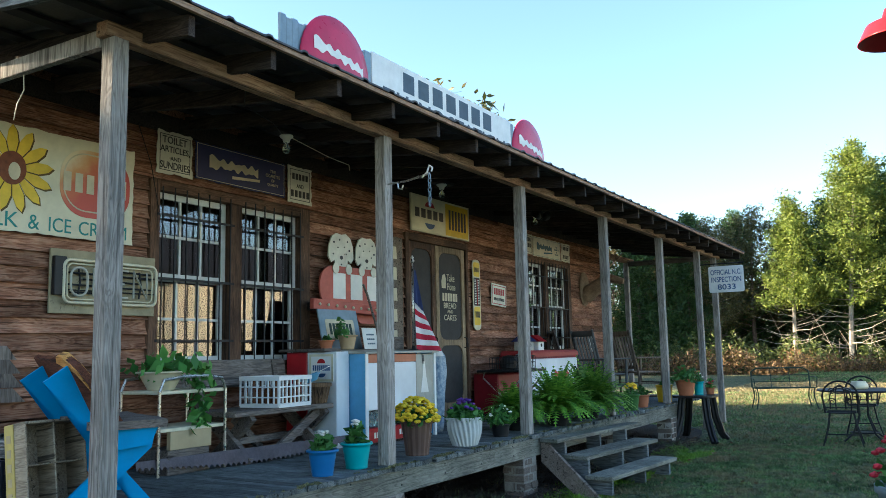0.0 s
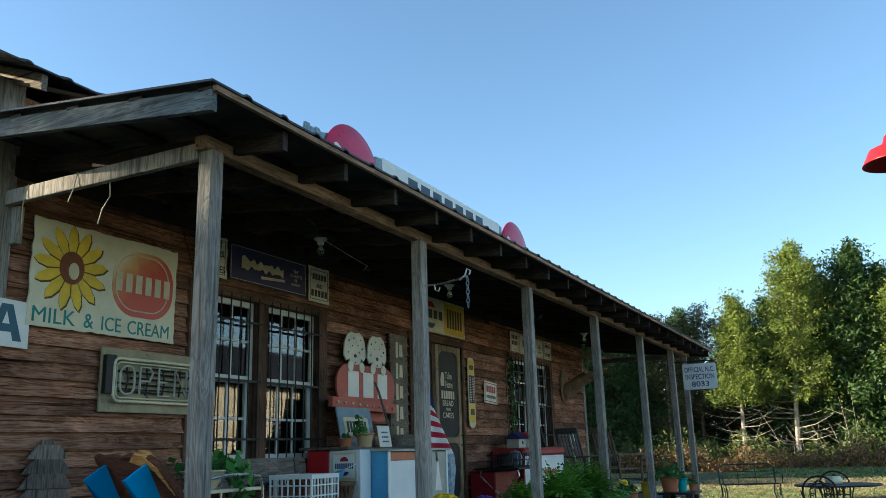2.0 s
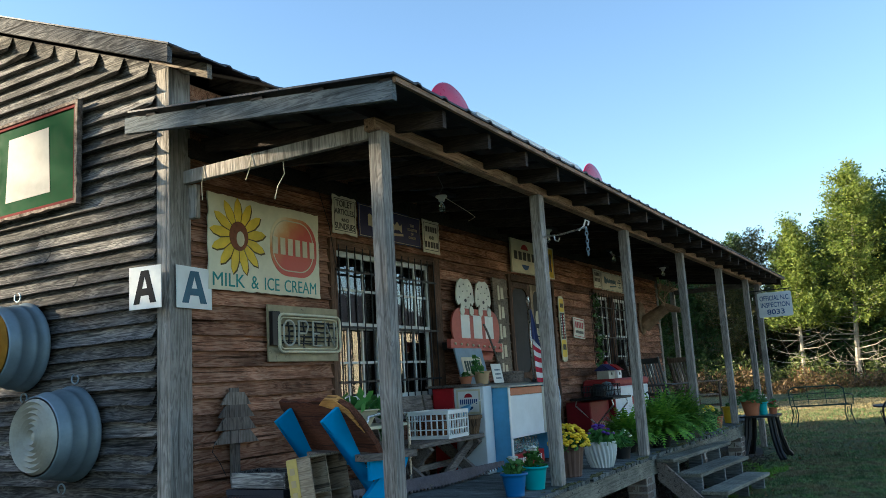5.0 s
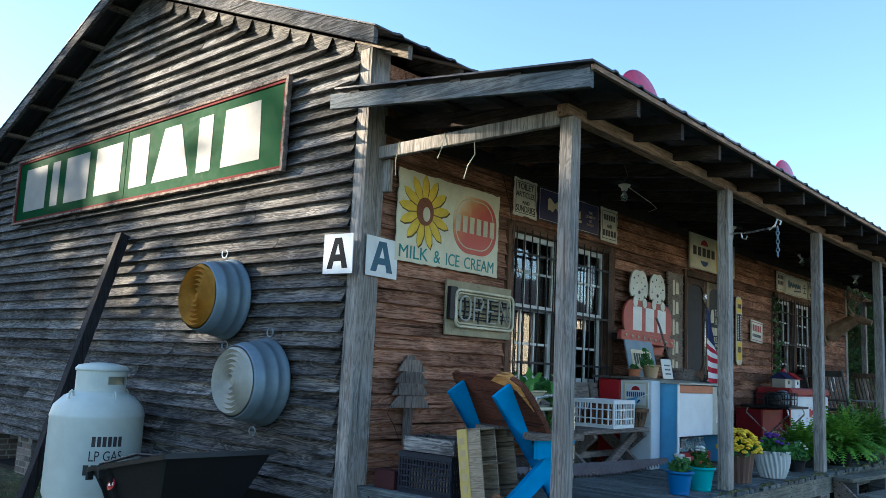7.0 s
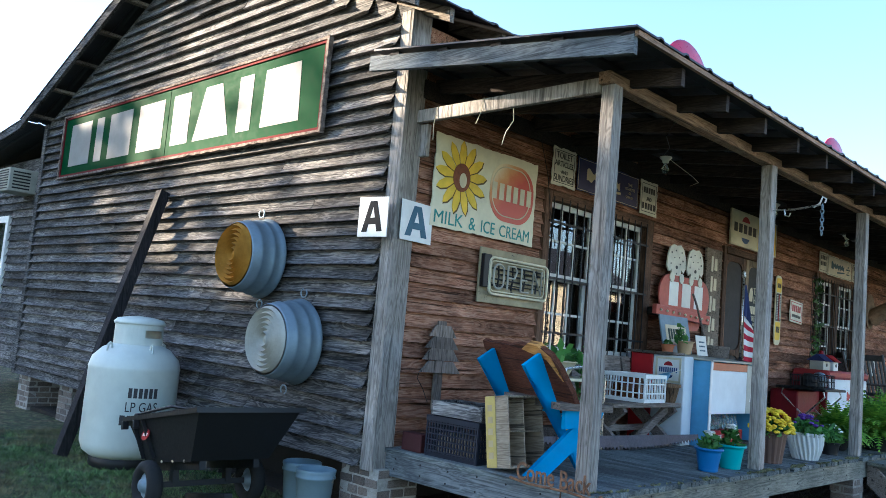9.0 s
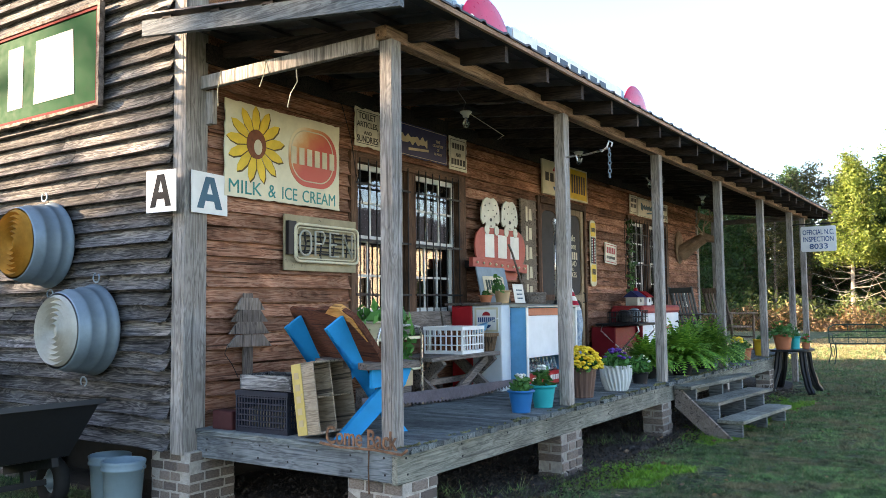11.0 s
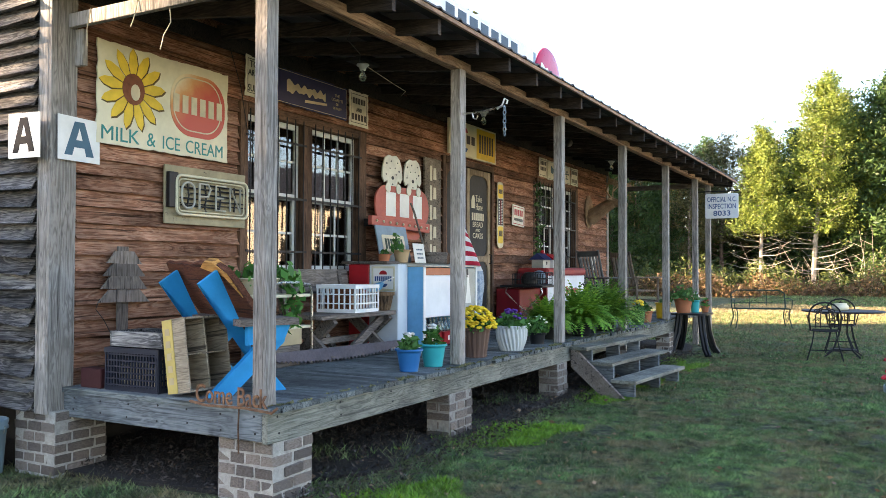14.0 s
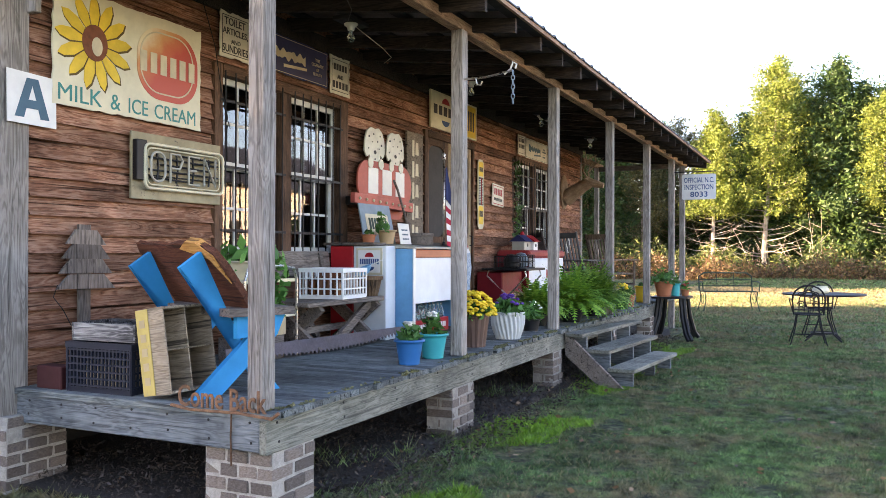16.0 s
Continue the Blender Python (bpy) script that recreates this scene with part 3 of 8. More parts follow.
def wall_front_mesh():
    bm = B()
    ys = sorted({0.0, END, *(h[0] for h in HOLES), *(h[1] for h in HOLES)})
    for a, b in zip(ys, ys[1:]):
        hole = next((h for h in HOLES if h[0] <= a and b <= h[1]), None)
        if hole is None:
            box(bm, -0.14, 0, a, b, 0.38, 3.78)
        else:
            box(bm, -0.14, 0, a, b, hole[3], 3.78)
            box(bm, -0.14, 0, a, b, 0.38, hole[2])
    return bm


wall_front = part("wall_front", wall_front_mesh(), "clap_brown", None)
tagged(wall_front, "brown weatherboarded store front under the porch", "wall", kind="structure")


def gable_shape(y0, y1):
    bm = B()
    pts = [(0.0, 0.42), (0.0, roof_z(0) - 0.12), (RIDGE[0], RIDGE[1] - 0.12), (SIDE, roof_z(SIDE) - 0.12), (SIDE, 0.42)]
    a = [bm.verts.new((x, y0, z)) for x, z in pts]
    b = [bm.verts.new((x, y1, z)) for x, z in pts]
    bm.faces.new(a), bm.faces.new(b)
    for k in range(5):
        bm.faces.new((a[k], a[(k + 1) % 5], b[(k + 1) % 5], b[k]))
    return bm


wall_side = part("wall_side", gable_shape(GABLE, GABLE + 0.1), "clap_grey", None)
tagged(wall_side, "grey weathered gable wall of curling boards", "wall", kind="structure")
wall_end = part("wall_end", gable_shape(END - 0.12, END), "clap_grey", None)
tagged(wall_end, "grey weatherboarded end wall", "wall", kind="structure")
bm = B()
box(bm, SIDE, SIDE + 0.12, 0, END - 0.12, 0.42, roof_z(SIDE) - 0.14)
tagged(part("wall_back", bm, "clap_grey", None), "plain grey back wall", "wall", kind="structure")
bm = B()
box(bm, SIDE + 0.12, -0.14, 0, END - 0.12, 0.40, 0.50)
tagged(part("floor", bm, "dark_wood", None), "dark wooden store floor", "floor", kind="structure")
# ceiling takes the near-black too, so the store reads as unlit
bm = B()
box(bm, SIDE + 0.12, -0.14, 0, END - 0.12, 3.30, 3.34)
tagged(part("ceiling", bm, "void", None), "store ceiling coloured near-black for the unlit interior", "ceiling", kind="structure")
# added sheets under the store: crawl space shade put in as near-black colour
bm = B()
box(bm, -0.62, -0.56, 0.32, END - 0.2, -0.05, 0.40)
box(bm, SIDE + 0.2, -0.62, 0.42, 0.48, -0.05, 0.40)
tagged(part("wall_underpinning", bm, "void", None), "added near-black sheets standing for the crawl space shade", "wall", kind="structure")
# the lower wing beside the store
bm = B()
box(bm, -11.0, SIDE, 0.06, 0.18, 0.42, 3.42)
wall_wing = part("wall_wing", bm, "clap_grey", None)
tagged(wall_wing, "grey weatherboarded wing wall", "wall", kind="structure")
bm = B()
box(bm, -11.0, -10.88, 0.18, 9.0, 0.42, 3.2)
box(bm, -10.88, SIDE, 8.88, 9.0, 0.42, 3.2)
tagged(part("wall_wing_back", bm, "clap_grey", None), "plain grey wing walls", "wall", kind="structure")

# ---------------------------------------------------------------- roofs


def ribbed(x0, z0, x1, z1, y0, y1, t, pitch=0.30, rise=0.014):
    """A ribbed metal sheet between two edges that run along y."""
    ys, y = [], y0
    while y < y1:
        ys += [(y, 0), (y + pitch - 0.07, 0), (y + pitch - 0.05, rise), (y + pitch - 0.02, rise)]
        y += pitch
    ys.append((y1, 0))
    ys = [p for p in ys if p[0] <= y1]
    vs, fs = [], []
    for y, h in ys:
        vs += [(x0, y, z0 + h), (x1, y, z1 + h), (x1, y, z1 + h - t), (x0, y, z0 + h - t)]
    for k in range(len(ys) - 1):
        a, b = 4 * k, 4 * k + 4
        fs += [(a, a + 1, b + 1, b), (a + 1, a + 2, b + 2, b + 1), (a + 2, a + 3, b + 3, b + 2), (a + 3, a, b, b + 3)]
    fs += [(0, 1, 2, 3), tuple(4 * (len(ys) - 1) + i for i in (0, 1, 2, 3))]
    return raw_mesh("roof_sheet", vs, fs)


porch_roof = thing("porch_roof", Matrix.Identity(4), "low dark metal porch roof on wooden rafters", "roof", kind="structure")
part("roof_sheet", ribbed(2.17, porch_z(2.17), -0.02, porch_z(-0.02), -0.44, PORCH_END, 0.012), "roof", porch_roof, "dark ribbed roofing sheets")
# battens and rafters wear the shade-darkened colours
bm = B()
for x in np.arange(0.12, 2.1, 0.48):
    box(bm, x, x + 0.09, -0.40, PORCH_END - 0.04, porch_z(x + 0.09) - 0.034, porch_z(x + 0.09) - 0.014)
part("purlins", bm, "roof_under_shaded", porch_roof, "battens beneath the sheets, colour darkened for shade")
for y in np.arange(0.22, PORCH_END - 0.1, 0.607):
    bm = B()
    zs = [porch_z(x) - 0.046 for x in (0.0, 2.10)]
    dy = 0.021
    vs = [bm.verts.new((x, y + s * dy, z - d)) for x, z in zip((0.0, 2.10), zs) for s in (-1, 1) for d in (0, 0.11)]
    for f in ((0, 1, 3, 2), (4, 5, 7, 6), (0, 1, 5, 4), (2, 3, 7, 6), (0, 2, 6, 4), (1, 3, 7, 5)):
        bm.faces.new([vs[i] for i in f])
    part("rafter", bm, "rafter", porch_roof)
bm = B()
vs = [bm.verts.new((x, y, porch_z(x) - d)) for x in (-0.10, 2.13) for y in (-0.40, -0.36) for d in (0.035, 0.145)]
for f in ((0, 1, 3, 2), (4, 5, 7, 6), (0, 1, 5, 4), (2, 3, 7, 6), (0, 2, 6, 4), (1, 3, 7, 5)):
    bm.faces.new([vs[i] for i in f])
# darker board grey instead of timber_x puts its partial shade into the colour
part("rake_board", bm, "skirt_x", porch_roof, "weathered grey edge board")
bm = B()
box(bm, 2.135, 2.16, -0.40, PORCH_END - 0.03, porch_z(2.16) - 0.045, porch_z(2.16) - 0.014)
part("eave_strip", bm, "timber_y", porch_roof)
bm = B()
box(bm, 1.655, 1.745, -0.02, PORCH_END - 0.25, 3.035, 3.115, 0.006)
part("front_beam", bm, "timber_y", porch_roof, "brown front beam on the posts")
bm = B()
box(bm, 0.03, 1.66, 0.0, 0.045, 2.99, 3.085, 0.004)
part("tie_beam", bm, "post", porch_roof, "pale tie beam between wall and post")
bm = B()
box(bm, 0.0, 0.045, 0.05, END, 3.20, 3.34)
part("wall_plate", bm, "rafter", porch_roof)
bm = B()
box(bm, 0.03, 1.66, 13.08, 13.125, 2.99, 3.085, 0.004)
part("tie_beam", bm, "timber_x", porch_roof)
bm = B()
box(bm, -0.02, 0.07, END, PORCH_END - 0.25, 3.06, 3.16, 0.004)
part("side_beam", bm, "timber_y", porch_roof)

main_roof = thing("main_roof", Matrix.Identity(4), "dark metal gable roof over the store", "roof", kind="structure")
part("roof_sheet", ribbed(0.36, roof_z(0.36), RIDGE[0], RIDGE[1], -0.42, END + 0.35, 0.012), "roof", main_roof)
part("roof_sheet", ribbed(RIDGE[0], RIDGE[1], SIDE - 0.25, roof_z(SIDE - 0.25), -0.42, END + 0.35, 0.012), "roof", main_roof)
part("roof_sheet", ribbed(SIDE - 0.25, roof_z(SIDE - 0.25) - 0.02, -11.4, 3.30, -0.42, 9.3, 0.012), "roof", main_roof)
for xa, xb in ((0.34, RIDGE[0]), (RIDGE[0], SIDE - 0.25)):
    bm = B()
    vs = [bm.verts.new((x, y, roof_z(x) - d)) for x in (xa, xb) for y in (-0.41, -0.37) for d in (0.016, 0.14)]
    for f in ((0, 1, 3, 2), (4, 5, 7, 6), (0, 1, 5, 4), (2, 3, 7, 6), (0, 2, 6, 4), (1, 3, 7, 5)):
        bm.faces.new([vs[i] for i in f])
    part("rake_board", bm, "clap_grey", main_roof, "weathered grey edge board")
bm = B()
zz = roof_z(SIDE - 0.25) - 0.02
vs = [bm.verts.new((x, y, z - d)) for x, z in ((SIDE - 0.25, zz), (-11.4, 3.30)) for y in (-0.41, -0.37) for d in (0.016, 0.12)]
for f in ((0, 1, 3, 2), (4, 5, 7, 6), (0, 1, 5, 4), (2, 3, 7, 6), (0, 2, 6, 4), (1, 3, 7, 5)):
    bm.faces.new([vs[i] for i in f])
part("rake_board", bm, "clap_grey", main_roof)
for y in np.arange(0.0, END + 0.3, 0.6):
    bm = B()
    vs = [bm.verts.new((x, y + s * 0.022, roof_z(x) - d)) for x in (-0.3, 0.31) for s in (-1, 1) for d in (0.03, 0.14)]
    for f in ((0, 1, 3, 2), (4, 5, 7, 6), (0, 1, 5, 4), (2, 3, 7, 6), (0, 2, 6, 4), (1, 3, 7, 5)):
        bm.faces.new([vs[i] for i in f])
    part("rafter", bm, "timber_x", main_roof)
for x in np.arange(-7.2, 0.2, 0.62):
    bm = B()
    z = roof_z(x)
    box(bm, x, x + 0.09, -0.37, 0.0, z - 0.075, z - 0.035)
    part("lookout", bm, "timber_x", main_roof)

# ---------------------------------------------------------------- porch floor, posts, piers, steps
porch_deck = thing("porch_deck", Matrix.Identity(4), "grey weathered plank porch floor", "porch floor", kind="structure")
bm = B()
box(bm, FRONT - 0.045, FRONT, 0.0, 10.05, 0.365, DECK - 0.032, 0.004)
part("skirt_board", bm, "skirt", porch_deck, "greenish grey front skirt board")
bm = B()
box(bm, 0.03, FRONT - 0.045, 0.0, 0.045, 0.375, DECK - 0.032, 0.004)
part("skirt_board", bm, "skirt_x", porch_deck, "blue-grey end skirt board")
for x in (0.06, 0.9):
    bm = B()
    box(bm, x, x + 0.045, 0.05, 11.9, 0.37, DECK - 0.034)
    part("joist", bm, "timber_y", porch_deck)
bm = B()
box(bm, 0.02, FRONT - 0.05, 10.0, 10.04, 0.38, DECK - 0.034)
part("skirt_board", bm, "skirt_x", porch_deck)

nail_me = mesh_from(lathe(B(), [(0.007, 0.0), (0.007, 0.003), (0.002, 0.004)], 8), "nail")
nail_me.materials.append(M["iron"])
nr = random.Random(17)
for k in range(7):
    for z in (0.415, 0.50):
        ob = new("nail", nail_me)
        ob.parent = porch_deck
        ob.matrix_world = Matrix.Translation((0.12 + 0.26 * k + 0.02 * nr.random(), -0.0005, z + 0.02 * nr.random())) @ Matrix.Rotation(radians(90), 4, "X")
for k in range(16):
    for z in (0.41, 0.495):
        ob = new("nail", nail_me)
        ob.parent = porch_deck
        ob.matrix_world = Matrix.Translation((FRONT + 0.0005, 0.08 + 0.61 * k + 0.03 * nr.random(), z + 0.02 * nr.random())) @ Matrix.Rotation(radians(90), 4, "Y")


def post_bm(z0, z1, w):
    bm = B()
    box(bm, -w / 2, w / 2, -w / 2, w / 2, z0, z1, 0.006)
    for v in bm.verts:
        v.co.x += 0.004 * noise.noise((v.co.z, 0, 1))
    return bm


for k, y in enumerate(POSTS):
    z0 = DECK if y < 10 else 0.0
    single("porch_post", post_bm(z0, 3.035, 0.098), "post", pose(1.712, y, 0, 0, 0, 2 * noise.noise((k, 2, 5))), "square weathered grey wooden porch post", "post", "porch posts")
single("porch_post", post_bm(0, 3.06, 0.09), "post", pose(0.03, 13.1, 0), "square weathered grey wooden porch post", "post", "porch posts")
bm = B()
box(bm, 0.0, 0.10, 0.055, 0.10, 2.74, 2.99, 0.005)
tagged(part("corner_bracket", bm, "post", None), "short grey block under the tie beam", "bracket")

# corner boards of the store
bm = B()
box(bm, 0.0, 0.028, -0.125, 0.075, 0.40, roof_z(0) - 0.14, 0.003)
corner_trim = part("trim_corner", bm, "post", None)
tagged(corner_trim, "grey weathered corner board", "corner board", kind="structure")
bm = B()
box(bm, -0.10, 0.0, -0.127, -0.10, 0.40, roof_z(0) - 0.14, 0.003)
tagged(part("trim_corner", bm, "post", None), "grey weathered corner board", "corner board", kind="structure")
bm = B()
box(bm, 0.0, 0.03, END - 0.09, END + 0.03, 0.42, 3.30, 0.003)
tagged(part("trim_corner", bm, "post", None), "pale corner board at the end of the store", "corner board", kind="structure")
bm = B()
box(bm, SIDE - 0.06, SIDE + 0.05, GABLE - 0.05, 0.06, 0.42, roof_z(SIDE) - 0.16, 0.003)
tagged(part("trim_corner", bm, "clap_grey", None), "thin grey upright joint board", "corner board", kind="structure")


def tread_set():
    st = thing("porch_steps", Matrix.Identity(4), "three open grey plank steps up to the porch", "steps")
    for zt, xa, xb, ya, yb in ((0.525, 1.795, 1.99, 4.92, 6.98), (0.355, 1.93, 2.21, 5.10, 6.90), (0.185, 2.21, 2.49, 5.04, 6.72)):
        bm = B()
        box(bm, xa, xb, ya, yb, zt - 0.04, zt, 0.005)
        part("tread", bm, "skirt", st)
    bm = B()
    pts = [(1.795, 0.484), (1.795, 0.30), (2.16, 0.0), (2.40, 0.0), (1.86, 0.484)]
    a = [bm.verts.new((x, 4.94, z)) for x, z in pts]
    b = [bm.verts.new((x, 4.98, z)) for x, z in pts]
    bm.faces.new(a), bm.faces.new(b)
    for k in range(len(pts)):
        bm.faces.new((a[k], a[(k + 1) % len(pts)], b[(k + 1) % len(pts)], b[k]))
    part("side_plank", bm, "bench_wood", st, "broad slanting side plank")
    for y in (5.16, 5.95, 6.62):
        bm = B()
        pts = [(1.795, 0.50), (1.795, 0.20), (2.22, 0.0), (2.44, 0.0), (2.44, 0.143), (2.20, 0.143), (2.20, 0.313), (1.95, 0.313), (1.95, 0.484), (1.80, 0.484)]
        a = [bm.verts.new((x, y - 0.02, z)) for x, z in pts]
        b = [bm.verts.new((x, y + 0.02, z)) for x, z in pts]
        bm.faces.new(a), bm.faces.new(b)
        for k in range(len(pts)):
            bm.faces.new((a[k], a[(k + 1) % len(pts)], b[(k + 1) % len(pts)], b[k]))
        part("stringer", bm, "skirt_x", st)
    return st


tread_set().matrix_world = Matrix.Translation((1.80, 4.8, 0)) @ Matrix.Rotation(radians(-5), 4, "Z") @ Matrix.Translation((-1.80, -4.8, 0))

# ---------------------------------------------------------------- windows and doors


def window_pair(name, y0, y1, z0, z1):
    """Two double-hung sashes side by side in brown trim, behind an iron grille."""
    w = thing(name, Matrix.Identity(4), "paired white sash windows in brown trim behind iron security grilles", "window", kind="structure")
    for a, b, za, zb in ((y0, y0 + 0.09, z0, z1), (y1 - 0.13, y1, z0, z1)):
        bm = B()
        box(bm, -0.10, 0.045, a, b, za, zb, 0.003)
        part("side_trim", bm, "trim_v", w)
    bm = B()
    box(bm, -0.10, 0.05, y0 + 0.09, y1 - 0.13, z1 - 0.085, z1, 0.003)
    part("head_trim", bm, "trim_brown", w)
    bm = B()
    box(bm, -0.10, 0.06, y0 + 0.09, y1 - 0.13, z0 - 0.0, z0 + 0.045, 0.003)
    part("sill", bm, "trim_brown", w)
    ym = (y0 + y1) / 2 - 0.02
    bm = B()
    box(bm, -0.10, 0.03, ym - 0.07, ym + 0.07, z0 + 0.045, z1 - 0.085, 0.003)
    part("mullion", bm, "trim_v", w)
    for a, b in ((y0 + 0.09, ym - 0.07), (ym + 0.07, y1 - 0.13)):
        zm = (z0 + z1) / 2 - 0.02
        for lo, hi, x in ((z0 + 0.045, zm + 0.02, -0.06), (zm - 0.02, z1 - 0.085, -0.03)):
            bm = B()
            f = 0.05
            box(bm, x - 0.03, x, a, a + f, lo, hi)
            box(bm, x - 0.03, x, b - f, b, lo, hi)
            box(bm, x - 0.03, x, a + f, b - f, lo, lo + f)
            box(bm, x - 0.03, x, a + f, b - f, hi - f, hi)
            sash = part("sash", bm, "sash", w)
            bm = B()
            for k in (1, 2):
                yy = a + f + (b - a - 2 * f) * k / 3
                box(bm, x - 0.025, x - 0.006, yy - 0.011, yy + 0.011, lo + f, hi - f)
            zz = (lo + hi) / 2
            box(bm, x - 0.024, x - 0.007, a + f, b - f, zz - 0.011, zz + 0.011)
            part("glazing_bar", bm, "sash", sash)
            bm = B()
            box(bm, x - 0.018, x - 0.014, a + f - 0.004, b - f + 0.004, lo + f - 0.004, hi - f + 0.004)
            pane = part("pane", bm, "glass", sash)
            pane.visible_shadow = False
        bm = B()
        for k in range(7):
            yy = a + 0.02 + (b - a - 0.04) * k / 6
            tube(bm, [(0.052, yy, z0 + 0.03), (0.052, yy, z1 - 0.05)], 0.0065, 5)
        for zz in (z0 + 0.22, zm - 0.02, z1 - 0.28):
            box(bm, 0.046, 0.052, a - 0.03, b + 0.03, zz - 0.010, zz + 0.010)
        part("grille", bm, "iron", w, "black iron bar grille")
    return w


window_pair("window_1", *WIN[0])
window_pair("window_2", *WIN[1])


def doorway():
    y0, y1, z0, z1 = DOOR
    d = thing("door_1", Matrix.Identity(4), "paired screen doors with scrolled corners in brown trim", "door", kind="structure")
    for a, b in ((y0, y0 + 0.07), (y1 - 0.05, y1)):
        bm = B()
        box(bm, -0.12, 0.05, a, b, z0, z1, 0.003)
        part("side_trim", bm, "trim_v", d)
    bm = B()
    box(bm, -0.12, 0.055, y0 + 0.07, y1 - 0.05, z1 - 0.08, z1, 0.003)
    part("head_trim", bm, "trim_brown", d)
    ym = 5.93
    for a, b, mat, lab in ((y0 + 0.075, ym - 0.01, "trim_v", "dark brown screen door leaf"), (ym + 0.01, y1 - 0.055, "door_wood", "pale wooden screen door leaf")):
        f = 0.075
        leaf = part("leaf", box(B(), -0.012, 0.022, a, a + f, z0 + 0.02, z1 - 0.085, 0.003), mat, d, lab)
        part("stile", box(B(), -0.012, 0.022, b - f, b, z0 + 0.02, z1 - 0.085, 0.003), mat, leaf)
        for lo, hi in ((z0 + 0.02, z0 + 0.20), (1.47, 1.54), (z1 - 0.085 - f, z1 - 0.085)):
            part("rail", box(B(), -0.012, 0.022, a + f, b - f, lo, hi), mat, leaf)
        part("fly_screen", box(B(), -0.004, 0.002, a + f, b - f, z0 + 0.20, z1 - 0.085 - f), "screen", leaf)
        # scrolled brackets in the corners of the screens
        for lo, hi in ((z0 + 0.20, 1.47), (1.54, z1 - 0.085 - f)):
            for yy, sy in ((a + f, 1), (b - f, -1)):
                for zz, sz in ((lo, 1), (hi, -1)):
                    r = 0.13
                    pts = [(0, 0), (r, 0)] + [(r - r * math.sin(radians(t)), r - r * math.cos(radians(t))) for t in (25, 45, 65)] + [(0, r)]
                    bm = B()
                    a_ = [bm.verts.new((-0.008, yy + sy * p, zz + sz * q)) for p, q in pts]
                    b_ = [bm.verts.new((0.018, yy + sy * p, zz + sz * q)) for p, q in pts]
                    bm.faces.new(a_), bm.faces.new(b_)
                    for k in range(len(pts)):
                        bm.faces.new((a_[k], a_[(k + 1) % len(pts)], b_[(k + 1) % len(pts)], b_[k]))
                    part("bracket", bm, mat, leaf)
        bm = B()
        tube(bm, [(0.02, b - 0.04, 1.44), (0.06, b - 0.04, 1.45), (0.06, b - 0.04, 1.56), (0.02, b - 0.04, 1.57)], 0.008, 6)
        part("door_handle", bm, "iron", leaf)
    y0, y1 = ym + 0.01, y1 - 0.055
    sg = part("lettering_backing", box(B(), 0.003, 0.006, y0 + 0.16, y1 - 0.14, 1.50, 1.53), "letter_cream", d)
    tx = thing("screen_lettering", on_front((y0 + y1) / 2, 2.0, 0.003), "cream painted bread lettering on a screen door", "lettering")
    words("word", "Take", -0.07, 0.12, 0.27, 0.36, 0, "letter_cream", tx)
    words("word", "Home", -0.06, 0.14, 0.16, 0.25, 0, "letter_cream", tx)
    bars("brand_bars", -0.19, 0.19, 0.02, 0.12, 6, 0, "letter_cream", tx)
    words("word", "BREAD", -0.15, 0.15, -0.07, 0.0, 0, "letter_cream", tx)
    words("word", "AND", -0.07, 0.07, -0.13, -0.09, 0, "letter_cream", tx)
    words("word", "CAKES", -0.15, 0.15, -0.22, -0.15, 0, "letter_cream", tx)
    bm = B()
    plate(bm, [(-0.19, 0.18), (-0.10, 0.18), (-0.09, 0.30), (-0.12, 0.36), (-0.17, 0.34), (-0.20, 0.26)], 0, 0.002)
    part("emblem", bm, "letter_cream", tx)
    return d


doorway()


def far_house():
    """The pale house over the lawn, which shows in the window panes."""
    h = thing("house", Matrix.Identity(4), "long cream clapboard house across the lawn with a grey roof", "house")
    part("wall", box(B(), 22.0, 31.0, 21.0, 41.0, 0.0, 4.7), "house_cream", h)
    bm = B()
    vs = [bm.verts.new(p) for p in ((21.5, 20.5, 4.7), (26.5, 20.5, 7.4), (31.5, 20.5, 4.7), (21.5, 41.5, 4.7), (26.5, 41.5, 7.4), (31.5, 41.5, 4.7))]
    for f in ((0, 1, 4, 3), (1, 2, 5, 4), (0, 2, 1), (3, 4, 5), (0, 3, 5, 2)):
        bm.faces.new([vs[i] for i in f])
    part("roof", bm, "roof", h)
    for y in (24.0, 28.5, 33.0, 37.5):
        w = part("window", box(B(), 21.96, 21.995, y, y + 1.0, 1.4, 3.0), "white", h)
        part("pane", box(B(), 21.94, 21.955, y + 0.1, y + 0.9, 1.5, 2.9), "void", w, "dark pane")
    return h


far_house()
# added near-black sheet behind the windows, in place of the room's own shade
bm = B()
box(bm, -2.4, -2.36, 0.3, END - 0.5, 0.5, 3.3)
tagged(part("wall_inner", bm, "void", None), "added near-black sheet standing for the unlit store interior", "wall", kind="structure")

# ---------------------------------------------------------------- trees and brush
rng = np.random.default_rng(5)


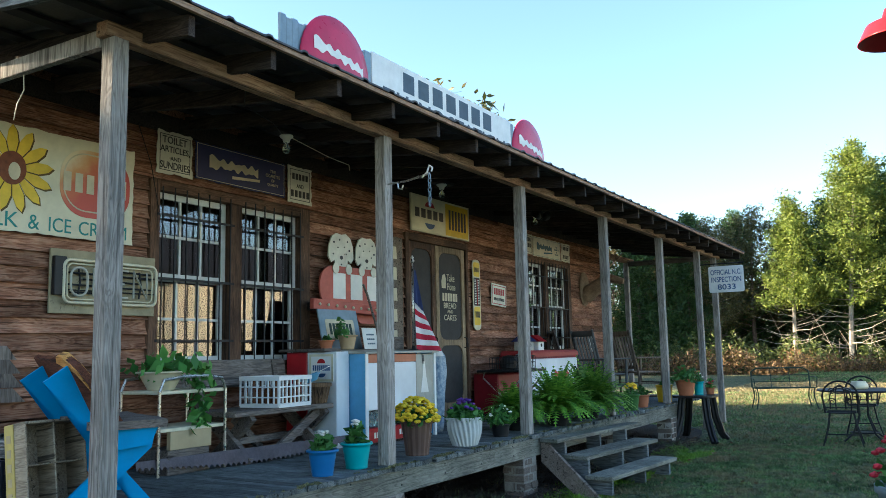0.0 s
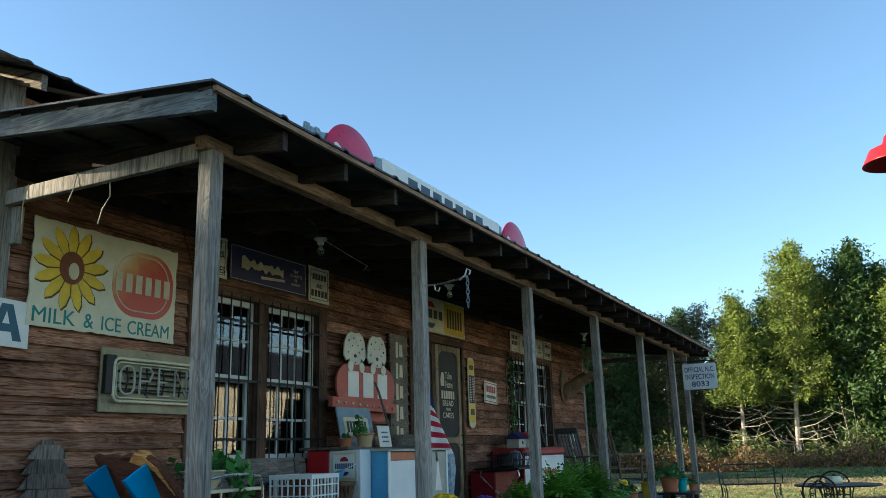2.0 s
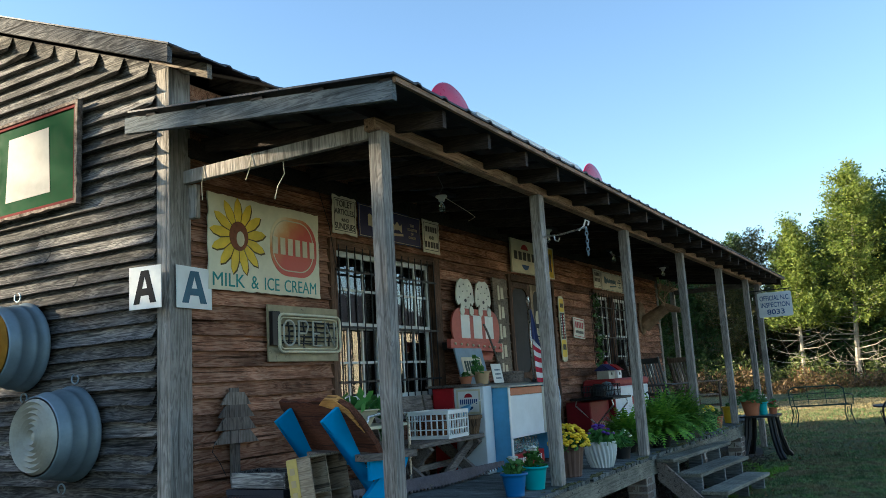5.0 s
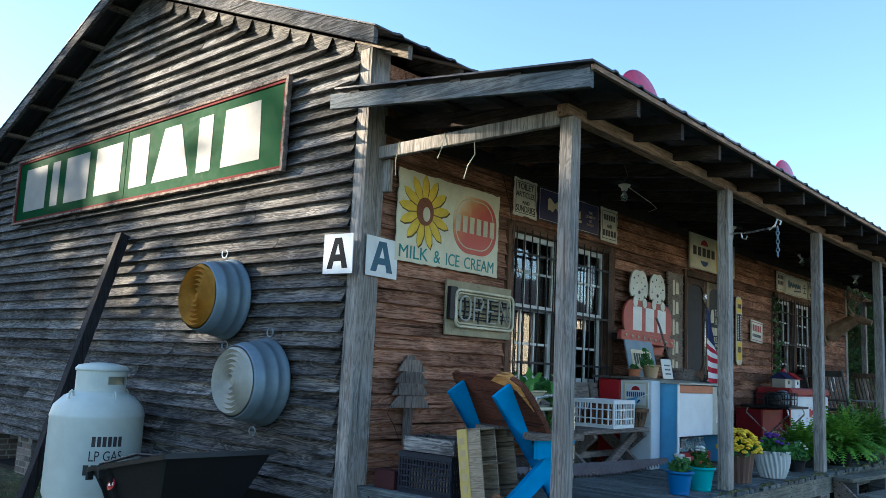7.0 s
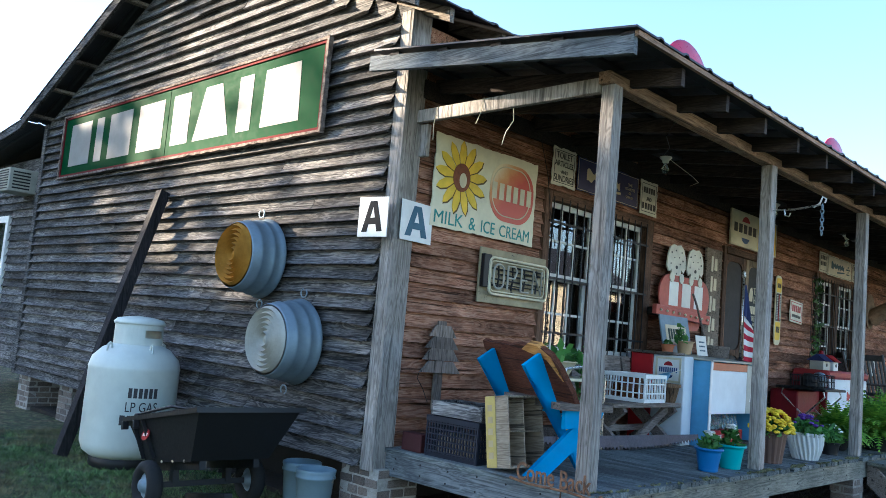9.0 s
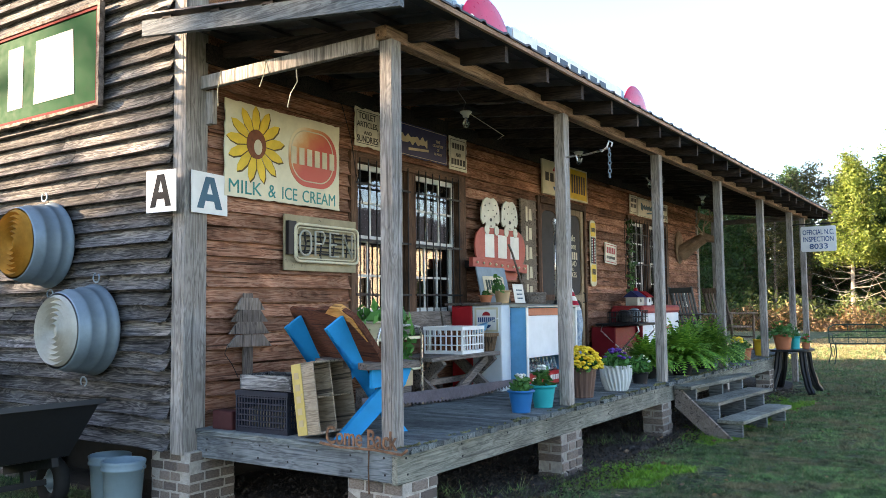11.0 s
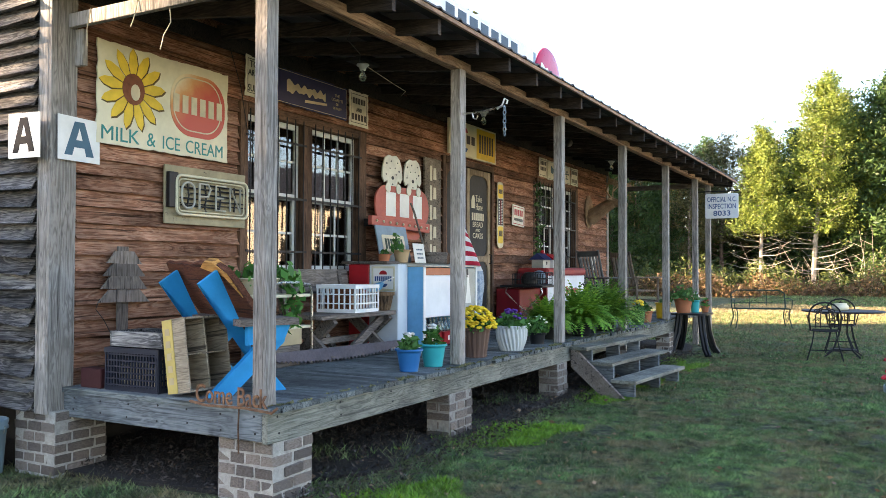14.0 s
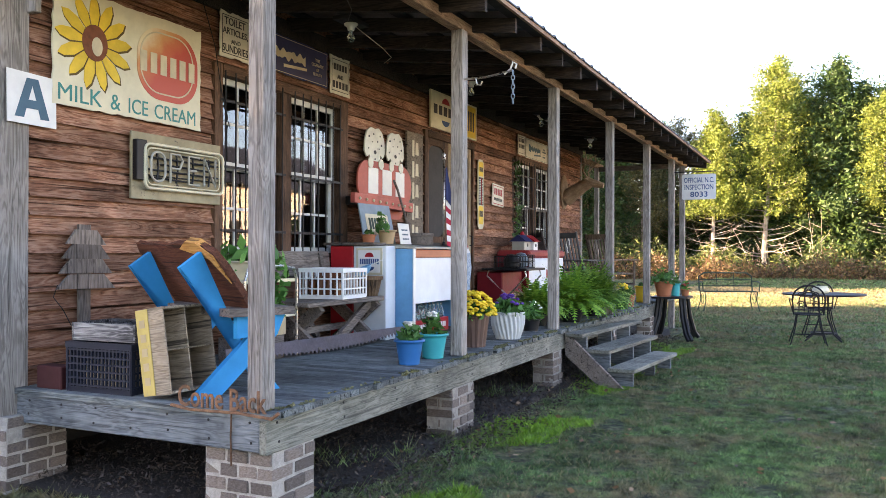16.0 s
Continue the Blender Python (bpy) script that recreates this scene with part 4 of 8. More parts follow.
def cards(centres, sizes, flat=0.0, thin=0.35):
    """Many small four-cornered leaves at the given places, turned at random."""
    n = len(centres)
    d = rng.normal(size=(n, 3))
    d[:, 2] *= 1 - flat
    d /= np.linalg.norm(d, axis=1)[:, None]
    e = np.cross(d, rng.normal(size=(n, 3)))
    e /= np.linalg.norm(e, axis=1)[:, None] + 1e-9
    a, b = d * sizes[:, None], e * (sizes * thin)[:, None]
    vs = np.stack([centres - a, centres - b * 1.0 + a * 0.1, centres + a, centres + b * 1.0 + a * 0.1], 1).reshape(-1, 3)
    return vs


def leaf_mesh(name, vs):
    n = len(vs) // 4
    return raw_mesh(name, vs.tolist(), np.arange(4 * n).reshape(n, 4).tolist())


def trunk_bm(h, r, lean, seed, limbs, bare_from, bare_to, limb_len):
    rr = random.Random(seed)
    bm = B()
    pts = [(lean * (t ** 1.5) + 0.12 * math.sin(3 * t + seed), 0.1 * math.sin(2.3 * t + seed * 2), h * t) for t in np.linspace(0, 0.96, 9)]
    tube(bm, pts, r, 7, r * 0.18)
    tips = []
    for k in range(limbs):
        t = bare_from + (bare_to - bare_from) * k / max(1, limbs - 1) + 0.01 * rr.random()
        i = min(7, int(t / 0.96 * 8))
        p = Vector(pts[i]).lerp(Vector(pts[i + 1]), t / 0.96 * 8 - i)
        a = rr.random() * 6.28
        ln = limb_len * (1.15 - 0.8 * t) * (0.7 + 0.6 * rr.random())
        q = p + Vector((math.cos(a) * ln, math.sin(a) * ln, ln * (0.05 + 0.35 * rr.random())))
        mid = p.lerp(q, 0.5) + Vector((0, 0, -0.06 * ln))
        tube(bm, [p, mid, q], r * 0.20 * (1.1 - t), 4, r * 0.04)
        tips += [mid, p.lerp(q, 0.75), q]
    return bm, tips


def tree(name, seed, h, r, crown_from, leaf, n, width, size, label, bark="bark", clump=0.55, shape="cone", lean=0.3, category="tree", limbs=46, fill=150, tuft=0.15):
    t = thing(name, Matrix.Identity(4), label, category)
    bm, tips = trunk_bm(h, r, lean, seed, limbs, 0.10, 0.93, width * 1.15)
    part("trunk", bm, bark, t)
    tips = [p for p in tips if p.z > h * crown_from]
    rr = np.random.default_rng(seed)
    cs = []
    extra = 0
    while len(tips) < fill and extra < 4000:
        extra += 1
        z = h * (crown_from + (1 - crown_from) * rr.random())
        u = (z / h - crown_from) / (1 - crown_from)
        w = width * ((1.0 - u) ** 0.8 + 0.10 if shape == "cone" else math.sqrt(max(0.05, 1 - (2 * u - 0.9) ** 2)))
        a, q = rr.random() * 6.28, math.sqrt(rr.random())
        w *= 0.72 + 0.75 * noise.noise((1.3 * math.cos(a) + seed, 1.3 * math.sin(a), z * 0.55)) + 0.35 * noise.noise((3 * math.cos(a), 3 * math.sin(a) + seed, z * 1.6)) + 0.15
        tips.append(Vector((lean * u + math.cos(a) * w * q, math.sin(a) * w * q, z)))
    # tufts about the limbs, each a tight bunch of needles, with gaps between them
    per = max(1, n // (15 * len(tips)))
    for p in tips:
        s = clump * (0.6 + 0.8 * rr.random())
        tufts = np.array(p) + rr.normal(size=(per, 3)) * (s, s, s * 0.6)
        g = tuft * (0.6 + 0.8 * rr.random((per, 1, 1)))
        cs.append((tufts[:, None, :] + rr.normal(size=(per, 15, 3)) * g * (1, 1, 1.25)).reshape(-1, 3))
    cs = np.concatenate(cs)
    part("crown", leaf_mesh("crown", cards(cs, size * (0.6 + 0.8 * rr.random(len(cs))), 0.2)), leaf, t)
    return t


pine_a = tree("pine_tree", 11, 13.6, 0.18, 0.30, "pine", 32000, 2.3, 0.10, "tall pine with sunlit yellow-green needles and bare lower limbs", "bare", 0.26, lean=0.9, limbs=84, fill=440)
pine_b = tree("pine_tree", 23, 10.8, 0.15, 0.40, "pine", 22000, 1.8, 0.10, "sunlit pine with pale bare branches below", "bare", 0.25, lean=0.2, limbs=84, fill=320)
cedar = tree("cedar_tree", 37, 12.0, 0.17, 0.05, "pine_dark", 24000, 2.1, 0.13, "dense dark green cedar at the wood's edge", "bark", 0.30, fill=400, tuft=0.18)
gum = tree("gum_tree", 41, 10.5, 0.16, 0.30, "autumn", 12000, 2.2, 0.095, "broad tree with thinning yellow-green autumn leaves", "bark", 0.36, "round", fill=210, tuft=0.13)
for ob, x, y, s, r in ((pine_a, 1.0, 48.0, 0.94, 20), (pine_b, -1.7, 47.0, 0.90, 70), (cedar, 4.6, 49.5, 1.05, 0), (gum, -5.0, 53.0, 1.0, 0)):
    ob.matrix_world = pose(x, y, -0.2, 0, 0, r) @ Matrix.Scale(s, 4)
far = random.Random(3)
# left of x = -6, darker leaves replace pine to paint those woods' shade
for ob, spots in (
    (cedar, [(2.9, 51, 1.0), (6.4, 50, 0.95), (8.0, 52, 1.0), (10.2, 50, 1.05), (13, 53, 1.1), (-0.2, 53, 0.82), (-9, 55, 0.85), (-13, 57, 0.95), (-17, 55, 0.9), (-6.6, 57, 0.9), (-21, 56, 1.0), (16, 52, 1.1), (-3.2, 56, 0.85), (1.5, 57, 1.0), (-11.6, 50, 0.86), (-8.4, 50, 0.8)]),
    (gum, [(-2.8, 54, 0.95), (-7.6, 52, 0.95), (-10.8, 53, 0.9), (-14.6, 54, 0.95), (-18.6, 53, 0.9), (0.4, 55, 1.02), (-23, 54, 1.0), (2.2, 54.5, 1.1), (-12.4, 58, 1.05), (-27, 55, 1.0), (-31, 58, 1.1), (-6.2, 49, 0.82), (-16, 51, 0.9), (-25, 53, 1.0)]),
    (pine_b, [(3.6, 50, 0.95), (7.3, 48.5, 0.9)]),
):
    for x, y, s in spots:
        copy_thing(ob, pose(x, y, -0.2, 0, 0, far.random() * 360)).scale = (s, s, s * (0.94 + 0.12 * far.random()))


def strip(name, x0, x1, y0, y1, n, h, size, leaf, label, lump=1.2):
    xs, ys = x0 + (x1 - x0) * rng.random(n), y0 + (y1 - y0) * rng.random(n)
    top = np.array([h * (0.55 + 0.75 * noise.noise((x * 0.5 * lump, y * 0.3, 7.0)) + 0.35 * noise.noise((x * 2.1, y, 2.0))) for x, y in zip(xs, ys)]).clip(0.12)
    c = np.stack([xs, ys, -0.2 + top * rng.random(n) ** 0.8], 1)
    ob = part(name, leaf_mesh(name, cards(c, size * (0.5 + rng.random(n)), 0.0, 0.3)), leaf, None)
    return tagged(ob, label, "undergrowth", kind="stuff")


strip("dry_brush", -26, 14, 42.8, 46.0, 26000, 1.8, 0.10, "brush", "tangled dry brown brush along the wood's edge")
strip("green_brush", -26, 14, 44.0, 49.0, 26000, 2.7, 0.11, "brush_green", "sunlit green undergrowth before the trees")
strip("far_woods", -40, 24, 56, 62, 22000, 8.5, 0.40, "pine_dark", "dark dense woodland behind the first trees", 0.5)


def bare_twigs():
    rr = random.Random(8)
    bm = B()
    for k in range(22):
        x, y = -4 + 9 * rr.random(), 46 + 2.5 * rr.random()
        h = 1.2 + 2.6 * rr.random()
        a = rr.random() * 6.28
        p, q = Vector((x, y, -0.2)), Vector((x + math.cos(a) * h * 0.5, y + 0.4 * math.sin(a) * h, h))
        tube(bm, [p, p.lerp(q, 0.5) + Vector((0.1, 0, 0.1)), q], 0.018, 4, 0.005)
        for j in range(3):
            s = p.lerp(q, 0.35 + 0.2 * j)
            b = rr.random() * 6.28
            tube(bm, [s, s + Vector((math.cos(b), 0.5 * math.sin(b), 0.5)) * (0.5 + 0.6 * rr.random())], 0.012, 3, 0.004)
    return bm


tagged(part("bare_saplings", bare_twigs(), "bare", None), "pale leafless saplings and dead limbs in sunlight", "saplings", kind="stuff")



def hedge(x0, x1, y0, y1, n, h):
    """A tall clipped-looking evergreen row, uneven on top, added unseen for its shade."""
    xs, ys = x0 + (x1 - x0) * rng.random(n), y0 + (y1 - y0) * rng.random(n)
    top = np.array([h + 2.1 * noise.noise((x * 0.15, y * 0.75, 7.0)) + 1.0 * noise.noise((x * 0.3, y * 1.5, 2.0)) for x, y in zip(xs, ys)])
    c = np.stack([xs, ys, top * rng.random(n) ** 0.8], 1)
    ob = part("hedge", leaf_mesh("hedge", cards(c, 0.36 * (0.5 + rng.random(n)), 0.0, 0.35)), "pine_dark", None)
    return tagged(ob, "unseen tall evergreen hedge, added to shade the gable", "hedge", kind="stuff")


# height set by how far its shadow climbs the gable
hedge(-31, -29, -30, -5, 26000, 9.5)

# trees beside and behind the store, added out of view to throw evening shade
shade = tree("shade_tree", 53, 12.5, 0.22, 0.12, "autumn", 9000, 3.0, 0.24, "unseen leafy tree with open gaps, added to cast shade", "bark", 0.6, limbs=17, fill=60, tuft=0.30)
shade.matrix_world = pose(-29, -12.6, 0) @ Matrix.Scale(1.08, 4)
for x, y, s in ((-28, -18.6, 1.05), (-28, -16.8, 0.84), (-28, -21.5, 0.95), (-12.5, 8.5, 0.5), (-26, 15, 0.9), (-26, 19, 0.9), (-27, 23, 0.9), (-26, 26.5, 0.85), (-29, 17, 0.9), (-29, 21, 0.9), (-27, -14.0, 0.70), (-24, 40.5, 1.4), (-20.5, 42.5, 1.35), (-27, 37.5, 1.4)):
    copy_thing(shade, pose(x, y, 0, 0, 0, (x * 37 + y * 11) % 360)).scale = (s, s, s)

# ---------------------------------------------------------------- signs on the front wall
def petal_shape(a, r0, r1, w):
    c, s = math.cos(a), math.sin(a)
    pts = [(r0, -w * 0.45), (r0 + (r1 - r0) * 0.45, -w), (r0 + (r1 - r0) * 0.8, -w * 0.72), (r1, 0), (r0 + (r1 - r0) * 0.8, w * 0.72), (r0 + (r1 - r0) * 0.45, w), (r0, w * 0.45)]
    return [(x * c - y * s, x * s + y * c) for x, y in pts]


def disc_pts(cx, cy, r, n=24, ry=None):
    return [(cx + r * math.cos(2 * math.pi * k / n), cy + (ry or r) * math.sin(2 * math.pi * k / n)) for k in range(n)]


def ring(bm, outer, inner, z0, z1):
    """A flat band between two outlines with the same number of points."""
    n = len(outer)
    o1, i1 = [bm.verts.new((*p, z1)) for p in outer], [bm.verts.new((*p, z1)) for p in inner]
    o0, i0 = [bm.verts.new((*p, z0)) for p in outer], [bm.verts.new((*p, z0)) for p in inner]
    for k in range(n):
        j = (k + 1) % n
        bm.faces.new((o1[k], o1[j], i1[j], i1[k]))
        bm.faces.new((o0[k], o0[j], o1[j], o1[k]))
        bm.faces.new((i0[k], i0[j], i1[j], i1[k]))
    return bm


def milk_sign():
    s = thing("dairy_sign", on_front(0.845, 2.605, 0.048), "faded cream enamel dairy sign with a yellow sunflower and red badge", "sign")
    part("panel", plate(B(), ragged(-0.64, 0.64, -0.367, 0.367, 0.012, 0.05, 3), 0, 0.012), "cream_clean", s)
    fx, fy = -0.33, 0.06
    for k in range(13):
        a = 2 * math.pi * (k + 0.3) / 13
        bm = B()
        plate(bm, [(fx + x + 0.008, fy + y - 0.008) for x, y in petal_shape(a, 0.09, 0.305, 0.044)], 0.012, 0.0135)
        part("petal_shadow", bm, "petal_line", s)
        bm = B()
        plate(bm, [(fx + x, fy + y) for x, y in petal_shape(a, 0.09, 0.30, 0.040)], 0.0138, 0.016)
        part("petal", bm, "petal", s)
    part("flower_heart", plate(B(), disc_pts(fx, fy, 0.10, 20, 0.115), 0.0163, 0.0185), "flower_heart", s, "brown flower heart")
    part("flower_centre", plate(B(), disc_pts(fx + 0.015, fy - 0.02, 0.042, 16, 0.06), 0.0188, 0.0205), "letter_cream", s, "pale oval in the flower")
    part("badge", plate(B(), rounded(0.02, 0.60, -0.205, 0.29, 0.21, 8), 0.0125, 0.015), "badge_fade", s, "sun-faded red rounded badge")
    bm = B()
    ring(bm, rounded(0.045, 0.555, -0.165, 0.265, 0.18, 8), rounded(0.055, 0.545, -0.155, 0.255, 0.17, 8), 0.0152, 0.017)
    part("badge_line", bm, "letter_cream", s, "cream line round the badge")
    bars("brand_bars", 0.03, 0.58, -0.03, 0.11, 6, 0.0172, "letter_cream", s, 0.35)
    for text, a, b in (("MILK", -0.60, -0.27), ("&", -0.20, -0.12), ("ICE", -0.05, 0.12), ("CREAM", 0.18, 0.58)):
        words("word", text, a, b, -0.335, -0.235, 0.0128, "teal_letter", s)


def letter_sign(m, ink, label):
    """A white panel with a heavy capital A cut as one flat shape."""
    s = thing("grade_sign", m, label, "sign", "grade signs")
    part("panel", plate(B(), [(-0.16, -0.15), (0.165, -0.155), (0.16, 0.14), (-0.163, 0.15)], 0, 0.006), "white", s)
    outer = [(-0.115, -0.115), (-0.055, -0.115), (-0.040, -0.06), (0.040, -0.06), (0.055, -0.115), (0.115, -0.115), (0.038, 0.115), (-0.038, 0.115)]
    bm = B()
    plate(bm, [outer[0], outer[1], (-0.026, -0.01), (0.0, 0.075), (0.0, 0.115), outer[7]], 0.0065, 0.0085)
    plate(bm, [outer[4], outer[5], outer[6], (0.0, 0.115), (0.0, 0.075), (0.026, -0.01)], 0.0065, 0.0085)
    plate(bm, [outer[2], outer[3], (0.026, -0.01), (-0.026, -0.01)], 0.0065, 0.0084)
    part("letter", bm, ink, s, "letter A")


def tin_sign(y, z, w, h, rows, seed, label, mat="tin_white", ink="letter_dark", n=4):
    s = thing("tin_sign", on_front(y, z, 0.048), label, "sign", "tin signs")
    part("panel", plate(B(), ragged(-w / 2, w / 2, -h / 2, h / 2, 0.018, 0.03, seed), 0, 0.008), mat, s)
    bm = B()
    a, b = w / 2 - 0.03, h / 2 - 0.03
    ring(bm, [(-a, -b), (a, -b), (a, b), (-a, b)], [(-a + 0.006, -b + 0.006), (a - 0.006, -b + 0.006), (a - 0.006, b - 0.006), (-a + 0.006, b - 0.006)], 0.0082, 0.0095)
    part("border", bm, ink, s)
    for text, x0, x1, y0, y1 in rows:
        if text:
            words("word", text, x0, x1, y0, y1, 0.0084, ink, s, bold=0.01)
        else:
            bars("name_bars", x0, x1, y0, y1, n, 0.0084, ink, s)
    return s


def script_mark(bm, x0, x1, y0, y1, z):
    """A plain flowing ribbon, with no letters in it."""
    n = 60
    top, low = [], []
    for k in range(n + 1):
        t = k / n
        x = x0 + (x1 - x0) * t
        mid = (y0 + y1) / 2 + (y1 - y0) * 0.07 * math.sin(t * 31)
        w = (y1 - y0) * (0.16 + 0.12 * math.cos(t * 22) ** 2 + 0.22 * math.exp(-((t - 0.07) / 0.06) ** 2))
        top.append((x, mid + w)), low.append((x, mid - w))
    for (a, b, c, d) in zip(low, low[1:], top[1:], top):
        plate(bm, [a, b, c, d], z, z + 0.002)
    return bm


def navy_sign(y, z, w, h, seed, label, panel="navy", ink="letter_cream"):
    s = thing("tobacco_sign", on_front(y, z, 0.046), label, "sign", "tin signs")
    part("panel", plate(B(), ragged(-w / 2, w / 2, -h / 2, h / 2, 0.014, 0.04, seed), 0, 0.008), panel, s)
    a, b = w / 2 - 0.016, h / 2 - 0.016
    ring_bm = ring(B(), [(-a, -b), (a, -b), (a, b), (-a, b)], [(-a + 0.004, -b + 0.004), (a - 0.004, -b + 0.004), (a - 0.004, b - 0.004), (-a + 0.004, b - 0.004)], 0.0082, 0.0095)
    part("border", ring_bm, ink, s)
    part("brand_ribbon", script_mark(B(), -w * 0.36, w * 0.17, -h * 0.20, h * 0.26, 0.0084), ink, s)
    part("flourish", plate(B(), [(-w * 0.12, -h * 0.30), (w * 0.19, -h * 0.22), (w * 0.19, -h * 0.15), (-w * 0.12, -h * 0.22)], 0.0084, 0.0104), ink, s)
    for k, t in enumerate(("THE", "CIGARETTE", "OF", "QUALITY")):
        q = w * (0.035, 0.085, 0.02, 0.065)[k]
        words("word", t, w * 0.345 - q, w * 0.345 + q, h * (0.13 - 0.13 * k), h * (0.13 - 0.13 * k) + h * 0.085, 0.0084, ink, s)
    return s


milk_sign()
letter_sign(on_front(0.072, 2.24, 0.052), "letter_blue_grey", "white grade sign with a grey-blue letter on the corner post")
letter_sign(on_gable(-0.11, 2.24, -0.215), "letter_black", "white grade sign with a dark letter on the gable corner")
tin_sign(1.878, 3.03, 0.37, 0.36, (("TOILET", -0.13, 0.12, 0.075, 0.135), ("ARTICLES,", -0.15, 0.15, -0.005, 0.055), ("AND", -0.05, 0.06, -0.062, -0.028), ("SUNDRIES", -0.15, 0.15, -0.135, -0.075)), 4, "rusty white tin sign for toilet articles and sundries")
navy_sign(2.642, 3.03, 1.10, 0.33, 5, "dark blue enamel tobacco sign with cream script, rusted edges")
tin_sign(3.40, 3.02, 0.35, 0.36, ((None, -0.12, 0.12, 0.05, 0.11), ("AND", -0.05, 0.05, -0.03, 0.01), (None, -0.14, 0.14, -0.12, -0.055)), 7, "rusty white tin sign with dark painted names", n=5)
tin_sign(8.52, 2.98, 0.34, 0.31, ((None, -0.12, 0.12, 0.04, 0.10), (None, -0.12, 0.12, -0.05, 0.01)), 8, "weathered pale tin sign over the far window")
navy_sign(9.24, 2.97, 1.06, 0.31, 9, "rust-worn pale tobacco sign over the far window", "tin_white", "letter_blue_grey")
tin_sign(9.98, 2.97, 0.36, 0.31, ((None, -0.12, 0.12, 0.04, 0.10), (None, -0.12, 0.12, -0.10, -0.04)), 11, "weathered pale tin sign over the far window")


def neon_sign():
    s = thing("neon_open_sign", on_front(1.255, 1.932, 0.046), "old unlit neon open sign on a rust-streaked cream metal panel", "sign")
    part("panel", box(B(), -0.44, 0.44, -0.225, 0.225, 0, 0.02, 0.003), "grimy", s)
    bm = B()
    box(bm, -0.43, -0.34, -0.10, 0.17, 0.02, 0.06, 0.004)
    part("transformer", bm, "black", s, "black transformer case")
    bm = B()
    fr = rounded(-0.36, 0.42, -0.15, 0.15, 0.05, 5)
    tube(bm, [(x, y, 0.06) for x, y in fr + fr[:1]], 0.011, 6)
    fr = rounded(-0.33, 0.39, -0.125, 0.125, 0.04, 5)
    tube(bm, [(x, y, 0.05) for x, y in fr + fr[:1]], 0.006, 5)
    part("frame_tube", bm, "cream", s, "white tube frame")
    bm = B()
    loops = [rounded(-0.31, -0.18, -0.10, 0.10, 0.06, 4)]
    tube(bm, [(x, y, 0.065) for x, y in loops[0] + loops[0][:1]], 0.009, 6)
    tube(bm, [(-0.13, -0.10, 0.065), (-0.13, 0.10, 0.065), (-0.04, 0.10, 0.065), (-0.01, 0.06, 0.065), (-0.04, 0.0, 0.065), (-0.13, 0.0, 0.065)], 0.009, 6)
    tube(bm, [(0.16, 0.10, 0.065), (0.05, 0.10, 0.065), (0.05, -0.10, 0.065), (0.16, -0.10, 0.065)], 0.009, 6)
    tube(bm, [(0.05, 0.0, 0.065), (0.13, 0.0, 0.065)], 0.009, 6)
    tube(bm, [(0.21, -0.10, 0.065), (0.21, 0.10, 0.065), (0.33, -0.10, 0.065), (0.33, 0.10, 0.065)], 0.009, 6)
    part("letter_tube", bm, "galv_pale", s, "dull bent glass tube letters")
    # black tubes stand in for the dark shadows behind the letter tubes
    bm = B()
    for x0, x1, y in ((-0.35, 0.40, 0.062), (-0.35, 0.40, -0.022), (-0.30, 0.12, -0.075), (-0.02, 0.38, 0.095), (-0.2, 0.3, 0.02)):
        tube(bm, [(x0, y, 0.036), (x0 + 0.03, y, 0.052), (x1 - 0.03, y - 0.008, 0.052), (x1, y - 0.008, 0.036)], 0.007, 5)
    for x in (-0.245, -0.06, 0.10, 0.27):
        tube(bm, [(x, -0.10, 0.052), (x + 0.02, 0.0, 0.048), (x, 0.10, 0.052)], 0.007, 5)
    part("back_tube", bm, "black", s, "black tubes that draw the shadows behind the letters")
    bm = B()
    for yy in (-0.06, 0.06):
        tube(bm, [(-0.36, yy, 0.04), (0.42, yy, 0.04)], 0.005, 5)
    part("rods", bm, "black", s)


neon_sign()


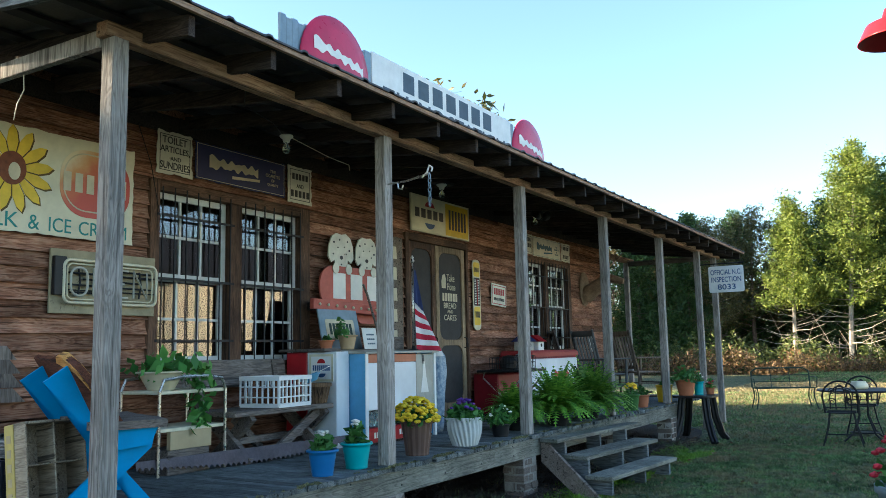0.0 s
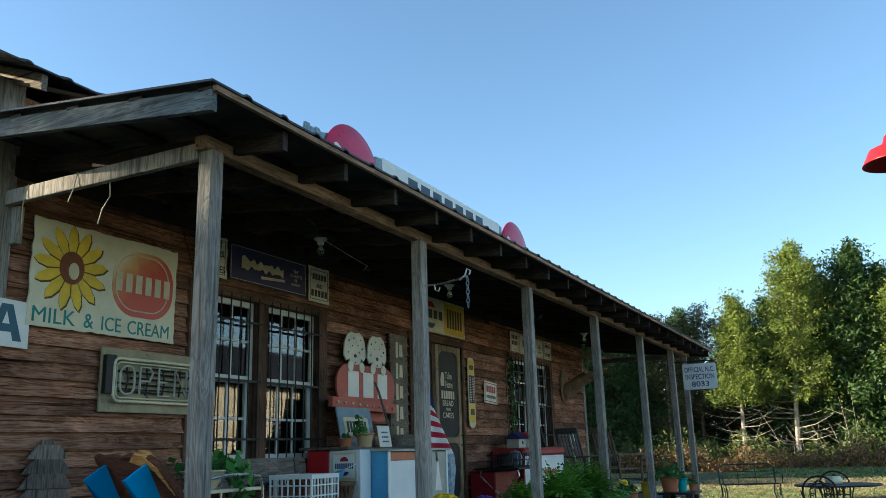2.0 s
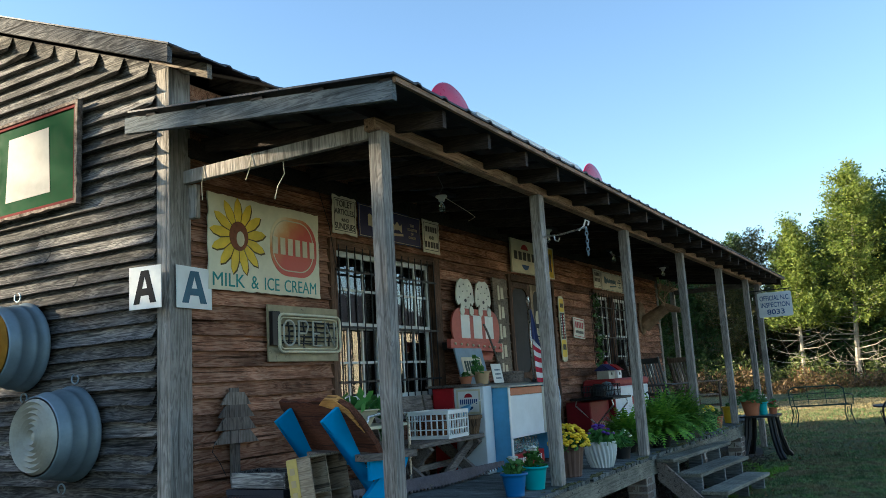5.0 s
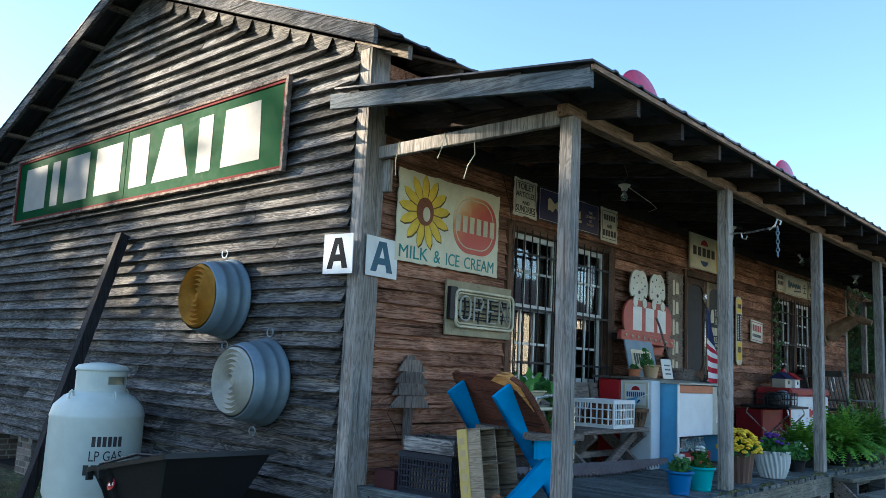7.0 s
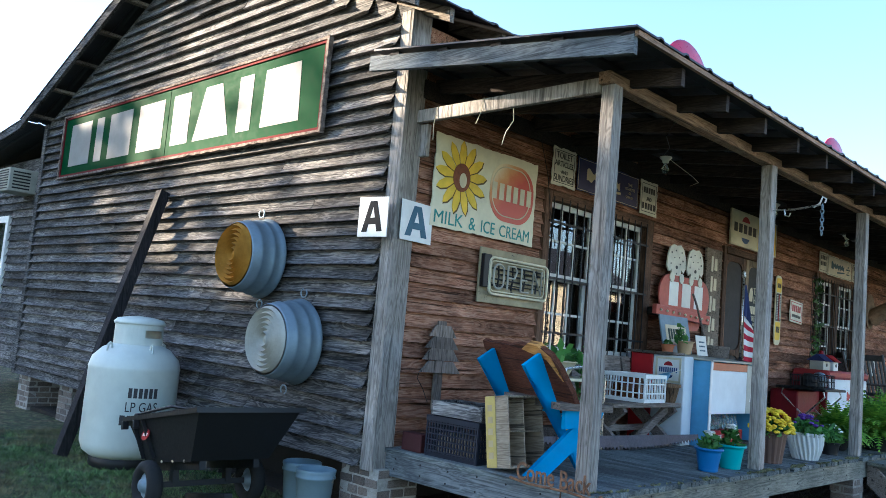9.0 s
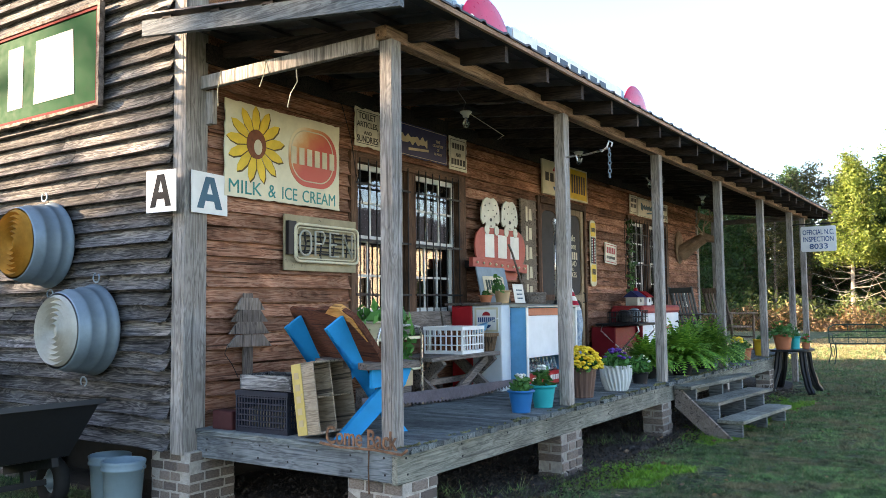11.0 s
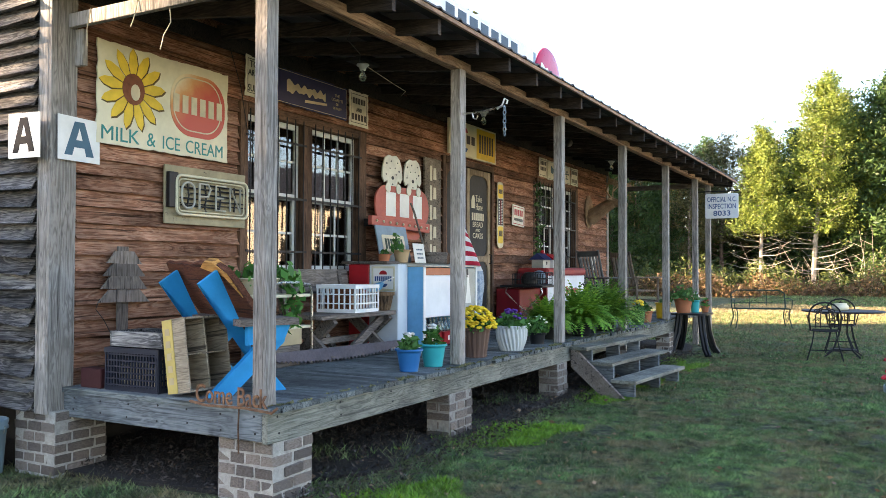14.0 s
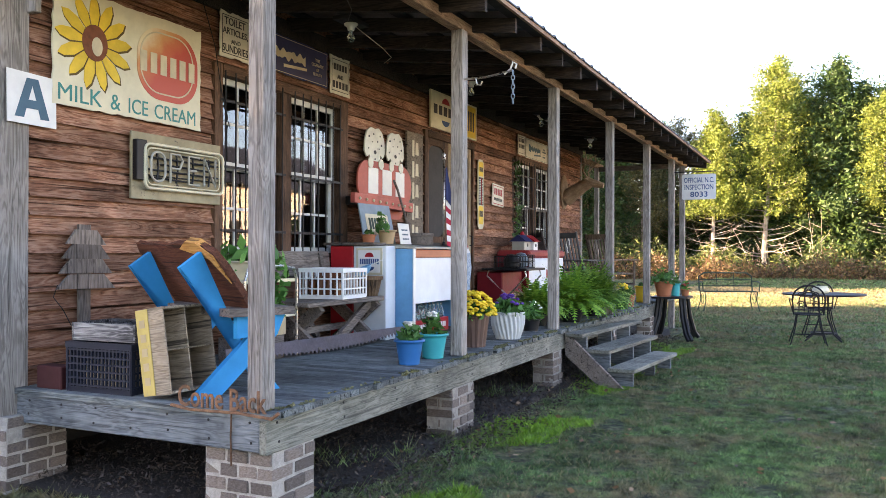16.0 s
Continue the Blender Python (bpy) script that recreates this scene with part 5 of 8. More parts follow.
def dog_sign():
    s = thing("pet_food_sign", on_front(4.18, 2.06, 0.10), "faded red cut-out sign with two pale spotted shapes on top", "sign")
    part("badge", plate(B(), rounded(-0.56, 0.57, -0.22, 0.21, 0.20, 7), 0, 0.02), "joy_red", s)
    part("badge_tail", plate(B(), rounded(0.05, 0.42, -0.36, -0.10, 0.10, 5), -0.012, 0.0), "joy_red", s)
    bars("brand_bars", -0.40, 0.45, -0.12, 0.14, 3, 0.0205, "letter_white", s, 0.30)
    for cx, w in ((-0.22, 0.19), (0.21, 0.18)):
        pts = [(cx + w * p, q) for p, q in ((-0.5, 0.17), (-0.55, 0.27), (-0.85, 0.24), (-1.08, 0.30), (-1.02, 0.42), (-0.78, 0.51), (-0.4, 0.545), (0.0, 0.535), (0.4, 0.55), (0.78, 0.51), (1.02, 0.42), (1.06, 0.30), (0.85, 0.25), (0.55, 0.28), (0.5, 0.17))]
        part("cut_out", plate(B(), pts, 0.002, 0.018), "tin_white", s, "pale mottled cut-out shape")
        for dx, dy, r in ((-0.055, 0.40, 0.010), (0.05, 0.41, 0.010), (0.0, 0.30, 0.026), (-0.03, 0.48, 0.012), (0.08, 0.34, 0.010), (-0.12, 0.45, 0.014), (0.13, 0.38, 0.014), (0.10, 0.47, 0.011), (-0.13, 0.33, 0.011), (0.0, 0.23, 0.012)):
            part("spot", plate(B(), disc_pts(cx + dx, dy, r, 9, r * 0.8), 0.0184, 0.0205), "letter_dark", s)
        for dx in (-0.10, 0.11):
            part("foot", plate(B(), disc_pts(cx + dx, 0.185, 0.05, 12, 0.055), 0.021, 0.03), "tin_white", s)


dog_sign()


def light_bar():
    s = thing("light_bar", on_front(4.02, 1.85, 0.16), "rust-red metal bar with a row of sockets", "light bar")
    m = Matrix.Rotation(radians(-2), 4, "Z")
    part("channel", box(B(), -0.60, 0.60, -0.05, 0.05, 0, 0.05, 0.004, m), "joy_red", s)
    for k in range(9):
        bm = B()
        lathe(bm, [(0.012, 0.0), (0.016, 0.012), (0.006, 0.02)], 8, (-0.52 + 0.13 * k, 0.018 - 0.0045 * k, 0.052))
        part("socket", bm, "letter_cream", s)
    for x in (-0.5, 0.5):
        part("strap", box(B(), x, x + 0.02, -0.04, 0.04, -0.16, 0.0), "iron", s)


light_bar()


def battery_board():
    s = thing("battery_board", on_front(4.93, 2.09, 0.05), "tall weathered brown board with worn cream lettering shapes", "sign")
    part("board", plate(B(), ragged(-0.19, 0.20, -0.66, 0.60, 0.006, 0.12, 12), 0, 0.025), "bench_wood_v", s)
    for k in range(5):
        y = 0.42 - 0.235 * k
        part("brand_bar", plate(B(), [(-0.07, y - 0.09), (-0.02, y - 0.09), (-0.02, y + 0.09), (-0.07, y + 0.09)], 0.0255, 0.0275), "letter_cream", s)
        part("brand_bar", plate(B(), [(0.005, y - 0.07), (0.085, y - 0.07), (0.075, y + 0.07), (0.015, y + 0.07)], 0.0255, 0.0275), "letter_cream", s)


battery_board()


def soda_banner():
    s = thing("soda_sign", on_front(6.01, 3.035, 0.055), "cream and yellow tin soda sign above the door", "sign")
    part("panel", box(B(), -0.68, 0.10, -0.215, 0.215, 0, 0.02, 0.003), "cream_clean", s, "cream half")
    part("panel", box(B(), 0.10, 0.68, -0.215, 0.215, 0, 0.02, 0.003), "yellow", s, "yellow half")
    up = [(-0.27 + 0.12 * math.cos(radians(a)), 0.06 + 0.11 * math.sin(radians(a))) for a in range(20, 161, 14)]
    part("logo_top", plate(B(), up, 0.0205, 0.0225), "red", s, "red cap shape")
    dn = [(-0.27 + 0.12 * math.cos(radians(a)), -0.07 + 0.10 * math.sin(radians(a))) for a in range(200, 341, 14)]
    part("logo_low", plate(B(), dn, 0.0205, 0.0225), "blue_letter", s, "dark blue bowl shape")
    bars("brand_bars", -0.62, 0.06, -0.045, 0.065, 5, 0.0205, "letter_dark", s, 0.3)
    bars("name_bars", 0.16, 0.62, -0.12, 0.13, 6, 0.0205, "letter_dark", s, 0.4)
    bm = B()
    ring(bm, [(-0.685, -0.22), (0.685, -0.22), (0.685, 0.22), (-0.685, 0.22)], [(-0.665, -0.20), (0.665, -0.20), (0.665, 0.20), (-0.665, 0.20)], 0.0, 0.024)
    part("rim", bm, "cream", s)


soda_banner()


def thermometer():
    s = thing("wall_thermometer", on_front(6.90, 2.13, 0.046), "tall yellow and black tin advertising thermometer", "thermometer")
    part("plate", plate(B(), rounded(-0.10, 0.10, -0.465, 0.465, 0.07, 5), 0, 0.012), "letter_cream", s)
    part("upper_panel", plate(B(), rounded(-0.08, 0.08, 0.24, 0.43, 0.03, 3), 0.0125, 0.015), "yellow", s)
    part("lower_panel", plate(B(), rounded(-0.08, 0.08, -0.40, -0.16, 0.03, 3), 0.0125, 0.015), "yellow", s)
    part("scale_panel", plate(B(), rounded(-0.08, 0.08, -0.145, 0.225, 0.01, 2), 0.0125, 0.015), "letter_dark", s)
    for k in range(15):
        for x in (-0.06, 0.02):
            z = -0.12 + 0.022 * k
            part("scale_mark", plate(B(), [(x, z), (x + 0.04, z), (x + 0.04, z + 0.008), (x, z + 0.008)], 0.0155, 0.017), "letter_white", s)
    bm = B()
    tube(bm, [(0, -0.14, 0.02), (0, 0.21, 0.02)], 0.006, 6)
    part("glass_tube", bm, "red", s)
    bars("words_upper", -0.06, 0.06, 0.30, 0.36, 4, 0.0155, "letter_dark", s)
    bars("words_lower", -0.06, 0.06, -0.30, -0.22, 4, 0.0155, "letter_dark", s)


thermometer()
eat = thing("cafe_sign", on_front(7.54, 2.155, 0.046) @ Matrix.Rotation(radians(-3), 4, "Z"), "small white tin sign with red lettering bars", "sign")
part("panel", plate(B(), rounded(-0.22, 0.22, -0.15, 0.15, 0.01, 2), 0, 0.01), "tin_white", eat)
ring_bm = ring(B(), [(-0.20, -0.13), (0.20, -0.13), (0.20, 0.13), (-0.20, 0.13)], [(-0.19, -0.12), (0.19, -0.12), (0.19, 0.12), (-0.19, 0.12)], 0.0105, 0.012)
part("border", ring_bm, "red", eat)
bars("name_bars", -0.16, 0.16, 0.0, 0.09, 5, 0.0105, "red", eat)
bars("small_bars", -0.16, 0.16, -0.08, -0.04, 9, 0.0105, "letter_dark", eat)
menu = thing("small_card_sign", on_front(10.99, 1.48, 0.05), "small cream card sign with grey lines of writing", "sign")
part("card", box(B(), -0.11, 0.11, -0.13, 0.13, 0, 0.012, 0.002), "card", menu)
bars("writing", -0.06, 0.06, -0.08, 0.08, 3, 0.0125, "letter_grey", menu)

# ---------------------------------------------------------------- the big signs
roof_sign = thing("roof_sign", on_front(6.1, 4.28, 0.12), "long white station sign standing on the porch roof", "sign")
part("panel", box(B(), -1.66, 1.72, -0.66, 0.40, 0, 0.06, 0.004), "white", roof_sign)
bars("name_bars", -1.10, 1.16, 0.105, 0.335, 7, 0.0605, "letter_grey", roof_sign, 0.28)
words("line", "FILLING STATION", -1.46, 1.52, -0.17, 0.065, 0.0605, "letter_grey", roof_sign, bold=0.015)
part("side_board", box(B(), -1.78, -1.665, -0.66, 0.38, -0.01, 0.05, 0.004), "galv", roof_sign, "grey zinc edge")
part("side_board", box(B(), 1.725, 1.84, -0.66, 0.38, -0.01, 0.05, 0.004), "galv", roof_sign, "grey zinc edge")
for y, lab in ((3.82, "round crimson soda disc sign on the porch roof, rust spotted"), (8.42, "round crimson soda disc sign beyond the roof sign")):
    d = thing("disc_sign", on_front(y, 4.28, 0.16), lab, "sign", "disc signs")
    bm = B()
    lathe(bm, [(0.545, 0.0), (0.56, 0.012), (0.54, 0.03), (0.40, 0.06), (0.2, 0.08), (0.01, 0.086)], 40)
    part("disc", bm, "disc_red", d, "", True)
    bm = B()
    script_mark(bm, -0.40, 0.40, -0.02, 0.17, 0.0)
    for v in bm.verts:
        r = math.hypot(v.co.x, v.co.y)
        v.co.z += 0.086 - 0.16 * r * r
        v.co.y -= v.co.x * 0.12 - 0.05
    part("brand_ribbon", bm, "letter_white", d)
bm = B()
for k in range(5):
    box(bm, -0.22 + 0.085 * k, -0.14 + 0.085 * k, -0.6, 0.36 - 0.02 * (k % 2), 0, 0.03)
single("zinc_board", bm, "galv", on_front(3.22, 4.26, 0.13), "streaked grey zinc sheet beside the roof disc", "board")

gas = thing("gasoline_sign", on_gable(-3.62, 3.365, -0.172) @ Matrix.Rotation(radians(0.2), 4, "Z"), "long green enamel gasoline sign in a red-lined rusty frame", "sign")
for x0, x1 in ((-2.70, 0.045), (0.055, 2.70)):
    part("panel", box(B(), x0, x1, -0.37, 0.37, 0, 0.02, 0.002), "green", gas, "glossy green enamel panel")
bm = B()
ring(bm, [(-2.72, -0.39), (2.72, -0.39), (2.72, 0.39), (-2.72, 0.39)], [(-2.685, -0.36), (2.685, -0.36), (2.685, 0.36), (-2.685, 0.36)], 0.0, 0.034)
part("frame", bm, "sign_red", gas, "dull red border frame")
bm = B()
o = ragged(-2.745, 2.745, -0.412, 0.412, 0.012, 0.05, 14)
ring(bm, o, [(max(-2.71, min(2.71, x)), max(-0.385, min(0.385, y))) for x, y in o], 0.0, 0.045)
part("outer_frame", bm, "sign_frame", gas, "rusty outer frame")
for a, b, top in ((0.040, 0.150, 1.0), (0.178, 0.214, 1.0), (0.247, 0.352, 1.0), (0.384, 0.490, 1.0), (0.527, 0.592, 1.0), (0.612, 0.735, 0.45), (0.760, 0.803, 1.0), (0.834, 0.942, 0.9)):
    a, b = -2.7 + 5.4 * a, -2.7 + 5.4 * b
    m = (a + b) / 2
    part("brand_shape", plate(B(), [(a, -0.26), (b, -0.26), (m + (b - m) * top, 0.27), (m + (a - m) * top, 0.27)], 0.0205, 0.0235), "sin_white", gas, "white enamel letter-sized shape")

insp = thing("inspection_sign", pose(2.185, 11.90, 2.53) @ Matrix.Diagonal((0.88, 1, 1, 1)) @ Matrix(((1, 0, 0, 0), (0, 0, -1, 0), (0, 1, 0, 0), (0, 0, 0, 1))), "white hanging official inspection sign with dark blue lettering", "sign")
part("panel", plate(B(), rounded(-0.33, 0.33, -0.225, 0.225, 0.03, 3), 0, 0.012), "white", insp)
words("line", "OFFICIAL N.C.", -0.29, 0.29, 0.075, 0.165, 0.0125, "blue_letter", insp, bold=0.01)
words("line", "INSPECTION", -0.28, 0.28, -0.05, 0.04, 0.0125, "blue_letter", insp, bold=0.01)
words("line", "8033", -0.17, 0.17, -0.18, -0.085, 0.0125, "blue_letter", insp, bold=0.012)
bm = B()
tube(bm, [(-0.50, 0.27, 0.006), (0.34, 0.27, 0.006)], 0.010, 6)
for x in (-0.22, 0.22):
    tube(bm, [(x, 0.27, 0.006), (x, 0.215, 0.006)], 0.005, 5)
part("hanger", bm, "iron", insp)

# ---------------------------------------------------------------- side wall: tubs, beam, tank, cart, pails


def washtub(m, base, label):
    t = thing("washtub", m, label, "tub", "wash tubs")
    bm = B()
    lathe(bm, [(0.335, 0.0), (0.345, 0.012), (0.325, 0.03), (0.318, 0.09), (0.324, 0.10), (0.314, 0.115), (0.300, 0.20), (0.306, 0.21), (0.296, 0.225), (0.283, 0.285), (0.275, 0.295)], 40)
    part("body", bm, "galv", t, "grey galvanised side", True)
    bm = B()
    prof, r = [(0.274, 0.296)], 0.262
    k = 0
    while r > 0.02:
        prof.append((r, 0.326 if k % 2 else 0.296))
        r -= 0.019
        k += 1
    prof.append((0.004, 0.306))
    lathe(bm, prof, 40)
    part("base", bm, base, t, "ribbed tub bottom")
    for s in (-1, 1):
        bm = B()
        tube(bm, [(0.04 * math.sin(a), s * (0.36 + 0.035 * (1 - math.cos(a))), 0.03) for a in np.linspace(-2.6, 2.6, 9)], 0.006, 6)
        part("handle", bm, "galv", t)
    return t


washtub(on_gable(-1.55, 1.93, -0.172) @ Matrix.Rotation(radians(8), 4, "Z"), "galv_rust", "galvanised washtub with rusted orange bottom hung on the wall")
washtub(on_gable(-0.95, 1.26, -0.172) @ Matrix.Rotation(radians(-10), 4, "Z"), "galv_pale", "galvanised washtub with pale bottom hung on the wall")
bm = B()
beam(bm, (-3.34, -0.95, 0.0), (-3.46, -0.20, 2.62), 0.105, 0.105)
single("leaning_timber", bm, "tarred", Matrix.Identity(4), "dark squared timber leaning against the gable wall", "timber")


TANK_TEXT = 26.0


def gas_tank():
    t = thing("gas_tank", pose(-2.76, -0.615, 0, 0, 0, -38), "tall white propane tank with black stencilled letters", "tank")
    r = 0.395
    prof = [(0.30, 0.09), (r - 0.03, 0.14), (r, 0.22), (r, 0.86), (r + 0.004, 0.875), (r, 0.89), (r - 0.02, 0.96), (r - 0.10, 1.045), (0.20, 1.09), (0.05, 1.10)]
    part("body", lathe(B(), prof, 40), "tank", t, "white painted tank body", True)
    part("foot_ring", lathe(B(), [(0.29, 0.0), (0.30, 0.01), (0.30, 0.12), (0.28, 0.12)], 32), "black", t, "black foot ring", True)
    # collar with its hand holes
    bm = B()
    n, ri = 40, 0.205
    rows = [1.07, 1.15, 1.22, 1.27]
    for k in range(n):
        for a, (z0, z1) in enumerate(zip(rows, rows[1:])):
            if a == 1 and (k % 20) in (3, 4, 5, 6, 7, 8):
                continue
            p = [(ri * math.cos(2 * math.pi * q / n), ri * math.sin(2 * math.pi * q / n)) for q in (k, k + 1)]
            o = [((ri + 0.008) * math.cos(2 * math.pi * q / n), (ri + 0.008) * math.sin(2 * math.pi * q / n)) for q in (k, k + 1)]
            for c in (p, o):
                bm.faces.new([bm.verts.new((*c[0], z0)), bm.verts.new((*c[1], z0)), bm.verts.new((*c[1], z1)), bm.verts.new((*c[0], z1))])
    bmesh.ops.remove_doubles(bm, verts=bm.verts, dist=1e-4)
    part("collar", bm, "tank", t, "white collar with hand holes")
    part("lid", lathe(B(), [(0.225, 1.265), (0.228, 1.285), (0.20, 1.315), (0.10, 1.335), (0.01, 1.34)], 32), "tank", t, "white hinged lid", True)
    part("valve", box(B(), -0.03, 0.03, -0.03, 0.03, 1.09, 1.2), "iron", t)
    for a in (35, 145, 215, 325):
        x, y = 0.31 * math.cos(radians(a)), 0.31 * math.sin(radians(a))
        bm = B()
        tube(bm, [(x + 0.03 * math.cos(radians(a)) * s, y + 0.03 * math.sin(radians(a)) * s, 1.02 + 0.075 * math.sqrt(max(0, 1 - s * s))) for s in (-1, -0.6, 0, 0.6, 1)], 0.010, 6)
        part("lifting_lug", bm, "tank", t)
    # stencilled letters, bent round the body
    for text, z, h, w in ((None, 0.635, 0.085, 0.26), ("LP GAS", 0.515, 0.085, 0.27), (None, 0.40, 0.085, 0.36)):
        def bend(c, z=z):
            a = radians(TANK_TEXT) + c.x / r
            q = r + 0.002 + max(0.0, c.z)
            return Vector((q * math.cos(a), q * math.sin(a), z + c.y))
        if text:
            ob = words("stencil", text, -w / 2, w / 2, 0, h, 0, "letter_dark", t)
            for v in ob.data.vertices:
                v.co = bend(v.co)
        else:
            bars("stencil_bars", -w / 2, w / 2, 0, h, 6, 0, "letter_dark", t, bend=bend)
    return t


gas_tank()


def dump_cart():
    tilt = Matrix.Translation((-0.12, 0, 0.177)) @ Matrix.Rotation(radians(-10.5), 4, "Y") @ Matrix.Translation((0.12, 0, -0.177))
    t = thing("garden_cart", pose(-0.93, -0.84, 0, 0, 0, -4) @ tilt @ Matrix.Diagonal((1.0, 1.16, 1.0, 1.0)), "black plastic garden dump cart tipped forward on two pneumatic wheels", "cart")
    bm = B()
    lo = [(-0.40, -0.26), (0.33, -0.26), (0.33, 0.26), (-0.40, 0.26)]
    hi = [(-0.56, -0.34), (0.62, -0.34), (0.62, 0.34), (-0.56, 0.34)]
    v0 = [bm.verts.new((x, y, 0.33)) for x, y in lo]
    v1 = [bm.verts.new((x, y, 0.655)) for x, y in hi]
    w1 = [bm.verts.new((x * 0.965, y * 0.95, 0.655)) for x, y in hi]
    w0 = [bm.verts.new((x * 0.96, y * 0.94, 0.35)) for x, y in lo]
    bm.faces.new(v0), bm.faces.new(w0)
    for k in range(4):
        j = (k + 1) % 4
        bm.faces.new((v0[k], v0[j], v1[j], v1[k])), bm.faces.new((v1[k], v1[j], w1[j], w1[k])), bm.faces.new((w1[k], w1[j], w0[j], w0[k]))
    tub = part("tub", bm, "black_plastic", t, "black moulded tub")
    bm = B()
    ring(bm, [(-0.585, -0.365), (0.65, -0.365), (0.65, 0.365), (-0.585, 0.365)], [(-0.54, -0.325), (0.60, -0.325), (0.60, 0.325), (-0.54, 0.325)], 0.64, 0.675)
    part("rim", bm, "black_plastic", tub)
    for x in (-0.42, -0.25):
        part("rib", beam(B(), (x + 0.04, -0.285, 0.36), (x, -0.352, 0.64), 0.022, 0.014), "iron", tub)
    for x in (-0.55, -0.35):
        part("latch", box(B(), x, x + 0.035, -0.385, -0.345, 0.58, 0.64, 0.003), "black_plastic", tub)
    ob = part("maker_badge", plate(B(), disc_pts(0, 0, 0.062, 24, 0.04), 0, 0.004), "red", tub, "red oval maker's badge")
    ob.matrix_local = Matrix.Translation((-0.25, -0.326, 0.53)) @ Matrix.Rotation(radians(76), 4, "X")
    ob = part("badge_bars", plate(B(), [(-0.04, -0.01), (0.04, -0.01), (0.04, 0.012), (-0.04, 0.012)], 0.0045, 0.006), "letter_white", tub)
    ob.matrix_local = Matrix.Translation((-0.25, -0.326, 0.53)) @ Matrix.Rotation(radians(76), 4, "X")
    bm = B()
    tube(bm, [(-0.5, -0.30, 0.685), (-0.5, 0.30, 0.70), (-0.45, 0.33, 0.70)], 0.012, 6)
    tube(bm, [(-0.58, -0.28, 0.69), (0.0, -0.26, 0.72), (0.25, -0.2, 0.68)], 0.012, 6)
    part("draw_bar", bm, "iron", t)
    bm = B()
    box(bm, -0.40, 0.32, -0.20, -0.16, 0.27, 0.33)
    box(bm, -0.40, 0.32, 0.16, 0.20, 0.27, 0.33)
    box(bm, -0.14, -0.10, -0.33, 0.33, 0.155, 0.195)
    box(bm, -0.15, -0.09, -0.20, -0.16, 0.17, 0.28)
    box(bm, -0.15, -0.09, 0.16, 0.20, 0.17, 0.28)
    box(bm, -0.30, 0.30, -0.03, 0.03, 0.06, 0.10)
    part("chassis", bm, "iron", t, "black steel frame")
    for y in (-0.35, 0.35):
        bm = B()
        R, q = 0.13, 0.047
        n, m = 28, 10
        vs = [[bm.verts.new(((R + q * math.cos(b)) * math.cos(a), q * 1.05 * math.sin(b), (R + q * math.cos(b)) * math.sin(a))) for b in (2 * math.pi * j / m for j in range(m))] for a in (2 * math.pi * i / n for i in range(n))]
        for i in range(n):
            for j in range(m):
                bm.faces.new((vs[i][j], vs[(i + 1) % n][j], vs[(i + 1) % n][(j + 1) % m], vs[i][(j + 1) % m]))
        wheel = part("tyre", bm, "rubber", t, "black rubber tyre", True)
        wheel.matrix_local = Matrix.Translation((-0.12, y, 0.177))
        bm = B()
        lathe(bm, [(0.03, -0.05), (0.04, -0.045), (0.055, -0.02), (0.095, -0.012), (0.102, -0.03), (0.106, 0.0), (0.102, 0.03), (0.095, 0.012), (0.055, 0.02), (0.04, 0.045), (0.03, 0.05)], 20)
        rim = part("rim", bm, "galv", wheel, "grey steel rim", True)
        rim.matrix_local = Matrix.Rotation(radians(90), 4, "X")
    for k in range(4):
        part("bolt", lathe(B(), [(0.010, 0.0), (0.010, 0.006), (0.002, 0.008)], 8, (-0.30 + 0.18 * k, 0, 0)), "chrome", t).matrix_local = Matrix.Translation((0, -0.262, 0.335)) @ Matrix.Rotation(radians(90), 4, "X")
    return t


dump_cart()


def pail(m, label):
    t = thing("pail", m, label, "bucket", "grey pails")
    prof = [(0.115, 0.0), (0.118, 0.01), (0.138, 0.29), (0.150, 0.295), (0.150, 0.31), (0.142, 0.315), (0.150, 0.34), (0.150, 0.355), (0.142, 0.36), (0.134, 0.355), (0.112, 0.02)]
    part("bucket", lathe(B(), prof, 28), "grey_pail", t, "", True)
    part("bail", tube(B(), [(0.15 * math.cos(a), 0.03 * math.sin(a) - 0.02, 0.32 - 0.12 * math.sin(a)) for a in np.linspace(0, math.pi, 11)], 0.004, 5), "chrome", t, "wire bail")
    return t


pail(pose(-0.40, -0.28, 0, 0, 0, 30), "grey plastic pail standing by the brick pier")
pail(pose(-0.69, -0.19, 0.0, 0, 0, 200), "grey plastic pail standing behind another")

ac = thing("window_air_conditioner", pose(-7.99, 0.0, 3.04), "pale window air conditioner set in the wing wall", "air conditioner")
part("case", box(B(), -0.24, 0.24, -0.34, 0.10, -0.165, 0.165, 0.01), "galv_pale", ac)
bm = B()
for k in range(8):
    box(bm, -0.20, 0.20, -0.348, -0.34, -0.133 + 0.036 * k, -0.118 + 0.036 * k)
part("louvre", bm, "iron", ac)
bm = B()
for k in range(6):
    box(bm, 0.24, 0.246, -0.29, -0.06, -0.125 + 0.045 * k, -0.105 + 0.045 * k)
part("side_vent", bm, "iron", ac)
wing_win = thing("window_3", Matrix.Identity(4), "white painted window in the wing wall", "window", kind="structure")
bm = B()
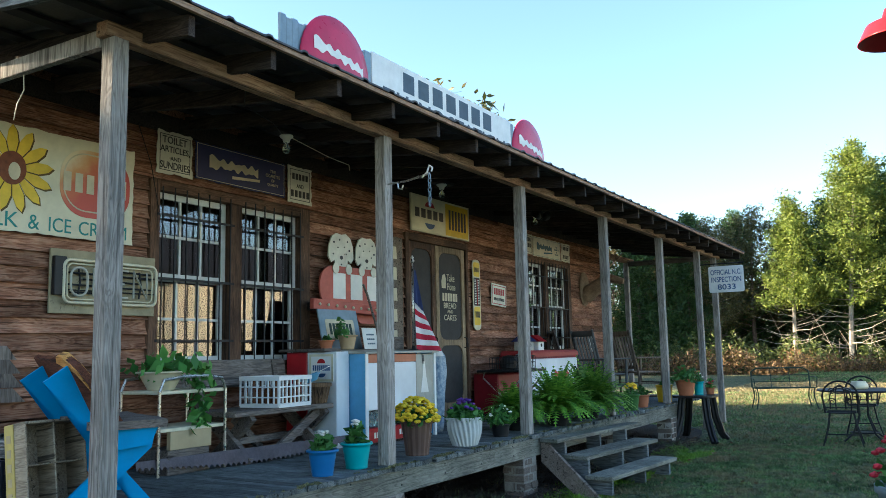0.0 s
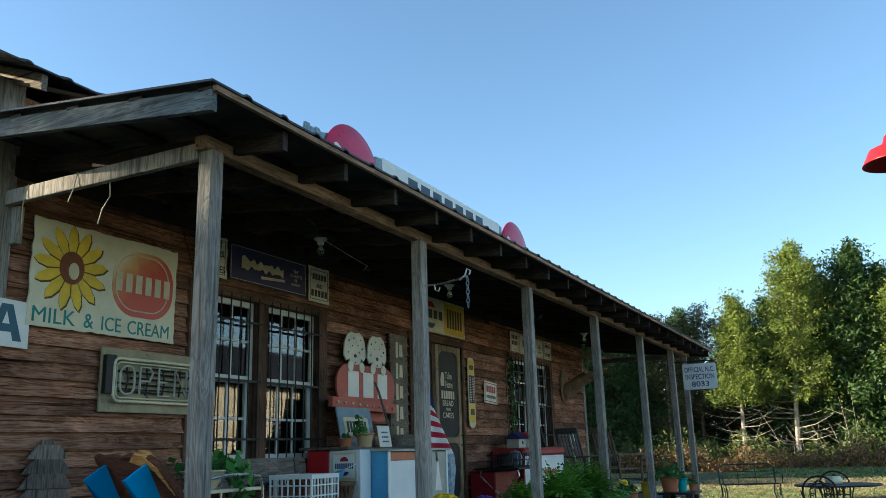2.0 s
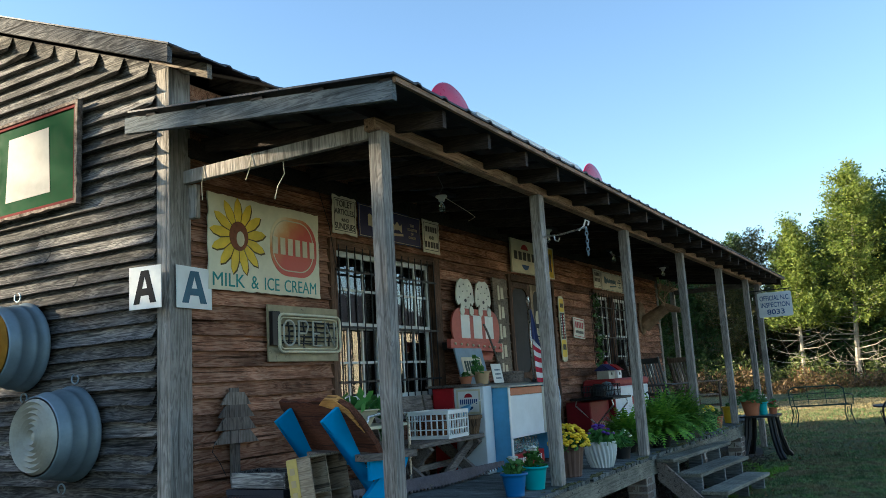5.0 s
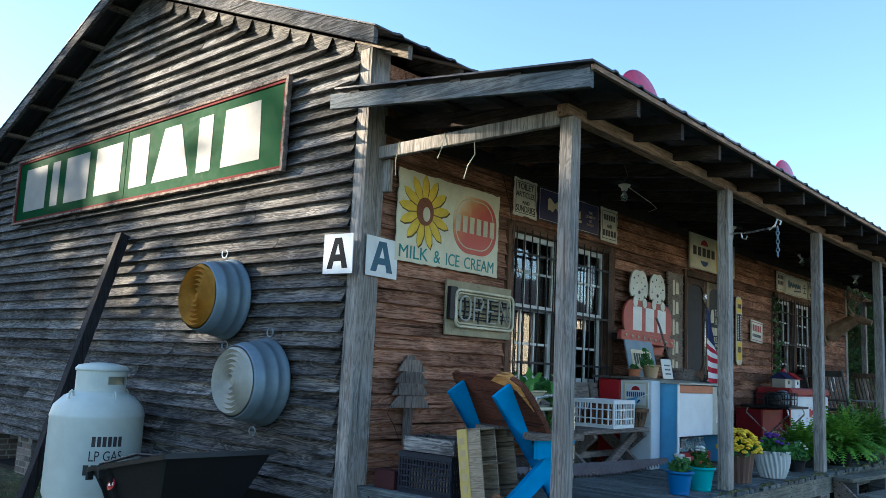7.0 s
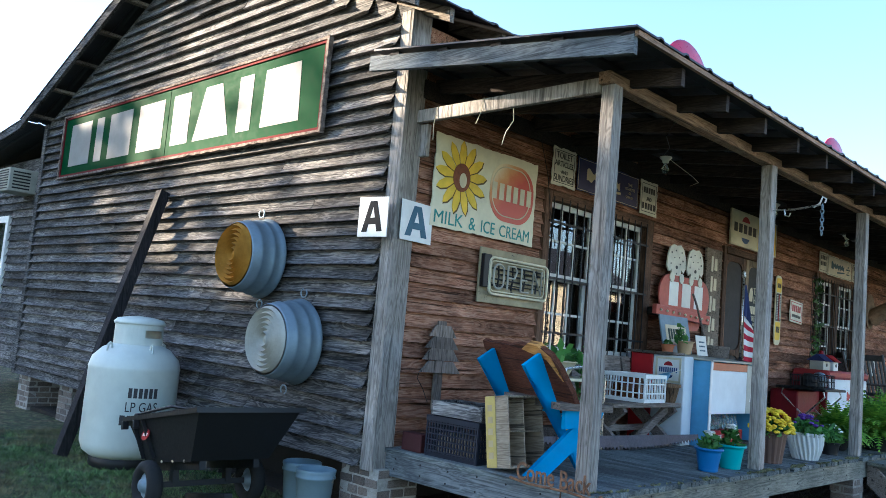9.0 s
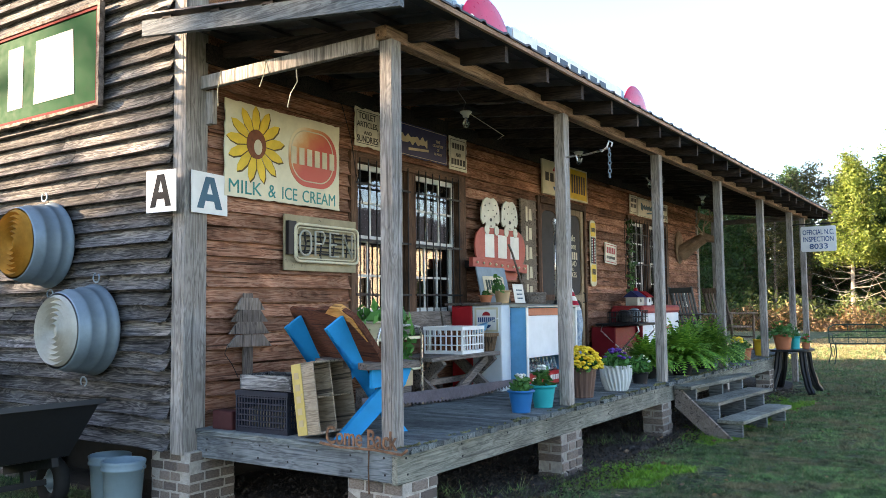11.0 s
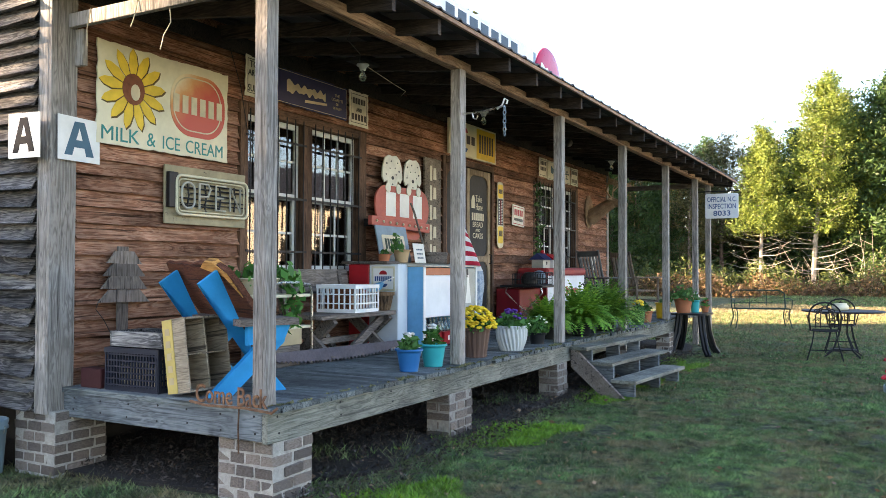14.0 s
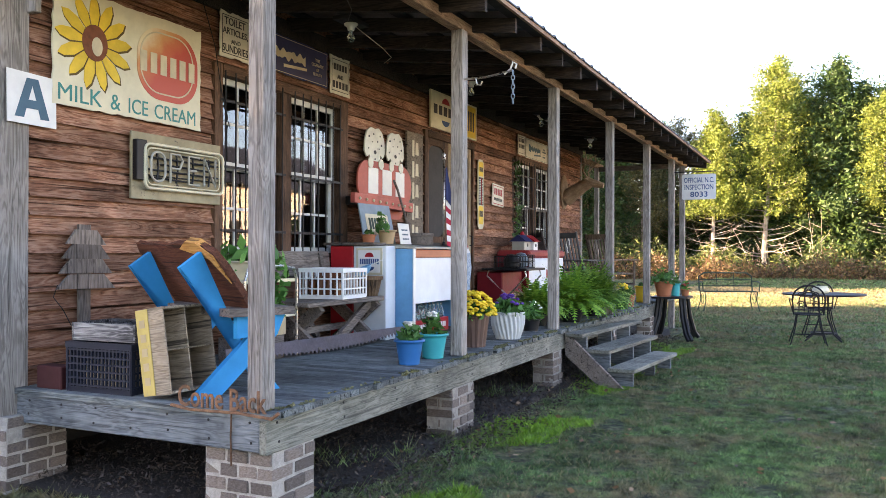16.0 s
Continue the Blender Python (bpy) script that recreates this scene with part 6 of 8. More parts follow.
for a, b, lo, hi in ((-9.7, -9.6, 0.9, 2.6), (-8.7, -8.6, 0.9, 2.6), (-9.6, -8.7, 0.9, 1.0), (-9.6, -8.7, 2.5, 2.6), (-9.6, -8.7, 1.72, 1.78)):
    box(bm, a, b, 0.0, 0.07, lo, hi)
part("window_frame", bm, "white", wing_win)
part("pane", box(B(), -9.6, -8.7, 0.045, 0.055, 1.0, 2.5), "glass", wing_win)

# ---------------------------------------------------------------- things at the near end of the porch
bm = B()
box(bm, 0.13, 0.33, 0.05, 0.15, DECK, DECK + 0.13, 0.006)
single("red_block", bm, "maroon", Matrix.Identity(4), "dull red-brown block lying on the porch floor", "block")


unit_cube = mesh_from(box(B(), -0.5, 0.5, -0.5, 0.5, -0.5, 0.5), "slat")


def slat(name, mat, parent, x0, x1, y0, y1, z0, z1):
    """A small straight piece on a shared mesh."""
    ob = new(name, SLATS.setdefault(mat, unit_cube.copy()))
    if not ob.data.materials:
        ob.data.materials.append(M[mat])
    ob.parent = parent
    ob.location, ob.scale = ((x0 + x1) / 2, (y0 + y1) / 2, (z0 + z1) / 2), (x1 - x0, y1 - y0, z1 - z0)
    return ob


SLATS = {}


def milk_crate(m, w, d, h, mat, label, step=0.045, rows=5):
    t = thing("plastic_crate", m, label, "crate", "plastic crates")
    for y0 in (-d / 2, d / 2 - 0.012):
        n = int(w / step)
        for i in range(n + 1):
            x = -w / 2 + w * i / n
            slat("upright_slat", mat, t, x - 0.005, x + 0.005, y0, y0 + 0.012, 0.012, h - 0.02)
        for j in range(1, rows):
            z = h * j / rows
            slat("cross_slat", mat, t, -w / 2, w / 2, y0 - 0.001, y0 + 0.013, z - 0.005, z + 0.005)
    for x0 in (-w / 2, w / 2 - 0.012):
        n = int(d / step)
        for i in range(n + 1):
            y = -d / 2 + d * i / n
            slat("upright_slat", mat, t, x0, x0 + 0.012, y - 0.005, y + 0.005, 0.012, h - 0.02)
        for j in range(1, rows):
            z = h * j / rows
            slat("cross_slat", mat, t, x0 - 0.001, x0 + 0.013, -d / 2, d / 2, z - 0.005, z + 0.005)
    part("bottom", box(B(), -w / 2, w / 2, -d / 2, d / 2, 0.0, 0.03), mat, t)
    bm = B()
    ring(bm, [(-w / 2 - 0.006, -d / 2 - 0.006), (w / 2 + 0.006, -d / 2 - 0.006), (w / 2 + 0.006, d / 2 + 0.006), (-w / 2 - 0.006, d / 2 + 0.006)], [(-w / 2 + 0.014, -d / 2 + 0.014), (w / 2 - 0.014, -d / 2 + 0.014), (w / 2 - 0.014, d / 2 - 0.014), (-w / 2 + 0.014, d / 2 - 0.014)], h - 0.03, h + 0.004)
    part("rim", bm, mat, t)
    return t


milk_crate(pose(0.60, 0.24, DECK, 0, 0, 2), 0.47, 0.36, 0.275, "dark_plastic", "dark blue-grey plastic milk crate on the porch floor", 0.026, 7)
bm = B()
box(bm, 0.42, 0.78, 0.12, 0.36, DECK + 0.012, DECK + 0.16, 0.004)
single("stored_parcel", bm, "cardboard", Matrix.Identity(4), "pale parcel lying inside the milk crate", "parcel")


def divided_tray(m, w, d, h, nx, ny, label, side="clap_grey", name="divided_tray"):
    t = thing(name, m, label, "crate")
    part("end_board", box(B(), -w / 2, -w / 2 + 0.014, -d / 2, d / 2, 0, h, 0.002), side, t)
    part("end_board", box(B(), w / 2 - 0.014, w / 2, -d / 2, d / 2, 0, h, 0.002), side, t)
    part("side_board", box(B(), -w / 2 + 0.014, w / 2 - 0.014, -d / 2, -d / 2 + 0.010, 0, h, 0.002), side, t)
    part("side_board", box(B(), -w / 2 + 0.014, w / 2 - 0.014, d / 2 - 0.010, d / 2, 0, h, 0.002), side, t)
    part("bottom", box(B(), -w / 2 + 0.014, w / 2 - 0.014, -d / 2 + 0.010, d / 2 - 0.010, 0, 0.010), side, t)
    for k in range(1, nx):
        x = -w / 2 + w * k / nx
        part("divider", box(B(), x - 0.004, x + 0.004, -d / 2 + 0.010, d / 2 - 0.010, 0.010, h * 0.92), side, t)
    for k in range(1, ny):
        y = -d / 2 + d * k / ny
        part("divider", box(B(), -w / 2 + 0.014, w / 2 - 0.014, y - 0.004, y + 0.004, 0.010, h * 0.9), side, t)
    return t


divided_tray(pose(0.57, 0.27, DECK + 0.28, 0, 0, 3), 0.46, 0.31, 0.10, 3, 2, "grey weathered divided wooden tray on a milk crate")
# a soda crate on its end, its open cells towards the lawn; local z of the tray points to +x
stand = Matrix(((0, 0, 1, 0), (0, 1, 0, 0), (-1, 0, 0, 0), (0, 0, 0, 1)))
soda_crate = divided_tray(pose(0.94, 0.215, DECK + 0.238, 0, -9, -4) @ stand, 0.46, 0.34, 0.20, 2, 2, "old wooden soda crate standing on end, yellow painted side", "crate_wood", "soda_crate")
part("painted_board", box(B(), -0.228, 0.228, -0.176, -0.1705, 0.0, 0.09, 0.001), "crate_yellow", soda_crate, "faded yellow painted board")
bars("brand_bars", -0.19, 0.19, 0.025, 0.065, 5, 0, "cardboard", soda_crate, 0.45, m=Matrix(((1, 0, 0, 0), (0, 0, -1, -0.1762), (0, 1, 0, 0), (0, 0, 0, 1))))


def plank_chair():
    t = thing("plank_chair", pose(0.875, 0.27, DECK, 0, 0, -22.2), "bright blue cross-legged plank chair with a red-brown slab seat and back", "chair")
    a0, a1 = Vector((0, -0.005, 0.74)), Vector((0, 0.53, 0.0))
    for s in (-1, 1):
        bm = B()
        x = s * 0.325
        d = (a1 - a0).normalized()
        n = Vector((0, d.z, -d.y))
        w = 0.072
        pts = [a0 - n * w, a0 + n * w, a1 + n * w, a1 - n * w]
        pts[3].z = pts[2].z = 0.0
        pts[2].y = a1.y + 0.01
        pts[3].y = a1.y - 0.10
        va = [bm.verts.new((x - 0.021, p.y, p.z)) for p in pts]
        vb = [bm.verts.new((x + 0.021, p.y, p.z)) for p in pts]
        bm.faces.new(va), bm.faces.new(vb)
        for k in range(4):
            bm.faces.new((va[k], va[(k + 1) % 4], vb[(k + 1) % 4], vb[k]))
        part("back_leg", bm, "blue", t)
        bm = B()
        x = s * 0.368
        pts = [(-0.02, 0.0), (0.14, 0.0), (0.50, 0.32), (0.52, 0.43), (0.44, 0.43)]
        va = [bm.verts.new((x - 0.021, p, q)) for p, q in pts]
        vb = [bm.verts.new((x + 0.021, p, q)) for p, q in pts]
        bm.faces.new(va), bm.faces.new(vb)
        for k in range(5):
            bm.faces.new((va[k], va[(k + 1) % 5], vb[(k + 1) % 5], vb[k]))
        part("front_leg", bm, "blue", t)
        bm = B()
        pts = [(0.22, 0.31), (0.48, 0.34), (0.52, 0.43), (0.22, 0.43)]
        x = s * 0.41
        va = [bm.verts.new((x - 0.019, p, q)) for p, q in pts]
        vb = [bm.verts.new((x + 0.019, p, q)) for p, q in pts]
        bm.faces.new(va), bm.faces.new(vb)
        for k in range(4):
            bm.faces.new((va[k], va[(k + 1) % 4], vb[(k + 1) % 4], vb[k]))
        part("seat_rail", bm, "blue", t)
    part("stretcher", box(B(), -0.345, 0.345, 0.44, 0.48, 0.36, 0.43, 0.004), "blue", t)
    # live-edged back in front of the sloping planks
    up = (a0 - a1).normalized()
    ahead = Vector((0, up.z, -up.y))
    lean = Matrix(((1, 0, 0, 0), (0, up.y, ahead.y, a1.y + ahead.y * 0.12), (0, up.z, ahead.z, a1.z + ahead.z * 0.12), (0, 0, 0, 1)))
    edge = [(-0.46, 0.42), (0.40, 0.42), (0.46, 0.60), (0.47, 0.80), (0.44, 0.90), (0.33, 0.96), (0.22, 0.945), (0.08, 0.965), (-0.08, 0.945), (-0.20, 0.96), (-0.36, 0.955), (-0.45, 0.97), (-0.49, 0.91), (-0.47, 0.70)]
    bm = B()
    plate(bm, edge, -0.04, -0.005)
    slab = part("back_slab", bm, "slab", t, "red-brown live-edged back slab")
    slab.matrix_local = lean
    bm = B()
    plate(bm, [(0.10, 0.93), (0.21, 0.975), (0.33, 0.968), (0.43, 0.88), (0.44, 0.70), (0.37, 0.86)], -0.046, 0.001)
    sap = part("sapwood_edge", bm, "slab_edge", t, "orange sapwood edge")
    sap.matrix_local = lean
    bm = B()
    plate(bm, [(-0.46, 0.16), (0.46, 0.16), (0.47, 0.36), (0.45, 0.46), (0.47, 0.56), (0.20, 0.59), (-0.15, 0.57), (-0.46, 0.60), (-0.45, 0.42)], 0.432, 0.475)
    part("seat_slab", bm, "bench_wood", t, "grey-brown seat slab")
    return t


plank_chair()

tree_orn = thing("slat_tree", on_front(0.44, 1.20, 0.05), "grey slatted wooden tree ornament against the wall", "ornament")
part("stake", box(B(), -0.045, 0.045, -0.36, 0.32, 0, 0.02, 0.002), "bench_wood", tree_orn)
for k, (w0, w1, y) in enumerate(((0.08, 0.15, 0.20), (0.10, 0.18, 0.11), (0.12, 0.20, 0.02), (0.13, 0.22, -0.075))):
    bm = B()
    plate(bm, [(-w1, y), (w1, y - 0.006), (w0, y + 0.085), (-w0, y + 0.088)], 0.021, 0.037 + 0.004 * (k % 2))
    part("slat", bm, "bench_wood", tree_orn)
part("hook", tube(B(), [(-0.2, -0.05, 0.02), (-0.23, -0.12, 0.02), (-0.16, -0.2, 0.02), (-0.10, -0.3, 0.02)], 0.003, 5), "iron", tree_orn)

come = thing("scroll_sign", pose(1.53, -0.012, DECK - 0.02) @ Matrix(((1, 0, 0, 0), (0, 0, -1, 0), (0, 1, 0, 0), (0, 0, 0, 1))), "rusty scrolled iron come back sign on the porch edge", "sign")
words("letters", "Come Back", -0.28, 0.27, 0.02, 0.13, 0.0, "rust", come, 0.006, 0.01)
part("base_rail", tube(B(), [(-0.33, 0.02, 0), (-0.2, 0.005, 0), (0.1, 0.012, 0), (0.30, 0.0, 0), (0.34, 0.03, 0)], 0.009, 6), "rust", come)
part("stem", tube(B(), [(0.06, 0.005, 0.004), (0.055, -0.10, 0.004), (0.06, -0.25, 0.004)], 0.005, 5), "rust", come)

# ---------------------------------------------------------------- plants


def leaf_cloud(n, shape, size, seed, thin=0.5):
    rr = np.random.default_rng(seed)
    p = np.array([shape(rr) for _ in range(n)])
    return leaf_mesh("leaves", cards(p, size * (0.6 + 0.8 * rr.random(n)), 0.1, thin))


def ball(rx, ry, rz, c=(0, 0, 0), shell=0.55):
    def f(rr):
        v = rr.normal(size=3)
        v /= np.linalg.norm(v)
        v *= shell + (1 - shell) * rr.random()
        v[2] = abs(v[2]) if rz > 0 else v[2]
        return np.array(c) + v * (rx, ry, abs(rz))
    return f


def blooms(n, f, r, seed, ry=0.6):
    """Small domed flower heads."""
    rr = np.random.default_rng(seed)
    bm = B()
    for _ in range(n):
        c = f(rr)
        q = r * (0.75 + 0.5 * rr.random())
        bmesh.ops.create_icosphere(bm, subdivisions=1, radius=q, matrix=Matrix.Translation(c) @ Matrix.Diagonal((1, 1, ry, 1)))
    return bm


def pot_bm(r0, r1, h, rim=0.012, n=28, ripple=None, belly=0.0):
    prof = [(r0, 0.0), (r0 + 0.004, 0.006)] + [(r0 + (r1 - r0) * t + belly * math.sin(math.pi * t), h * t) for t in np.linspace(0.08, 0.9, 9)]
    prof += [(r1 + rim, h * 0.91), (r1 + rim, h - 0.003), (r1 + rim - 0.004, h), (r1 - 0.01, h), (r1 - 0.014, h * 0.86)]
    return lathe(B(), prof, n, ripple=ripple)


def pot_plant(name, m, r0, r1, h, mat, label, leaves=None, flowers=None, ripple=None, belly=0.0, rim=0.012, n=28):
    t = thing(name, m, label, "potted plant", "potted plants")
    part("pot", pot_bm(r0, r1, h, rim, n, ripple, belly), mat, t, "", ripple is None)
    part("soil", lathe(B(), [(r1 - 0.012, h * 0.86), (r1 - 0.03, h * 0.9), (0.005, h * 0.92)], 20), "soil", t)
    if leaves:
        part("leaves", leaves, "leaf", t)
    if flowers:
        tagged(part("blossom", flowers[0], flowers[1], t), kind="stuff")
    return t


pot_plant("flower_pot", pose(1.60, 1.86, DECK), 0.070, 0.098, 0.175, "blue_pot", "small blue glazed pot with pale pansies", leaf_cloud(70, ball(0.075, 0.075, 0.13, (0, 0, 0.17)), 0.035, 2), (blooms(9, ball(0.05, 0.05, 0.05, (0, 0, 0.27)), 0.020, 3), "petal_white"))
pot_plant("flower_pot", pose(1.60, 2.24, DECK), 0.075, 0.105, 0.185, "teal_pot", "small turquoise glazed pot with white flowers", leaf_cloud(90, ball(0.08, 0.08, 0.15, (0, 0, 0.18)), 0.035, 4), (blooms(8, ball(0.07, 0.07, 0.05, (0.02, 0, 0.31)), 0.020, 5), "petal_white"))
pot_plant("flower_pot", pose(1.585, 3.06, DECK), 0.088, 0.128, 0.275, "brown_pot", "fluted brown planter full of yellow chrysanthemums", leaf_cloud(240, ball(0.165, 0.165, 0.13, (0, 0, 0.25)), 0.035, 6), (blooms(190, ball(0.19, 0.19, 0.19, (0, 0, 0.27), 0.88), 0.024, 7), "mum"), ripple=lambda a, t: 0.004 * math.cos(14 * a), n=56)
pot_plant("flower_pot", pose(1.61, 3.79, DECK), 0.105, 0.150, 0.245, "white_pot", "pale ceramic pot with swirled ribs and purple pansies", leaf_cloud(260, ball(0.17, 0.17, 0.14, (0, 0, 0.22)), 0.045, 8), (blooms(26, ball(0.15, 0.15, 0.09, (0, 0, 0.31), 0.8), 0.024, 9), "petal_purple"), ripple=lambda a, t: 0.006 * math.cos(22 * a + 9 * t), n=132, belly=0.018)
pot_plant("flower_pot", pose(1.57, 4.55, DECK), 0.070, 0.092, 0.125, "black_plastic", "small black plastic pot with a white-flowering plant", leaf_cloud(150, ball(0.13, 0.13, 0.19, (0, 0, 0.12)), 0.035, 10), (blooms(12, ball(0.12, 0.12, 0.10, (0, 0, 0.2), 0.9), 0.015, 11), "petal_white"))
pot_plant("flower_pot", pose(1.66, 8.15, DECK), 0.085, 0.115, 0.21, "leaf", "pale green pot with a yellow flower head", leaf_cloud(60, ball(0.09, 0.09, 0.10, (0, 0, 0.2)), 0.03, 13), (blooms(14, ball(0.09, 0.09, 0.08, (0, 0, 0.28)), 0.03, 14), "mum"))
pot_plant("flower_pot", pose(1.62, 8.75, DECK), 0.075, 0.10, 0.17, "terracotta", "small terracotta pot with green shoots", leaf_cloud(70, ball(0.09, 0.09, 0.14, (0, 0, 0.16)), 0.03, 15))
pot_plant("flower_pot", pose(1.60, 9.90, DECK), 0.10, 0.12, 0.26, "yellow", "bright yellow pail with dark round marks", leaf_cloud(50, ball(0.08, 0.08, 0.08, (0, 0, 0.25)), 0.03, 16))


def fern(m, seed, label, spread=0.43):
    t = thing("boston_fern", m, label, "fern", "potted ferns")
    part("pot", pot_bm(0.10, 0.15, 0.16), "black_plastic", t, "black nursery pot", True)
    rr = random.Random(seed)
    vs, fs = [], []
    for k in range(330):
        a, el = rr.random() * 6.283, 0.5 + 1.0 * rr.random()
        L = spread * (0.75 + 0.65 * rr.random())
        p, d = Vector((0.05 * math.cos(a), 0.05 * math.sin(a), 0.15)), Vector((math.cos(a) * math.cos(el), math.sin(a) * math.cos(el), math.sin(el)))
        n = 13
        side = Vector((-math.sin(a), math.cos(a), 0))
        for i in range(n):
            q = p + d * (L / n)
            w = 0.078 * (1 - (i / n) ** 2.2) * (0.5 + min(1, i / 3) * 0.5)
            for s in (-1, 1):
                tip = (p + q) / 2 + side * (s * w) + Vector((0, 0, -0.15 * w)) + d * 0.010
                j = len(vs)
                vs += [tuple(p), tuple(p + d * (L / n) * 0.9), tuple(tip)]
                fs.append((j, j + 1, j + 2))
            p = q
            d = (d + Vector((0, 0, -0.105 - 0.06 * rr.random()))).normalized()
    part("fronds", raw_mesh("fronds", vs, fs), "fern", t, "arching feathery green fronds")
    return t


fern(pose(1.40, 5.22, DECK), 9, "green fern standing behind a porch post", 0.29)
fern(pose(1.62, 5.80, DECK), 3, "big arching green fern hanging over the porch step")
fern(pose(1.60, 6.80, DECK), 5, "big arching green fern at the porch edge", 0.45)

# ---------------------------------------------------------------- tea cart, bench and what lies on it
cart = thing("tea_cart", pose(0.40, 1.62, DECK), "old steel tube cart with two cream shelves", "cart")
for z in (0.30, 0.56):
    part("shelf", box(B(), -0.20, 0.20, -0.30, 0.30, z, z + 0.025, 0.004), "cream", cart, "chipped cream shelf")
for s in (-1, 1):
    bm = B()
    tube(bm, [(s * 0.205, -0.305, 0.0), (s * 0.205, -0.305, 0.58), (s * 0.205, -0.27, 0.66), (s * 0.205, -0.10, 0.68), (s * 0.205, 0.12, 0.68), (s * 0.205, 0.27, 0.66), (s * 0.205, 0.305, 0.58), (s * 0.205, 0.305, 0.0)], 0.012, 7)
    part("side_tube", bm, "chrome", cart)
planter = thing("trailing_planter", pose(0.42, 1.48, DECK + 0.585), "cream bowl planter with a trailing variegated plant on the cart", "potted plant")
part("bowl", pot_bm(0.09, 0.165, 0.135, 0.016), "cream_pot", planter, "", True)
part("soil", lathe(B(), [(0.15, 0.11), (0.1, 0.12), (0.005, 0.12)], 20), "soil", planter)


def trailing(rr):
    u = rr.random()
    if u < 0.5:
        v = rr.normal(size=3) * (0.11, 0.14, 0.05)
        return np.array((0, 0, 0.17)) + v
    s = rr.random()
    return np.array((0.15 + 0.03 * rr.normal(), 0.20 + 0.10 * rr.normal() * (1 - 0.5 * s), 0.18 - 0.48 * s))


part("foliage", leaf_cloud(190, trailing, 0.05, 21, 0.55), "leaf", planter, "green heart-shaped leaves")
bm = B()
box(bm, 0.30, 0.60, 1.40, 1.78, DECK + 0.002, DECK + 0.17, 0.004)
single("wooden_box", bm, "bench_wood", Matrix.Identity(4), "low brown wooden box under the cart", "box")
bm = B()
box(bm, 0.56, 0.60, 1.42, 1.80, DECK + 0.172, DECK + 0.30, 0.003)
single("cardboard_flat", bm, "cardboard", Matrix.Identity(4), "tan cardboard flat standing on a box", "box")


def bench():
    t = thing("plank_bench", Matrix.Identity(4), "old grey plank bench with a wide back board and crossed legs", "bench")
    part("seat", box(B(), 0.22, 0.72, 1.92, 3.08, 0.93, 0.97, 0.006), "bench_wood", t)
    part("back_board", box(B(), 0.10, 0.14, 1.75, 3.12, 1.13, 1.36, 0.01, Matrix.Translation((0.12, 0, 1.2)) @ Matrix.Rotation(radians(-8), 4, "Y") @ Matrix.Translation((-0.12, 0, -1.2))), "bench_wood", t)
    for y in (2.08, 2.96):
        part("leg", beam(B(), (0.26, y, 0.93), (0.68, y + 0.02, DECK + 0.005), 0.05, 0.09), "bench_wood", t)
        part("leg", beam(B(), (0.68, y + 0.05, 0.93), (0.26, y + 0.06, DECK + 0.005), 0.05, 0.09), "bench_wood", t)
        part("back_post", beam(B(), (0.20, y, 0.90), (0.10, y, 1.34), 0.05, 0.07), "bench_wood", t)
    part("brace", beam(B(), (0.52, 2.10, 0.91), (0.40, 2.52, 0.64), 0.035, 0.06), "bench_wood", t)
    part("brace", beam(B(), (0.62, 3.0, 0.92), (0.60, 2.42, DECK + 0.02), 0.035, 0.07), "bench_wood", t)
    part("stretcher", box(B(), 0.44, 0.49, 2.05, 3.0, 0.70, 0.75), "bench_wood", t)
    return t


bench()
milk_crate(pose(0.52, 2.57, 0.972, 0, 0, 4), 0.40, 0.42, 0.245, "white", "white plastic bottle crate on the bench", 0.052, 3)
for i in range(4):
    for j in range(4):
        x, y = 0.40 + 0.08 * i, 2.44 + 0.085 * j
        bm = lathe(B(), [(0.028, 0.0), (0.030, 0.01), (0.030, 0.12), (0.012, 0.17), (0.011, 0.205), (0.014, 0.21)], 10)
        single("bottle", bm, "bottle_brown", pose(x, y, 0.985), "brown glass bottle standing in a crate", "bottle", "crated bottles", smooth=True)
basket = thing("bushel_basket", pose(0.62, 2.98, 0.972), "small brown splint basket on the bench", "basket")
part("basket_wall", lathe(B(), [(0.075, 0.0), (0.08, 0.01), (0.115, 0.17), (0.105, 0.17), (0.07, 0.02)], 36, ripple=lambda a, t: 0.003 * math.cos(18 * a)), "wicker", basket)
part("hoop", lathe(B(), [(0.112, 0.14), (0.122, 0.14), (0.124, 0.172), (0.114, 0.172)], 36), "wicker", basket)
pan = thing("enamel_pan", pose(0.58, 2.95, 1.155, 14, -16, 0), "blue and white enamel pan resting on the basket", "pan")
part("bowl", lathe(B(), [(0.05, 0.0), (0.055, 0.004), (0.11, 0.06), (0.118, 0.062), (0.10, 0.052), (0.02, 0.01)], 24), "case_blue", pan, "", True)
part("handle", beam(B(), (0.10, 0.0, 0.058), (0.22, 0.02, 0.07), 0.025, 0.008), "letter_white", pan)

bm = B()
n = 44
top, low = [], []
for k in range(n + 1):
    t = k / n
    x = -1.05 + 2.1 * t
    top.append((x, 0.125 + 0.0 * math.sin(math.pi * t)))
for k in range(3 * n + 1):
    t = k / (3 * n)
    low.append((-1.05 + 2.1 * t, 0.065 - 0.062 * math.sin(math.pi * t) + (0.022 if k % 3 else 0.0)))
low[0], low[-1] = (-1.05, 0.06), (1.05, 0.06)
plate(bm, low + top[::-1], 0, 0.004)
